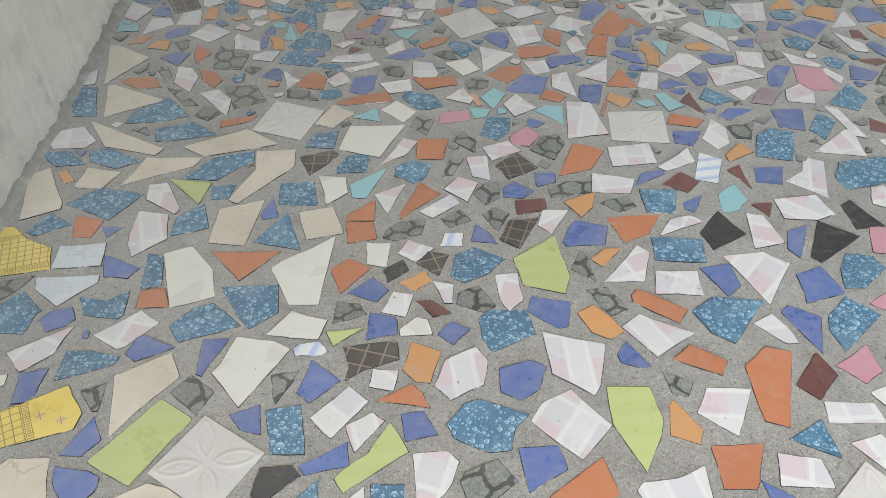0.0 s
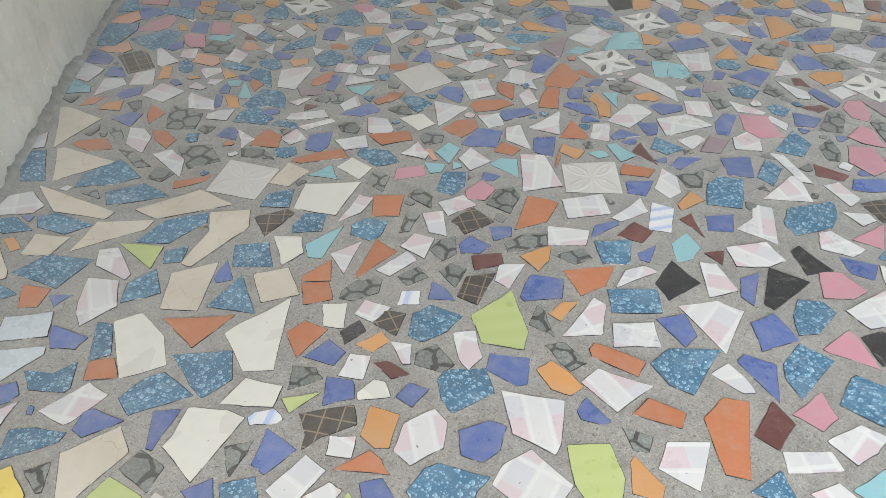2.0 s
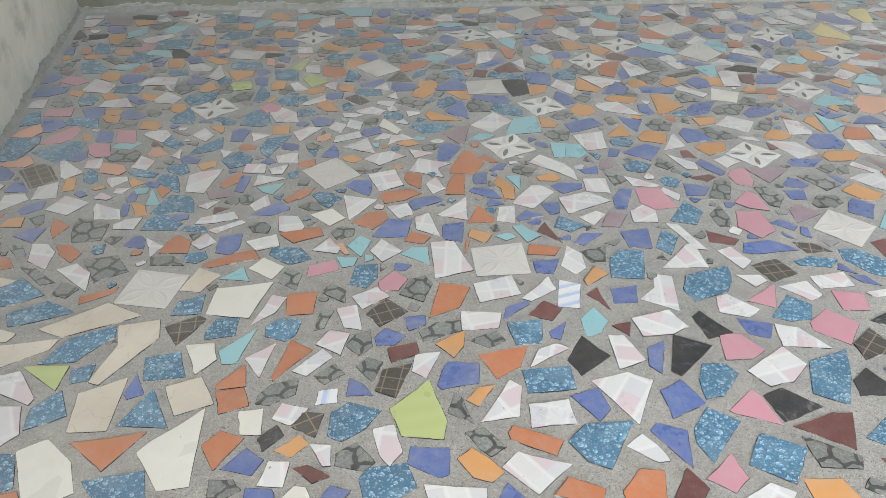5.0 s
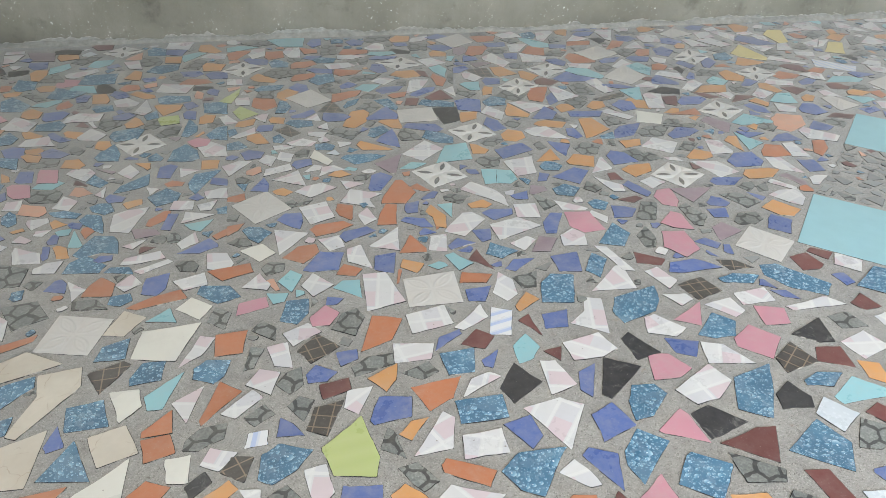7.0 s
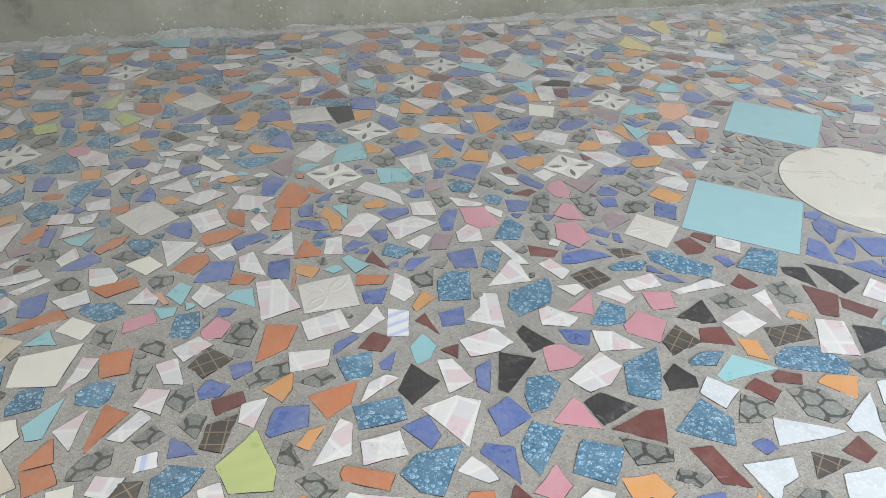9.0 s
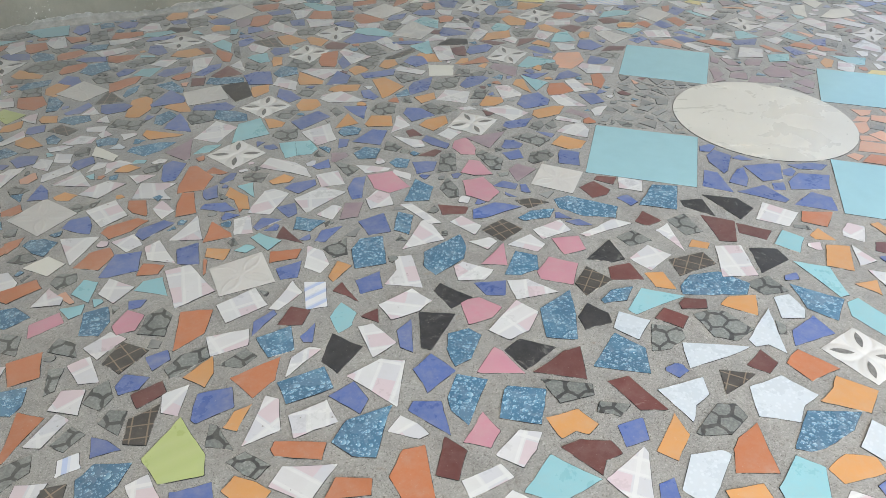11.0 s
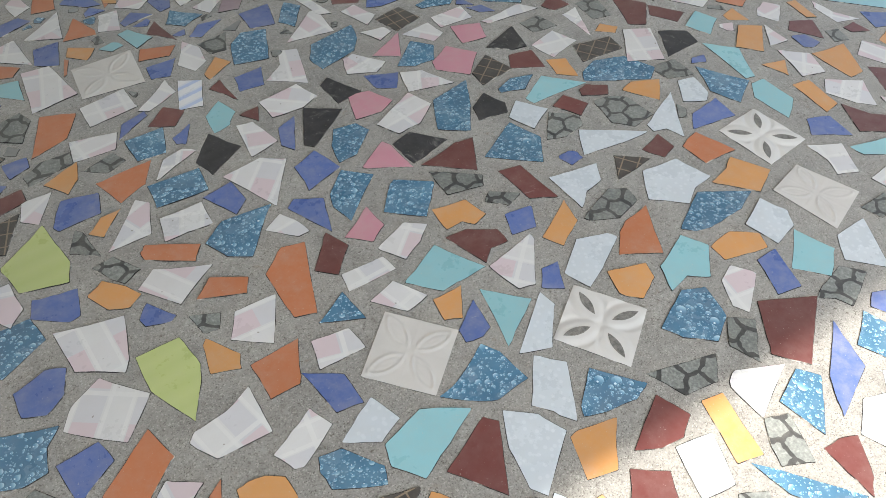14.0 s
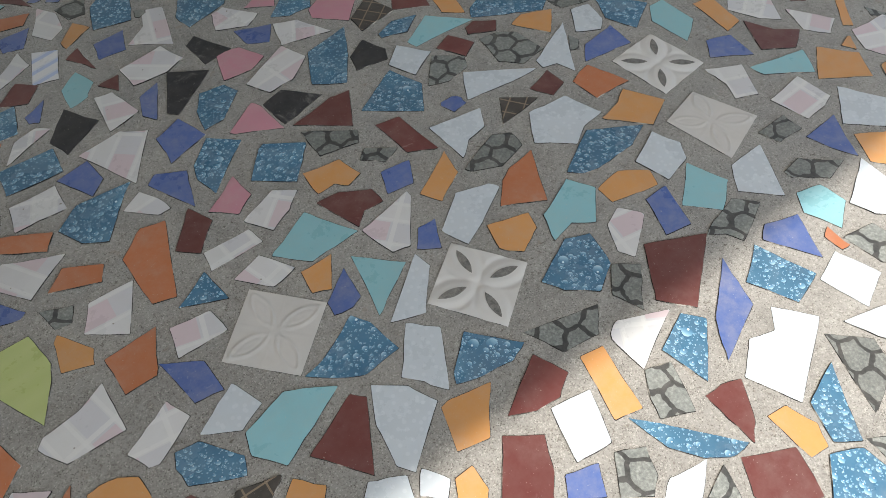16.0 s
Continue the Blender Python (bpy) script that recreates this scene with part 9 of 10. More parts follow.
shard("H", 32.6, 372.5, 3.6, -4.2, 5.2, -0.4, -2, 4.4, -6.6, 0)
shard("Y", 35.9, 377.8, -3.9, -2.4, 4.6, -6.3, 6.6, -3.2, -1.3, 8.6, -6.1, 3.1)
shard("D", 36.2, 365.2, -5.2, -3.2, 5.5, -3.4, 8.6, 2.6, -2.1, 4.1, -6.7, -0.1)
shard("H", 46.5, 383.1, -9.2, -1.8, -2.8, -6.5, 11.2, -3.5, 12.2, 1.4, -1.4, 8.1, -10.2, 2.2)
shard("B", 51.2, 361.9, -1.8, -6.4, 3.6, -3.9, 4, 2.5, -0.4, 6.4, -5.4, 1.4)
shard("O", 54.7, 374.7, -5.6, -4.1, 0.6, -3.7, 7.2, 0.3, 7.1, 4.9, -3, 4.6, -6.2, -1.8)
shard("D", 63.8, 370.1, -3.6, -7.4, 5.8, -4.3, 7, 5.7, -1.8, 6.5, -7.4, -0.6)
shard("B", 64.9, 381.7, -3.2, -2.1, 5.6, -5.8, 7, 0.5, -2.9, 4.7, -6.5, 2.7)
shard("O", 76.9, 375.7, -3.2, -4.3, 4.5, -3.4, 9, 1.5, -3.9, 6.4, -6.5, -0.4)
shard("W", 78.2, 386.1, -8.3, -3.9, 1.6, -3.4, 8.9, -0.6, 7.8, 3.9, -9.7, 4.3)
shard("H", 83.4, 366.4, -5.2, -4.4, 4.8, -2.8, 10.7, 3, -3.1, 3.7, -7.2, 0.4)
shard("H", 86.7, 389.7, -3.3, -3.6, 3.4, -5.5, 6.5, 1.8, -1.1, 5.5, -5.4, 1.7)
shard("W", 92.3, 360.6, -1, -5.7, 7.5, 0.1, -0.1, 4.5, -6.5, 1)
shard("B", 94.6, 377.9, -1.7, -7.1, 3.5, -6, 4.3, 6.3, -1.1, 7.2, -4.9, -0.6)
shard("Y", 105.5, 366.1, -1.5, -5.7, 7.1, -5, 6.2, 4.4, -3.5, 5.5, -8.2, 0.6)
shard("M", 113.5, 364.9, -1.6, -2.2, 2.6, -6.3, 3.3, 2.6, -0.3, 5.1, -4.2, 0.9)
shard("C", 123.8, 367.3, -3.5, -1.1, -0.1, -10.5, 4.8, -0.2, 2.9, 7.3, -3.9, 4.6)
shard("W", 124, 380.1, -3.9, -7, 7.8, -3.6, 2.4, 6.1, -6.4, 4.4)
shard("B", 134.8, 365.1, -5.2, -3.5, -2.1, -4.4, 5.4, -0.1, 4.8, 4.7, -2.6, 3.5)
shard("O", 154.5, 389.9, -5.8, -7.4, 0.7, -6.3, 7.5, 2.5, 7.4, 6.8, -1.4, 8.3, -8.7, -3.9)
shard("W", 158.1, 374, -5.8, 1.3, 0.6, -11.9, 6.8, -6.1, 3.1, 10.8, -5, 6.1)
shard("H", 165.5, 386.9, -4.8, -3, 3, -5, 5.7, -0.4, 1.5, 6, -5.6, 2.5)
shard("H", 168.3, 362.8, -6.6, -2.5, 0.2, -5.9, 7.9, 0.1, 3.9, 4.5, -5.1, 3.6)
shard("B", 169.4, 377.5, -4.5, -2.7, 1.4, -5.9, 5.6, 3.3, -2.2, 5.4)
shard("W", 179.9, 371, -8.3, -3.6, 3.7, -6.8, 8.7, 0.6, -4, 9.8)
shard("O", 184.6, 381.4, -5.5, -3.3, 3.6, -8.1, 8.5, 3, 0.7, 8.7, -7.2, -0.1)
shard("B", 189.6, 362.7, -4.4, -0.9, 1.1, -7.3, 5.5, -1.2, 2.4, 5, -4.4, 4.1)
shard("H", 195.4, 374.8, 1.4, -5.1, 6.7, 0.3, -0.7, 5.9, -7.4, -1.2)
shard("B", 201.9, 385.1, -6.1, -1.9, 3.2, -4.4, 6.2, 1.5, -3.4, 4.7)
shard("O", 204.7, 364.1, -7.4, -5.9, 5.7, -7.6, 10.4, -0.4, -1.6, 9.6, -7.1, 4.2)
shard("O", 216.5, 387.6, -8.8, -2.5, 5.1, -4.2, 8.8, 2.5, -5.2, 4.2)
shard("O", 234.9, 378.6, -7.4, -5.6, 2.5, -2.7, 9.7, 4.9, 3.5, 8.5, -8.6, -5.2)
shard("H", 235, 366.8, -4, -7, 7, -0.3, 2.8, 6.2, -5.7, 1.2)
shard("O", 243.9, 363.6, -5, -5, 1.6, -5, 7.6, 4.1, 0.5, 5.9, -4.5, 0.1)
shard("W", 246.1, 375.1, 3.2, -5.9, 5, 6.8, -8.1, -1.1)
shard("B", 247.7, 387.7, -6.5, -2.2, -1.5, -5.5, 7.1, -1.8, 4.7, 4.7, -3.7, 4.8)
shard("B", 257.1, 362.8, -6.8, -4, -1.9, -8.8, 7.2, -0.4, 4.8, 7.5, -3.2, 5.9)
shard("W", 262.2, 385.3, -8, -6.3, 3.5, -8.1, 7.8, 3.7, 3.1, 6.5, -6.3, 4.2)
shard("B", 271.5, 377.3, -7.6, -1.5, -0.1, -7.3, 7, -3.3, 2.9, 5.5, -2, 6.7)
shard("Y", 272.1, 368.2, -4.6, -3.2, 0.1, -4.5, 4.7, 1.1, 2.7, 5.4, -3, 1.2)
shard("W", 283.2, 370.7, -5.1, -5.9, 6.7, -8.1, 2.4, 6.7, -4, 7.2)
shard("W", 296.5, 368.4, -1.3, -8, 7.9, -6.6, 2.2, 8.3, -9, 6.2)
shard("W", 298.7, 382.1, -7.1, -5.7, 4.3, -5.4, 7, 5.4, -4.2, 5.7)
shard("W", 311.2, 380.2, -1.6, -13.2, 6.7, -3.3, -0.1, 8.7, -5.2, 7.9)
shard("B", 321.5, 366.1, -2.2, -8.5, 10.2, -9.7, 5.2, 4.5, -2.2, 10.4, -10.8, 3.4)
shard("W", 326.2, 378.3, -4.2, -2.6, 4.9, -2.8, 5.1, 3.3, -6, 1.9)
shard("Y", 329.2, 388.7, -7.7, -6.2, 0.1, -8.1, 8.2, -0, 2.9, 8.2, -3.4, 6.3)
shard("W", 329.9, 369.5, -3.3, -2.5, 0.3, -8.1, 4.5, -0.4, 2.2, 6.3, -3.5, 4.8)
shard("z", 341.8, 369.4, -7.7, -12.3, -0.6, -12.2, 11.6, 9.2, 3, 11.3, -6.2, 4.1)
shard("W", 343.4, 387.8, -0.6, -4.9, 4.7, 1.5, 1.6, 3.6, -5.6, -0.3)
shard("W", 359, 375.5, -7.5, -2.7, 9.6, -1.5, 9.1, 1.6, 0.7, 5, -12, -2.4)
shard("H", 366.5, 364.8, -5.6, -6.7, 5.7, -1.5, 5.4, 7, -5.5, 1.3)
shard("W", 374.2, 381.1, -5.7, -6.4, 4.6, -10.3, 10.3, 5.8, -1.6, 7.4, -7.5, 3.5)
shard("Y", 383, 367.6, -5.1, -4.2, 1.7, -3.9, 4.9, 4.7, -1.4, 3.3)
shard("W", 401.5, 372.3, -8.2, 1.5, -1.2, -6.7, 6.2, -12.8, 3.7, 5.1, -0.6, 12.9)
shard("W", 416.4, 368, -3.6, -5.6, 1.3, -8.9, 9.7, 10.2, -7.6, 4.2)
shard("W", 431.6, 379.6, -9.2, -0.6, 3.5, -6.1, 13.3, 3.2, -7.5, 3.5)
shard("K", -77, 415, -3, -3.6, 5.5, -1.9, 5.4, 4, -3.9, 4.4, -4, -2.8)
shard("D", -72, 396.9, -2.6, -7, 5, -5.1, 5.7, 4.1, -3.2, 9.3, -4.9, -1.1)
shard("Y", -66.8, 409.9, -2.9, -6.2, 1.4, -8.8, 3.7, -3.7, 4, 6.8, -1.7, 7.8, -4.2, 4.1)
shard("Y", -62.4, 391.5, -2.2, -4.2, 4, -4.5, 4.4, 2.6, -1.5, 4.2, -4.4, 1.7)
shard("H", -59.6, 403.5, 4.8, -6.3, 5, -3, 1.3, 6.5, -3.7, 5.9, -7.2, -3.1)
shard("C", -57.5, 416.4, 0.7, -4, 5.2, 0.9, 4, 7.3, -4.8, 2.6, -5.1, -6.7)
shard("P", -53.1, 395.2, -3.5, -5.1, 5.2, -2.8, 7, 2.9, -2.9, 7, -6, -1.8)
shard("W", -48.7, 406.8, -5.4, -4.1, -1.6, -5.7, 9.6, 1.4, 8.8, 6.1, -4.7, 2.4, -6.5, -0.1)
shard("D", -40, 396.4, -3.2, -5.6, 7.8, -6.6, 9.6, 7.2, -5.5, 8.2, -8.8, -3.4)
shard("C", -38.8, 419.2, -1.3, -5.8, 4.5, -2.1, 7, 5.5, -3.4, 5.6, -6.6, -2.9)
shard("W", -23.4, 413.4, -2.2, -4.7, 4.2, -7.6, 2.9, 6.3, -4.7, 5.8)
shard("Y", -22.8, 398.5, 2, -8, 3.5, 4.3, -0.1, 7, -5.6, -3.2)
shard("B", -16.4, 391, -2.5, -3.3, 3.2, -2.2, 2.9, 3.1, -3.7, 2.5)
shard("H", -14.3, 416.6, -5.6, -6.6, 3.3, -6.6, 5.4, -0.9, 2.4, 7.1, -5.6, 6.8)
shard("D", -9.1, 404, -2.2, -6.6, 6.7, -3.1, 8.3, 5.7, -3.7, 5.8, -9, -1.9)
shard("Y", -4, 416.1, -4.6, -3.7, 3.4, -5.9, 4.7, 4.1, -3.6, 5.6)
shard("B", 3.8, 393.5, -4.7, -2.2, 1, -4.9, 5.7, -1.3, 3.6, 3.7, -5.8, 4.8)
shard("C", 5, 419.3, -4.8, -3.3, -4.1, -8.2, 8.2, 3.1, 4.3, 5.9, -3.9, 2.4)
shard("H", 6.2, 405.4, -2.8, -6.4, 1.3, -6, 6.3, 5.1, 1.5, 9.6, -6.5, -2.5)
shard("Y", 13.8, 400.8, -4.7, -5.2, 3.9, -6.3, 7.3, 1.9, -2, 7, -4.5, 2.9)
shard("W", 15.9, 417.3, -6.6, -1.8, 5.6, -6.3, 7.5, 1.8, -1.3, 4.7, -5.2, 1.8)
shard("O", 27.9, 415.9, -5, -6.6, -0.9, -7.7, 8.8, 4.7, 1.9, 6.5, -4.9, 3.2)
shard("B", 36.1, 403.8, -2.6, -4.6, 5.1, -6.6, 6.7, 1, -3.2, 6.2, -6.1, 4.3)
shard("W", 38.1, 415.6, -3.4, -8.2, 4.1, -4.9, 5.7, 7.6, -1.4, 6.6, -4.8, -1)
shard("O", 46.1, 410.3, -4.9, -1.8, -3.4, -6.2, 5.2, -4.5, 6.1, 5.4, -3, 7.1)
shard("D", 46.6, 397.1, -4.3, -4.6, 3.9, -6.2, 5.6, 0.6, -0.3, 7.1, -4.6, 3.3)
shard("H", 55.7, 401.5, -2.5, -3.9, 2.5, -3.5, 4.6, 1.7, -0.9, 4.8, -3.9, 0.6)
shard("W", 56.3, 412.6, -2.8, -7.7, 3, -9.2, 5.8, 7.2, -1.2, 7.5, -4.9, 2.2)
shard("O", 58, 392.6, -6.6, -4, 0.6, -4.9, 7.7, -1.5, 6.7, 4.2, -3, 4.5, -5.6, 2)
shard("B", 64.7, 402.1, 0, -4.2, 6.6, 1.4, -1.8, 3.5, -4.8, -0.6)
shard("O", 65.9, 412.2, -3.6, -4.4, 3.7, -4, 4.4, 1.7, -4.3, 6.7)
shard("D", 70.4, 396.4, -4.1, -3.7, 4, -4.9, 7, 0.9, -1.1, 5.2, -6, 2.6)
shard("H", 75.6, 410.8, -4.7, -6.3, 3.7, -6.8, 6.2, 6.4, -0, 9.8, -5, -2.9)
shard("W", 84.2, 398, -7.1, -2.1, 0.3, -4.1, 10.8, -0.7, 2.1, 3.2, -6.2, 3.6)
shard("O", 87.3, 405.1, -7.6, -1.7, -1.2, -4.4, 8.2, -3.5, 9.5, 1.4, -3.1, 6.4, -5.9, 1.9)
shard("B", 93, 419.8, -3.4, -4.8, 2.4, -5.1, 5.9, 1.3, 0.5, 6.3, -5.2, 2.2)
shard("B", 100, 392.3, -6.1, -1.3, 5.8, -3.7, 9.4, 0.6, -2.5, 3.7, -6.7, 0.5)
shard("W", 102.1, 410.1, -4.3, -5.1, 4, -5.9, 5.4, 3.7, 2.1, 7.5, -7.1, -0.2)
shard("C", 102.3, 398.7, -1.7, -4, 8, -2.5, 7.1, 1.9, -5.1, 4.4, -8.5, 0.1)
shard("K", 112.1, 399.4, -3.5, -2.9, 4.8, -4.4, 6.7, -0.4, -1.9, 6.4, -5.9, 1.1)
shard("B", 116.7, 410.4, -3.6, -2.6, 3.3, -3.6, 4.1, 2.7, -3.6, 3.5)
shard("H", 124.2, 405.3, -5.4, -5.9, 3.7, -7.5, 7.1, 2.4, -1.2, 7.4, -4.5, 3.5)
shard("W", 129.3, 417.2, -6.5, -3.9, 0.9, -3.5, 5.7, -1, 7.5, 5.1, -2.8, 2.7, -4.7, 0.5)
shard("Y", 131.6, 391.2, -4.9, -3.3, 3.2, -5.5, 5.7, -0.2, 0.2, 6.4, -4.2, 2.4)
shard("B", 136.1, 399.8, -5.1, -2.7, 1, -6, 7.9, -1.7, 2.6, 5.5, -6.2, 4.8)
shard("B", 140.4, 417.7, -4.5, -3.1, 1.3, -4.5, 7.5, 0.4, 2.4, 5.7, -6.7, 1.3)
shard("V", 144.8, 392, -4.8, -2.7, -2.8, -6.6, 3.5, -3.1, 5.6, 5.2, -1.3, 7)
shard("O", 165.8, 409.4, -5.4, -6.4, 4.5, -6, 9.3, 2.5, -1.9, 5.2, -6.7, 4.6)
shard("B", 168.4, 396.9, -5.7, -2.6, 4.8, -4.5, 7, 3.1, -6.2, 3.9)
shard("W", 177.5, 390, -6, -6.8, -0.5, -7.3, 9.1, 2.9, -0.2, 6.1, -2.6, 5.2)
shard("H", 179.6, 401.7, -1.5, -5.6, 4.7, -3.4, 1.9, 4.9, -5, 4)
shard("W", 182.1, 410.2, -5, -5.1, 7.2, -4.3, 5.2, 6.2, -7.4, 3.3)
shard("C", 191.3, 395.2, -5.8, 4.9, -3.1, -8.8, 5.5, -9.8, 8.2, -4.3, 0.5, 7.3, -5.2, 10.5)
shard("D", 194.2, 407.5, -5.4, -3.4, 0.3, -6.7, 4.9, -0.1, 4.4, 6, -4.5, 4.3)
shard("W", 203.3, 405.5, -8.3, -8, -4.5, -9.7, 7.8, 3.6, 7.8, 6.8, -2.7, 7.5)
shard("H", 205.3, 396.6, -4.8, -4.5, 3.4, -2.8, 4, 4.8, -2.6, 2.6)
shard("Y", 216.2, 408.8, -5, -3, -0.7, -8, 5.5, 2.6, 3.6, 5.9, -3.5, 2.7)
shard("W", 219, 394.8, -1.5, -4.1, 6.3, -2.2, 2.4, 8.2, -7.2, -1.9)
shard("B", 226.7, 401.5, -4.4, -4.1, 2.6, -3.9, 9.6, 2.4, -0.9, 5, -6.8, 0.5)
shard("W", 239.3, 398.3, -4.1, -8, -1.8, -12.5, 9, 5.9, 0, 9, -3.2, 5.7)
shard("W", 254.4, 402.9, -4.3, -2.7, 2.9, -2.8, 6.5, 2.1, -5.1, 3.3)
shard("H", 254.8, 396.3, -6.4, -0.9, 4.9, -4.5, 8.2, 0.7, -6.7, 4.5)
shard("Y", 268.5, 400.5, -5.8, -4, -0.7, -5.1, 8.2, -0.3, 1.6, 5.6, -3.2, 3.7)
shard("B", 301.2, 395.8, -6, -2.6, 1, -5.6, 8.1, 1.2, 2.2, 4.8, -5.6, 2.4)
shard("W", 309.6, 390.4, -4.7, -3.5, 3.5, -2.7, 5.5, 4.1, -4.3, 2.2)
shard("B", -68.3, 424, -4.4, -0.2, -1.2, -5.6, 4.8, -5, 4.7, 5, -4.2, 5.9)
shard("V", -67, 437, -4.6, -5.2, 6.1, -8, 6.3, 4.8, -7.7, 8.5)
shard("K", -55.4, 442.2, -5.5, -2.9, 6, -5.2, 7, 0.7, -1.4, 4.7, -6.1, 2.5)
shard("Y", -55.2, 433.2, -4.8, 0.3, -2.6, -5.7, 6.1, -3.4, 5.4, 3.2, -4.2, 5.7)
shard("H", -46, 426.5, -1.5, -7, 4.3, -2.2, 7.6, 4, 0.1, 5.2, -3.7, 2.5, -7, -2.4)
shard("M", -38.3, 445.1, -2.4, -4.9, 4.8, -4.8, 5.8, 2.6, -2.6, 5.4, -5.6, 2)
shard("Q", -22.1, 424.4, -1.5, -3.7, 3, -3.3, 3.9, 7.9, -5.5, -1)
shard("D", -11.7, 431.5, -4.4, -5.9, 4.3, -7.5, 5.4, 3, -0.9, 7.3, -4.6, 3.1)
shard("B", -2.3, 427.2, -5.2, -2.5, 2.9, -5.9, 6.6, 3.2, -4.4, 5)
shard("W", 0.3, 438.1, -7.5, -3.4, 4.4, -7.9, 8.2, 4.5, -5, 6.8)
shard("Y", 15.1, 428.6, -5.9, -1.9, 2.2, -7.4, 6.1, -5.7, 1.5, 7.7, -4.1, 7.3)
shard("W", 28.4, 436.1, -3.6, -1.6, 0.4, -4.4, 4.7, -1.9, 1.5, 4.4, -3, 3.7)
shard("C", 29.9, 425.5, -6.7, -3.7, -0.2, -3.7, 11.9, 0.1, 0.9, 4.7, -6, 2.9)
shard("H", 41.8, 430.6, -2.2, -4, 8, -2.4, 4.5, 4.1, -10.3, 2.4)
shard("C", 57.1, 430.3, -5.8, -7, 6.7, -10.2, 10.6, 4.2, -1.1, 7.2, -10.5, 5.8)
shard("B", 71, 424.6, -2.6, -7.6, 2.9, -4.4, 4.9, 6.1, -0.9, 6.4, -4.6, -0.6)
shard("H", 106.3, 421.8, -3.1, -5.9, 6.2, -2.8, 9.4, 4, -3.6, 5.5, -9, -0.7)
shard("Y", 118.7, 420.1, -5.8, -5, 3.9, -5.6, 7.5, 3, 0.2, 6.7, -6, 0.6)
shard("P", 99.6, 118.3, -5.5, -1, 4.1, -7.4, 4.4, 2.8, 3.3, 5.2, -6.3, 0.2)
shard("K", 109.1, 117.3, -4.7, -5.4, 7.8, -3.3, 1.5, 4.9, -4.7, 3.7)
shard("W", 117.3, 153.3, -5.8, -1.6, 1.3, -5.8, 6.6, -3.2, 1, 5.6, -2.9, 5)
shard("B", 118, 143.2, -3.6, -1.4, 1.1, -4.8, 5.8, 0.9, -3.2, 5.3)
shard("W", 122.2, 188.2, -0.8, -7.3, 2.8, -8.7, 1, 7, -2.9, 8.9)
shard("M", 132.9, 184, -5.1, -0.5, 2.1, -4.2, 5.6, -1.2, -2.6, 5.9)
shard("W", 131.5, 174.4, -1.4, -6.5, 3.8, -3.3, 1.6, 5.5, -4, 4.5)
shard("B", 30.5, 213.6, -4.8, -3.8, 3.8, -5.3, 7.8, 4.1, 0.3, 7, -7.2, -2.2)
shard("O", 25.6, 221.2, -1.3, -6.3, 5, -1.1, 5, 4, -1.3, 4.3, -7.4, -0.9)
shard("B", 49.2, 208, -4.4, -2.9, 1.2, -6.7, 5.2, 4.7, -2, 4.8)
shard("Q", 327.2, 149.6, -4.2, -1.5, 0.3, -2.7, 5.5, -0.8, -1.7, 5)
shard("Q", 320.7, 146.4, -0.6, -2.9, 4.9, -1.1, 0.8, 2.8, -5.1, 1.2)
shard("Q", 327.5, 141.9, -4.7, 1.7, -0.8, -6.1, 5.5, -0.2, 0, 4.5)
shard("Q", 334.7, 132, -6.7, -3.2, -2, -6.7, 8.8, 0.3, -0.2, 9.6)
shard("Q", 312.5, 141.8, -4.4, -0.5, -4.6, -3.5, 2, -2.8, 7.1, 2, -0.1, 4.9)
shard("Q", 323.5, 131, -1.9, -2.6, 5.6, -5, 1, 4.9, -4.8, 2.6)
shard("Q", 312.4, 129, -3.6, -7.1, 1.7, -7.7, 4.9, 6.9, -3, 8)
shard("Q", 321.1, 120.8, -6.6, -2.1, -2.3, -6.3, 10, 3, -1.1, 5.3)
shard("Q", 306, 135, -4.4, 0.6, 2, -4.8, 3.3, 0.5, -0.9, 3.6)
shard("Q", 300.2, 129.5, -0.7, -6, 7.7, -1.8, 1, 6.1, -8.1, 1.7)
shard("Q", 302.4, 120.3, -2.5, -1, 3.3, -2.2, 3.2, 1.1, -3.9, 2.1)
shard("Q", 308.9, 112.1, -8.1, -2.8, -3.6, -7.2, 9.3, 1.4, 2.5, 8.6)
shard("Q", 298.8, 111.3, -3, -3.1, 5.2, -7.2, 3.4, -0.6, 0.6, 6.6, -6.2, 4.3)
shard("O", 292.2, 122.8, -1, -5.3, 6.3, -1.3, 1.9, 4.1, -7.2, 2.4)
shard("Q", 287.4, 129.2, -2.8, -2.8, 3.2, -1.8, 2.3, 2, -2.8, 2.5)
shard("v", 319.4, 137.9, -1.3, -2.7, 3.6, -0.9, 1.8, 1.8, -4.1, 1.8)
shard("V", 320.1, 223.4, -2.2, -3.7, 2.9, -0.8, 3, 4.7, -3.7, -0.3)
shard("V", 324.6, 217.5, -3.6, -2, 0.8, -5.5, 2.5, 0.4, 0.3, 7.1)
shard("V", 307.9, 213, -8, -5.5, 1.1, -3.8, 6.5, 5.1, 0.4, 4.3)
shard("V", 314.2, 204.8, -0.4, -5.5, 6.1, 0.1, 0, 4.4, -5.7, 1)
shard("V", 333.7, 211.7, -5.9, -0.8, -0.7, -4.8, 7.6, -0.9, 2.5, 4.5, -3.6, 2.1)
shard("V", 333.7, 197.2, -7.9, -1.6, 0.5, -8.4, 7.1, -1.7, 5.6, 7.1, -5.2, 4.7)
shard("V", 320.2, 195.1, -2.4, -2.4, 6.9, -7.3, 4.2, 0.3, -0.5, 6.5, -8.2, 2.9)
shard("V", 343.6, 191.3, -4.4, -3.8, 5, -4.8, 2.6, 4.1, -3.1, 4.4)
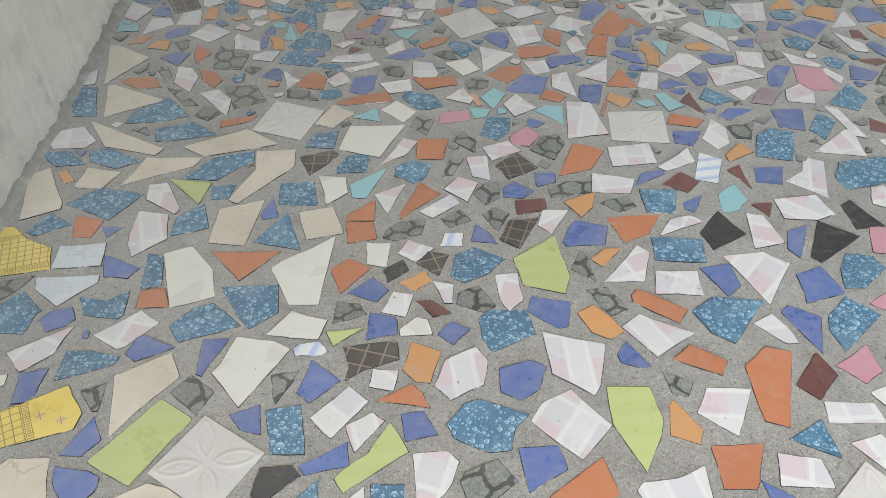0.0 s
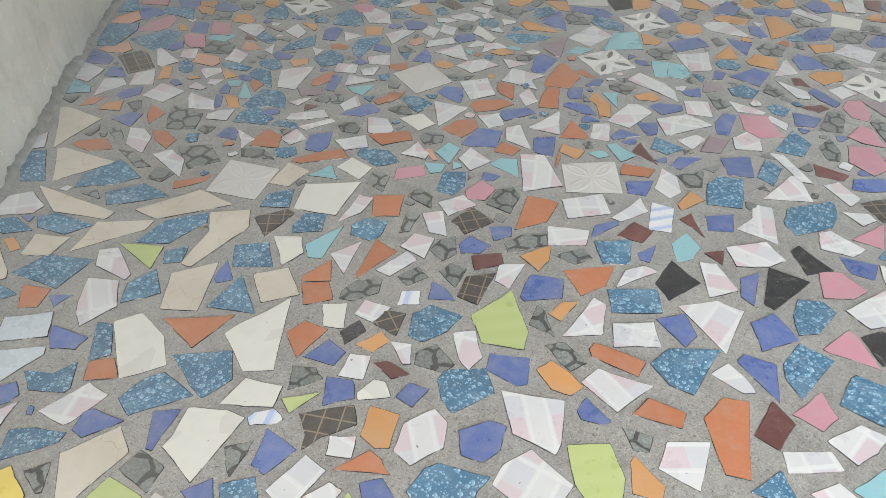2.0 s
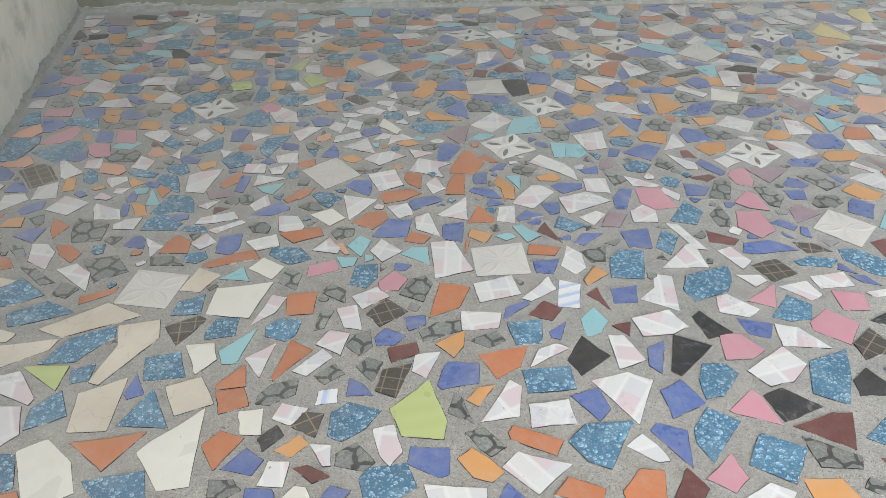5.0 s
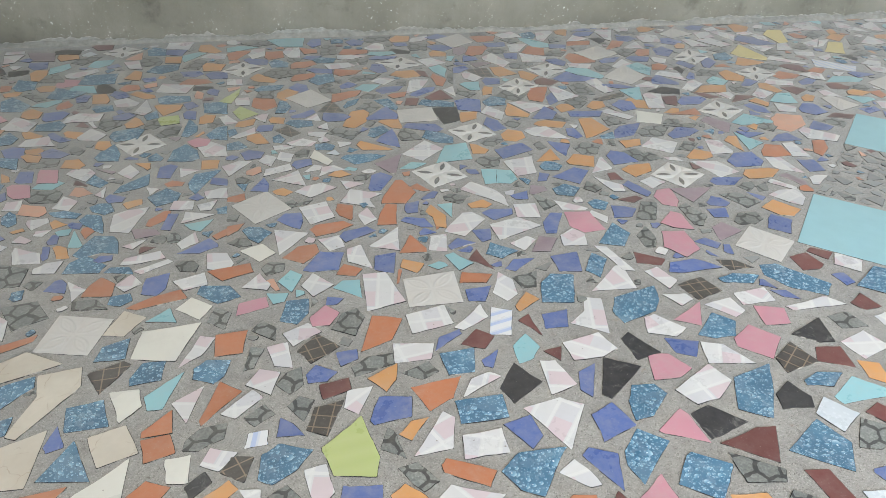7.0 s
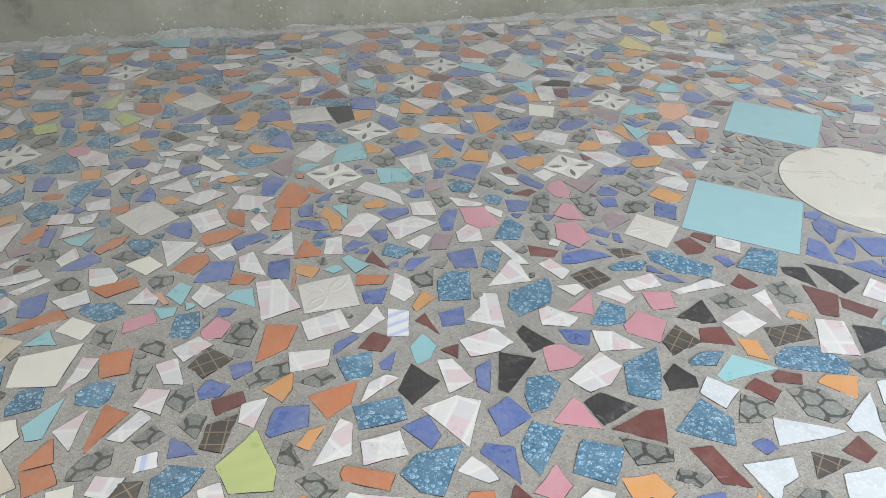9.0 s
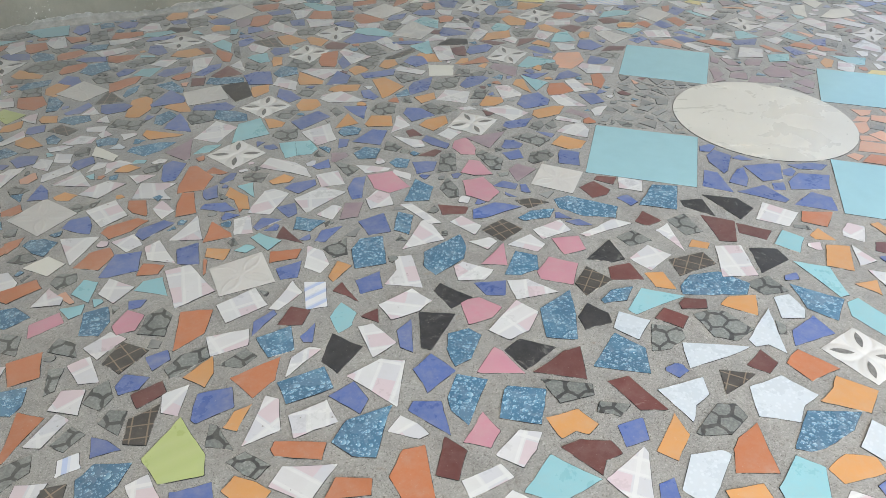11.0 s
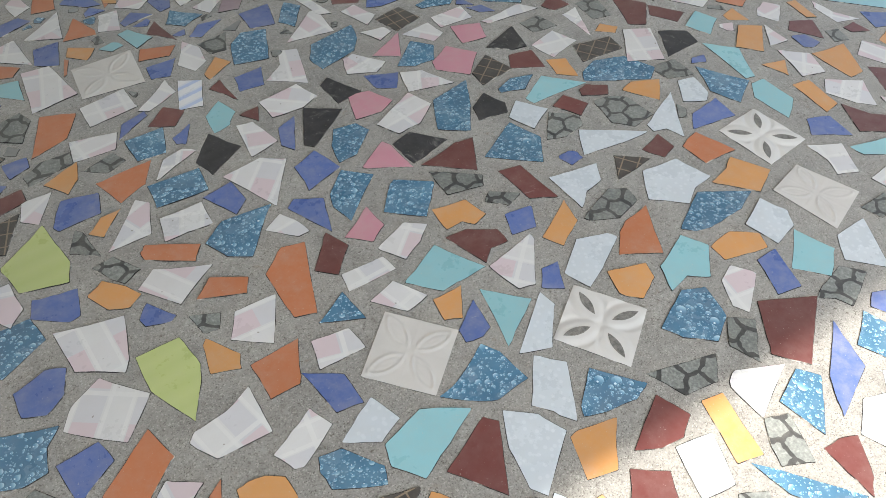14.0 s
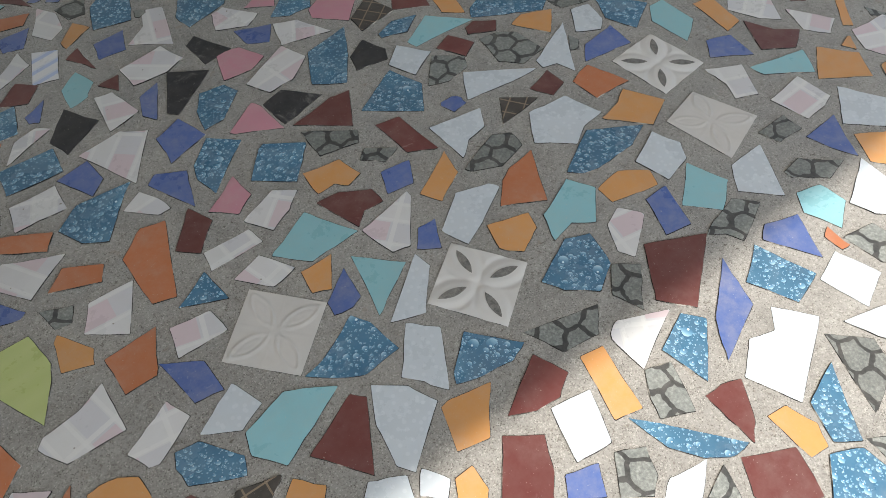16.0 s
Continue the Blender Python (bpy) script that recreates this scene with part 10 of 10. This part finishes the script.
shard("V", 334.7, 181.8, -3.3, -5.5, 3.6, -1.9, 4.4, 2.7, -4.7, 4.8)
shard("V", 319.1, 210.7, -4, -0.9, 3.1, -3.3, 3.6, 0.5, -2.7, 3.7)
shard("V", 349.5, 197.5, -2.4, -1.4, 2.1, -9, 1.7, 5.7, -1.4, 4.7)
shard("V", 301.7, 206.5, 2.7, -2.2, 3, 2.7, -5.7, -0.5)
shard("V", 343, 202.3, -3.4, 0.1, 0.9, -3.5, 4.4, 0.1, -1.9, 3.3)
shard("W", 453.1, 310.2, -3.7, -5.4, 3.3, -12.4, 4, 0.5, 3.1, 11.7, -6.8, 5.6)
shard("w", 461.4, 306.9, -4.4, -6.7, 2.8, -8.2, 4.4, 4.5, -2.7, 10.4)
shard("W", 450.5, 294, -5.2, -3.6, 0.1, -9.3, 7.1, 1, 2.8, 7.6, -4.9, 4.3)
shard("w", 464.1, 288.9, -13, -6.7, 2.3, -11.8, 13, 1.4, 4.4, 8.8, -6.6, 8.3)
shard("W", 489, 304.3, -8.9, -2.7, 1, -4.8, 8.2, 1.7, -0.3, 5.8)
shard("W", 480.9, 293.1, -11.6, -13.6, 6.6, 1.1, 7.4, 7.1, -2.4, 5.4)
shard("W", 415.8, 321.1, -6.7, -3.8, -0.7, -9.9, 10, 2.2, 5.6, 6.8, -8.3, 4.7)
shard("W", 429.5, 311.3, -2.8, -6.8, 7.6, -4.8, 0.6, 5.5, -5.5, 6)
shard("W", 393.8, 314, -7.6, -1.2, 5.3, -9.9, 8.5, -0.1, -1.1, 6.2, -5.1, 5)
shard("w", 408.8, 305.7, -4.6, -9.2, 7.4, -4.1, 3.3, 6.7, -6.1, 6.7)
shard("O", 425.4, 298.9, -7.4, -6.8, 9, -1.5, 13.3, 3.2, 0.4, 7, -15.3, -1.9)
shard("w", 436.5, 292.2, -1.2, -5.4, 7.7, -1.7, 4.6, 6.6, -11, 0.5)
shard("W", 402.7, 289, -5.8, -2.4, 12.9, -5.3, 7.1, 8.1, -14.2, -0.4)
shard("W", 379.5, 303.3, -4.8, -4.1, 2.6, -7.7, 9.7, -0.8, 3.2, 7.9, -10.7, 4.8)
shard("W", 360.2, 305.1, -7.8, -0.9, 1.4, -8.1, 8.5, -4.7, 2.1, 5.4, -4.2, 8.3)
shard("W", 363.1, 315.3, -0.5, -6.6, 6.9, 0.4, 1.5, 5.1, -7.9, 1.1)
shard("w", 448.6, 275.4, 4.4, -5.9, 13, 0.8, 0.8, 4.4, -18.2, 0.7)
shard("W", 373.4, 290.9, -4.7, -5.9, 3.2, -5.8, 4.4, 4.4, -2.9, 7.2)
shard("z", 383.4, 288.4, -1.5, -4.8, 6, -3.8, 1, 4.7, -5.5, 3.9)
shard("W", 375, 274.9, -4.7, -8.4, 8.1, -3.6, 2.7, 8.6, -6.1, 3.4)
shard("C", 367.7, 274.5, -2.6, -3.4, 1.7, -9.1, 2.5, 5.3, -1.6, 7.3)
shard("W", 424.1, 266.7, 2.6, -11.7, 7.7, -10.3, -0.2, 9.7, -10.1, 12.3)
shard("O", 359.5, 289.6, -6.5, -4, -0.6, -3.2, 6.4, 3.1, 0.6, 4.1)
shard("B", 361.5, 284, -5.6, -5.8, 6.7, -1.7, 5.2, 6.7, -6.4, 0.8)
shard("O", 348.3, 272, -5.8, -6.9, 3.6, -4.5, 5.1, 5.5, -2.9, 5.8)
shard("O", 329.4, 278.2, -3.6, -5.3, 3.1, -2.7, 4.3, 3.7, -3.8, 4.2)
shard("B", 337.2, 272.2, -4.1, -4.8, 4.3, -4.5, 4.5, 5.9, -4.6, 3.4)
shard("W", 323.4, 265.4, -7.9, -2.3, 2.9, -9.3, 9.9, 0.4, -1.3, 5.9, -3.6, 5.3)
shard("C", 315.8, 274.9, -5, -5, 6.3, -2.3, 5, 1.7, -6.3, 5.6)
shard("B", 308.9, 263.2, -4.6, -3.7, 4.7, -2, 5.1, 2.7, -5.2, 2.9)
shard("Q", 318.3, 250.4, -4.3, 0.2, -0.9, -7.5, 4.5, -4.1, 5.4, 4.8, -4.7, 6.7)
shard("W", 325.9, 240.9, -2.8, -6.4, 3.8, -5.3, 1.7, 6.3, -2.7, 5.4)
shard("O", 340, 237.8, -4.1, -1, 2.2, -7.2, 6.2, -4.6, 2.8, 4.7, -7.1, 8.1)
shard("C", 342.4, 254.7, -1.1, -7.7, 2.4, -6.2, 1.9, 5.7, -3.2, 8.1)
shard("W", 347.8, 258.9, 1.2, -5.6, 5.2, -1.5, -0.5, 4.8, -5.8, 2.3)
shard("W", 349.1, 243.7, 6.4, -5.7, 1.9, 5.4, -8.3, 0.3)
shard("C", 363.1, 238.6, -8.6, -2.5, 4, -7.2, 4.6, 3.7, -0, 6)
shard("C", 332.2, 232.2, -3.9, -1.6, 1.7, -5.9, 2.4, 3.5, -0.2, 3.9)
shard("W", 344, 220, -0.3, -7.7, 9.4, -0.3, 1.5, 8.1, -10.7, -0.2)
shard("B", 353.8, 230.9, -7, 0.4, 1.4, -5.3, 9.8, -0.3, -4.2, 5.1)
shard("W", 370.5, 224.2, -4.9, -4.5, 4.6, -1.9, 4.8, 3, -4.5, 3.5)
shard("O", 357.6, 218.1, -2.5, -3.8, 2, -7.4, 1.8, 5.3, -1.3, 5.9)
shard("C", 382.8, 221.9, -4.5, -5.6, 5.4, -5.3, 4.2, 6.3, -5, 4.6)
shard("O", 375.9, 211.5, -1.3, -5.5, 6.6, -3.7, 1, 5.1, -6.2, 4.1)
shard("B", 387.8, 209.9, -4.6, -1.1, -1.9, -5.4, 8.6, 1.4, -2, 5.1)
shard("C", 350.2, 208, -8.6, -0.8, 1, -5.7, 9.1, 0.5, -1.6, 6)
shard("W", 373.8, 201.7, -1.2, -5.8, 3.7, -2.6, 1.2, 4.4, -3.8, 4.1)
shard("W", 412.7, 228.6, -6.1, -10.9, 5.5, -3.4, 6.3, 7.2, -5.7, 7.2)
shard("w", 424.6, 246.4, -7.7, -2.3, -6.7, -9.9, 12.2, 4.6, 2.2, 7.6)
shard("w", 444.2, 250.5, -8.2, -7.3, 4.8, -3.9, 6.6, 5.2, -3.2, 6)
shard("z", 479.9, 270.8, -3.8, -6.5, 3.8, -3.5, 5.1, 4.8, -5.1, 5.2)
shard("V", 376.2, 232.1, -1.8, -2.7, 5.1, -1.4, 2.7, 3.1, -6, 0.9)
shard("V", 361.3, 261, -5, -2.3, 4, -3.3, 5.2, 3.2, -4.2, 2.4)
shard("D", 426.1, 284.3, -11.2, -2.7, -1.8, -7.2, 10.9, -0.5, 6, 6, -3.9, 4.3)
shard("D", 393.2, 329.7, -12.6, -9.9, 4.3, -4.5, 9.6, 7, -1.2, 7.4)
shard("B", 264.2, 134.7, -5.3, 0.9, 1.4, -4.4, 7.3, -3.4, 2.8, 1.5, -6.2, 5.4)
shard("B", 254.1, 136.4, -3.8, 0, -1.8, -2.7, 2.8, -1.2, 3.7, 1.5, -0.9, 2.4)
shard("B", 253.5, 128.2, -10.1, 0, 2, -8, 11.5, -1.7, 2.9, 5.8, -6.3, 3.9)
shard("v", 253, 207.6, -2.6, -1.7, 3.3, -2.5, 2.7, 4.4, -3.4, -0.2)
shard("v", 260.6, 204.7, -4.2, -0.9, -0.7, -3.9, 5.3, 0.9, -0.4, 3.8)
shard("v", 249.2, 204, -1.5, -2.9, 4.1, -1.5, 1, 3, -3.7, 1.4)
shard("v", 236.4, 201.3, -2.2, -2.2, 3, -2.9, 2.5, 3.7, -3.2, 1.4)
shard("v", 239.9, 192.9, -1.8, -4.6, 3.7, -0.5, 1.8, 2.6, -3.7, 2.4)
shard("v", 244.6, 186.4, -3, -4.5, 1.9, -1.3, 2.4, 3.5, -1.2, 2.3)
shard("v", 250.4, 223.2, -3.6, -3.6, 5, 3.8, -1.4, -0.2)
shard("W", 405.5, 192.1, -3.1, -8.7, 4.9, -3.6, 6.9, 7.3, -8.8, 5)
shard("W", 398.9, 177.8, 2.6, -7.6, 7.1, 5.8, -9.7, 1.8)
shard("W", 416, 175.3, -7.4, -5.3, 1.3, -7.5, 9.8, 7.2, -3.7, 5.6)
shard("z", 377.3, 168.8, 0.9, -7, 7.5, -2.4, -1.2, 5.4, -7.2, 4.1)
shard("C", 339.4, 122, -4.9, -4.1, 0.9, -4.4, 6.3, 3.2, -2.2, 5.3)
shard("W", 379.4, 137.9, -10.9, -4, 0.3, -3.7, 8.7, 0.2, 6.7, 4.6, -4.8, 2.8)
shard("C", 366.3, 130.5, -2.7, -4, 8.1, 1.2, -5.5, 2.8)
shard("W", 407.3, 255.3, -11.1, -10.3, 9.8, -5.9, 6.3, 9.2, -5, 7)
shard("W", 390.8, 236.7, -8.2, -7.1, 13.6, -3, 3, 5.7, -8.4, 4.4)


# ---- the rest of the mosaic: pieces farther off, broken at random round those already laid ----
def cut(poly, point, normal):
    """The part of a convex outline on the side of the line that the normal points away from."""
    out = []
    for a, b in zip(poly, poly[1:] + poly[:1]):
        da, db = (a - point).dot(normal), (b - point).dot(normal)
        if da <= 0:
            out.append(a)
        if (da < 0) != (db < 0) and abs(da - db) > 1e-9:
            out.append(a + (b - a) * (da / (da - db)))
    return out


def apart_from(poly, other, gap):
    """True if a line parallel to some edge keeps the two outlines apart."""
    for one, two in ((poly, other), (other, poly)):
        for a, b in zip(one, one[1:] + one[:1]):
            n = Vector((b.y - a.y, a.x - b.x))
            if n.length < 1e-6:
                continue
            n.normalize()
            if min((p - a).dot(n) for p in two) > gap:
                return True
    return False


laid = []  # outlines already on the floor, with middle and reach
for ob in list(floor.children):
    if ob.type == "MESH" and ob.name.startswith(("round", "embossed", "pierced")) or "tile" in ob.name:
        mid = Vector((ob.location.x, ob.location.y))
        low = [Vector((v.co.x, v.co.y)) + mid for v in ob.data.vertices if v.co.z < -0.003]
        laid.append((mid, max((p - mid).length for p in low), low if area_of(low) > 0 else low[::-1]))


def fits(poly, gap=0.004):
    mid = sum(poly, Vector((0, 0))) / len(poly)
    reach = max((p - mid).length for p in poly)
    for m, r, other in laid:
        if (m - mid).length < r + reach + gap and not apart_from(poly, other, gap):
            return False
    return True


def scatter(zone, spacing, codes, seed, joint=0.006, least=0.0007):
    """Breaks a convex zone of the floor into pieces and lays those that fit between the others."""
    rng = random.Random(seed)
    xs, ys = [p.x for p in zone], [p.y for p in zone]
    sites = []
    cells = {}
    size = spacing * 1.25
    for _ in range(int(40 * (max(xs) - min(xs)) * (max(ys) - min(ys)) / spacing**2)):
        p = Vector((rng.uniform(min(xs), max(xs)), rng.uniform(min(ys), max(ys))))
        key = (int(p.x // size), int(p.y // size))
        near = [q for i in (-1, 0, 1) for j in (-1, 0, 1) for q in cells.get((key[0] + i, key[1] + j), ())]
        if all((p - q).length > spacing * rng.uniform(0.72, 1.2) for q in near):
            cells.setdefault(key, []).append(p)
            sites.append(p)
    pool = "".join(code * n for code, n in codes.items())
    made = 0
    for p in sites:
        if any((p - a).dot(Vector((b.y - a.y, a.x - b.x))) > 0 for a, b in zip(zone, zone[1:] + zone[:1])):
            continue
        poly = [p + Vector((a, b)) * spacing for a, b in ((-1.5, -1.5), (1.5, -1.5), (1.5, 1.5), (-1.5, 1.5))]
        key = (int(p.x // size), int(p.y // size))
        for i in range(-2, 3):
            for j in range(-2, 3):
                for q in cells.get((key[0] + i, key[1] + j), ()):
                    if q is not p:
                        n = q - p
                        poly = cut(poly, p + n * 0.5 - n.normalized() * joint * rng.uniform(0.7, 1.5), n)
        for a, b in zip(zone, zone[1:] + zone[:1]):
            poly = cut(poly, a, Vector((b.y - a.y, a.x - b.x)))
        if len(poly) < 3:
            continue
        # snap off a corner now and then, and merge corners that are close together
        poly = [v for k, v in enumerate(poly) if (v - poly[k - 1]).length > spacing * 0.12]
        while len(poly) > 4 and rng.random() < 0.75:
            poly.pop(rng.randrange(len(poly)))
        if len(poly) < 3:
            continue
        for grow in (1.0, 0.8, 0.62, 0.46):
            mid = sum(poly, Vector((0, 0))) / len(poly)
            trial = [mid + (v - mid) * grow for v in poly]
            if area_of(trial) > least and fits(trial):
                mid = sum(trial, Vector((0, 0))) / len(trial)
                flat = [c * 100 for v in trial for c in (v - mid)]
                shard(rng.choice(pool), mid.x * 100, mid.y * 100, *flat)
                laid.append((mid, max((v - mid).length for v in trial), trial))
                made += 1
                break
    return made


def zone(*xy):
    pts = [Vector(p) for p in xy]
    return pts if area_of(pts) > 0 else pts[::-1]


# between the squares of the motif: grey, mauve and salmon slivers
scatter(zone((2.21, 2.045), (2.485, 1.745), (2.92, 2.06), (2.655, 2.36)), 0.062, {"H": 3, "v": 4}, 11, 0.004)
scatter(zone((3.245, 2.30), (2.94, 2.06), (3.22, 1.675), (3.53, 1.895)), 0.075, {"V": 1}, 12, 0.004)
scatter(zone((2.78, 1.33), (3.03, 1.045), (3.48, 1.36), (3.22, 1.65)), 0.08, {"Q": 1}, 13, 0.004)
scatter(zone((2.455, 1.10), (2.76, 1.34), (2.48, 1.725), (2.17, 1.505)), 0.07, {"B": 1}, 14, 0.004)
# the far and outer floor
FAR_MIX = {"W": 20, "i": 4, "B": 17, "D": 10, "O": 14, "Q": 5, "C": 8, "H": 15, "K": 2, "M": 5, "V": 4, "Y": 4, "G": 2, "S": 2}
SMALL_MIX = {"W": 5, "B": 9, "D": 6, "O": 7, "Q": 3, "H": 10, "M": 4, "V": 2, "C": 2, "Y": 2}
scatter(zone((-0.85, 4.50), (-1.03, 2.3), (2.0, 2.3), (2.6, 4.10)), 0.098, FAR_MIX, 21)
scatter(zone((2.6, 4.10), (1.6, 1.9), (4.6, 0.9), (5.4, 3.8)), 0.1, FAR_MIX, 22)
scatter(zone((-1.06, 2.4), (-1.09, 0.6), (2.4, 0.6), (2.4, 2.4)), 0.075, SMALL_MIX, 23, least=0.0012)
scatter(zone((1.2, -0.9), (4.6, -0.9), (4.6, 1.2), (1.9, 1.2)), 0.1, {"W": 5, "B": 4, "H": 4, "O": 3, "M": 3, "D": 4, "C": 3, "Y": 4}, 24)
scatter(zone((-1.15, -0.9), (1.3, -0.9), (1.3, 0.75), (-1.15, 0.75)), 0.1, {"W": 5, "B": 4, "H": 3, "O": 3, "M": 2, "D": 5, "L": 1, "Y": 2, "T": 2}, 25)
# small bits in the wider joints of the far floor
scatter(zone((-0.86, 4.51), (-1.03, 2.0), (2.2, 1.9), (2.7, 4.09)), 0.066, SMALL_MIX, 26, 0.004)
scatter(zone((-0.86, 4.51), (-1.03, 2.0), (2.2, 1.9), (2.7, 4.09)), 0.058, SMALL_MIX, 27, 0.004)
scatter(zone((2.6, 4.10), (1.8, 2.0), (4.6, 0.9), (5.4, 3.8)), 0.066, SMALL_MIX, 28, 0.004)
SLIVERS = {"H": 10, "v": 4, "B": 3, "D": 3, "O": 2, "W": 2}
scatter(zone((-0.86, 4.49), (-1.0, 2.2), (2.1, 2.2), (2.7, 4.0)), 0.05, SLIVERS, 31, 0.003, 0.0004)
scatter(zone((2.6, 4.0), (1.9, 2.2), (4.6, 1.4), (5.2, 3.6)), 0.052, SLIVERS, 32, 0.003, 0.0004)
scatter(zone((-1.0, 2.2), (-1.05, 1.75), (2.1, 1.6), (2.1, 2.2)), 0.05, SLIVERS, 33, 0.004, 0.0005)
for slivers, seed in (({"v": 1}, 34), ({"v": 3, "H": 1}, 35)):
    scatter(zone((2.21, 2.045), (2.485, 1.745), (2.92, 2.06), (2.655, 2.36)), 0.045, slivers, seed, 0.003, 0.0002)
scatter(zone((3.245, 2.30), (2.94, 2.06), (3.22, 1.675), (3.53, 1.895)), 0.055, {"V": 1}, 36, 0.003, 0.0003)
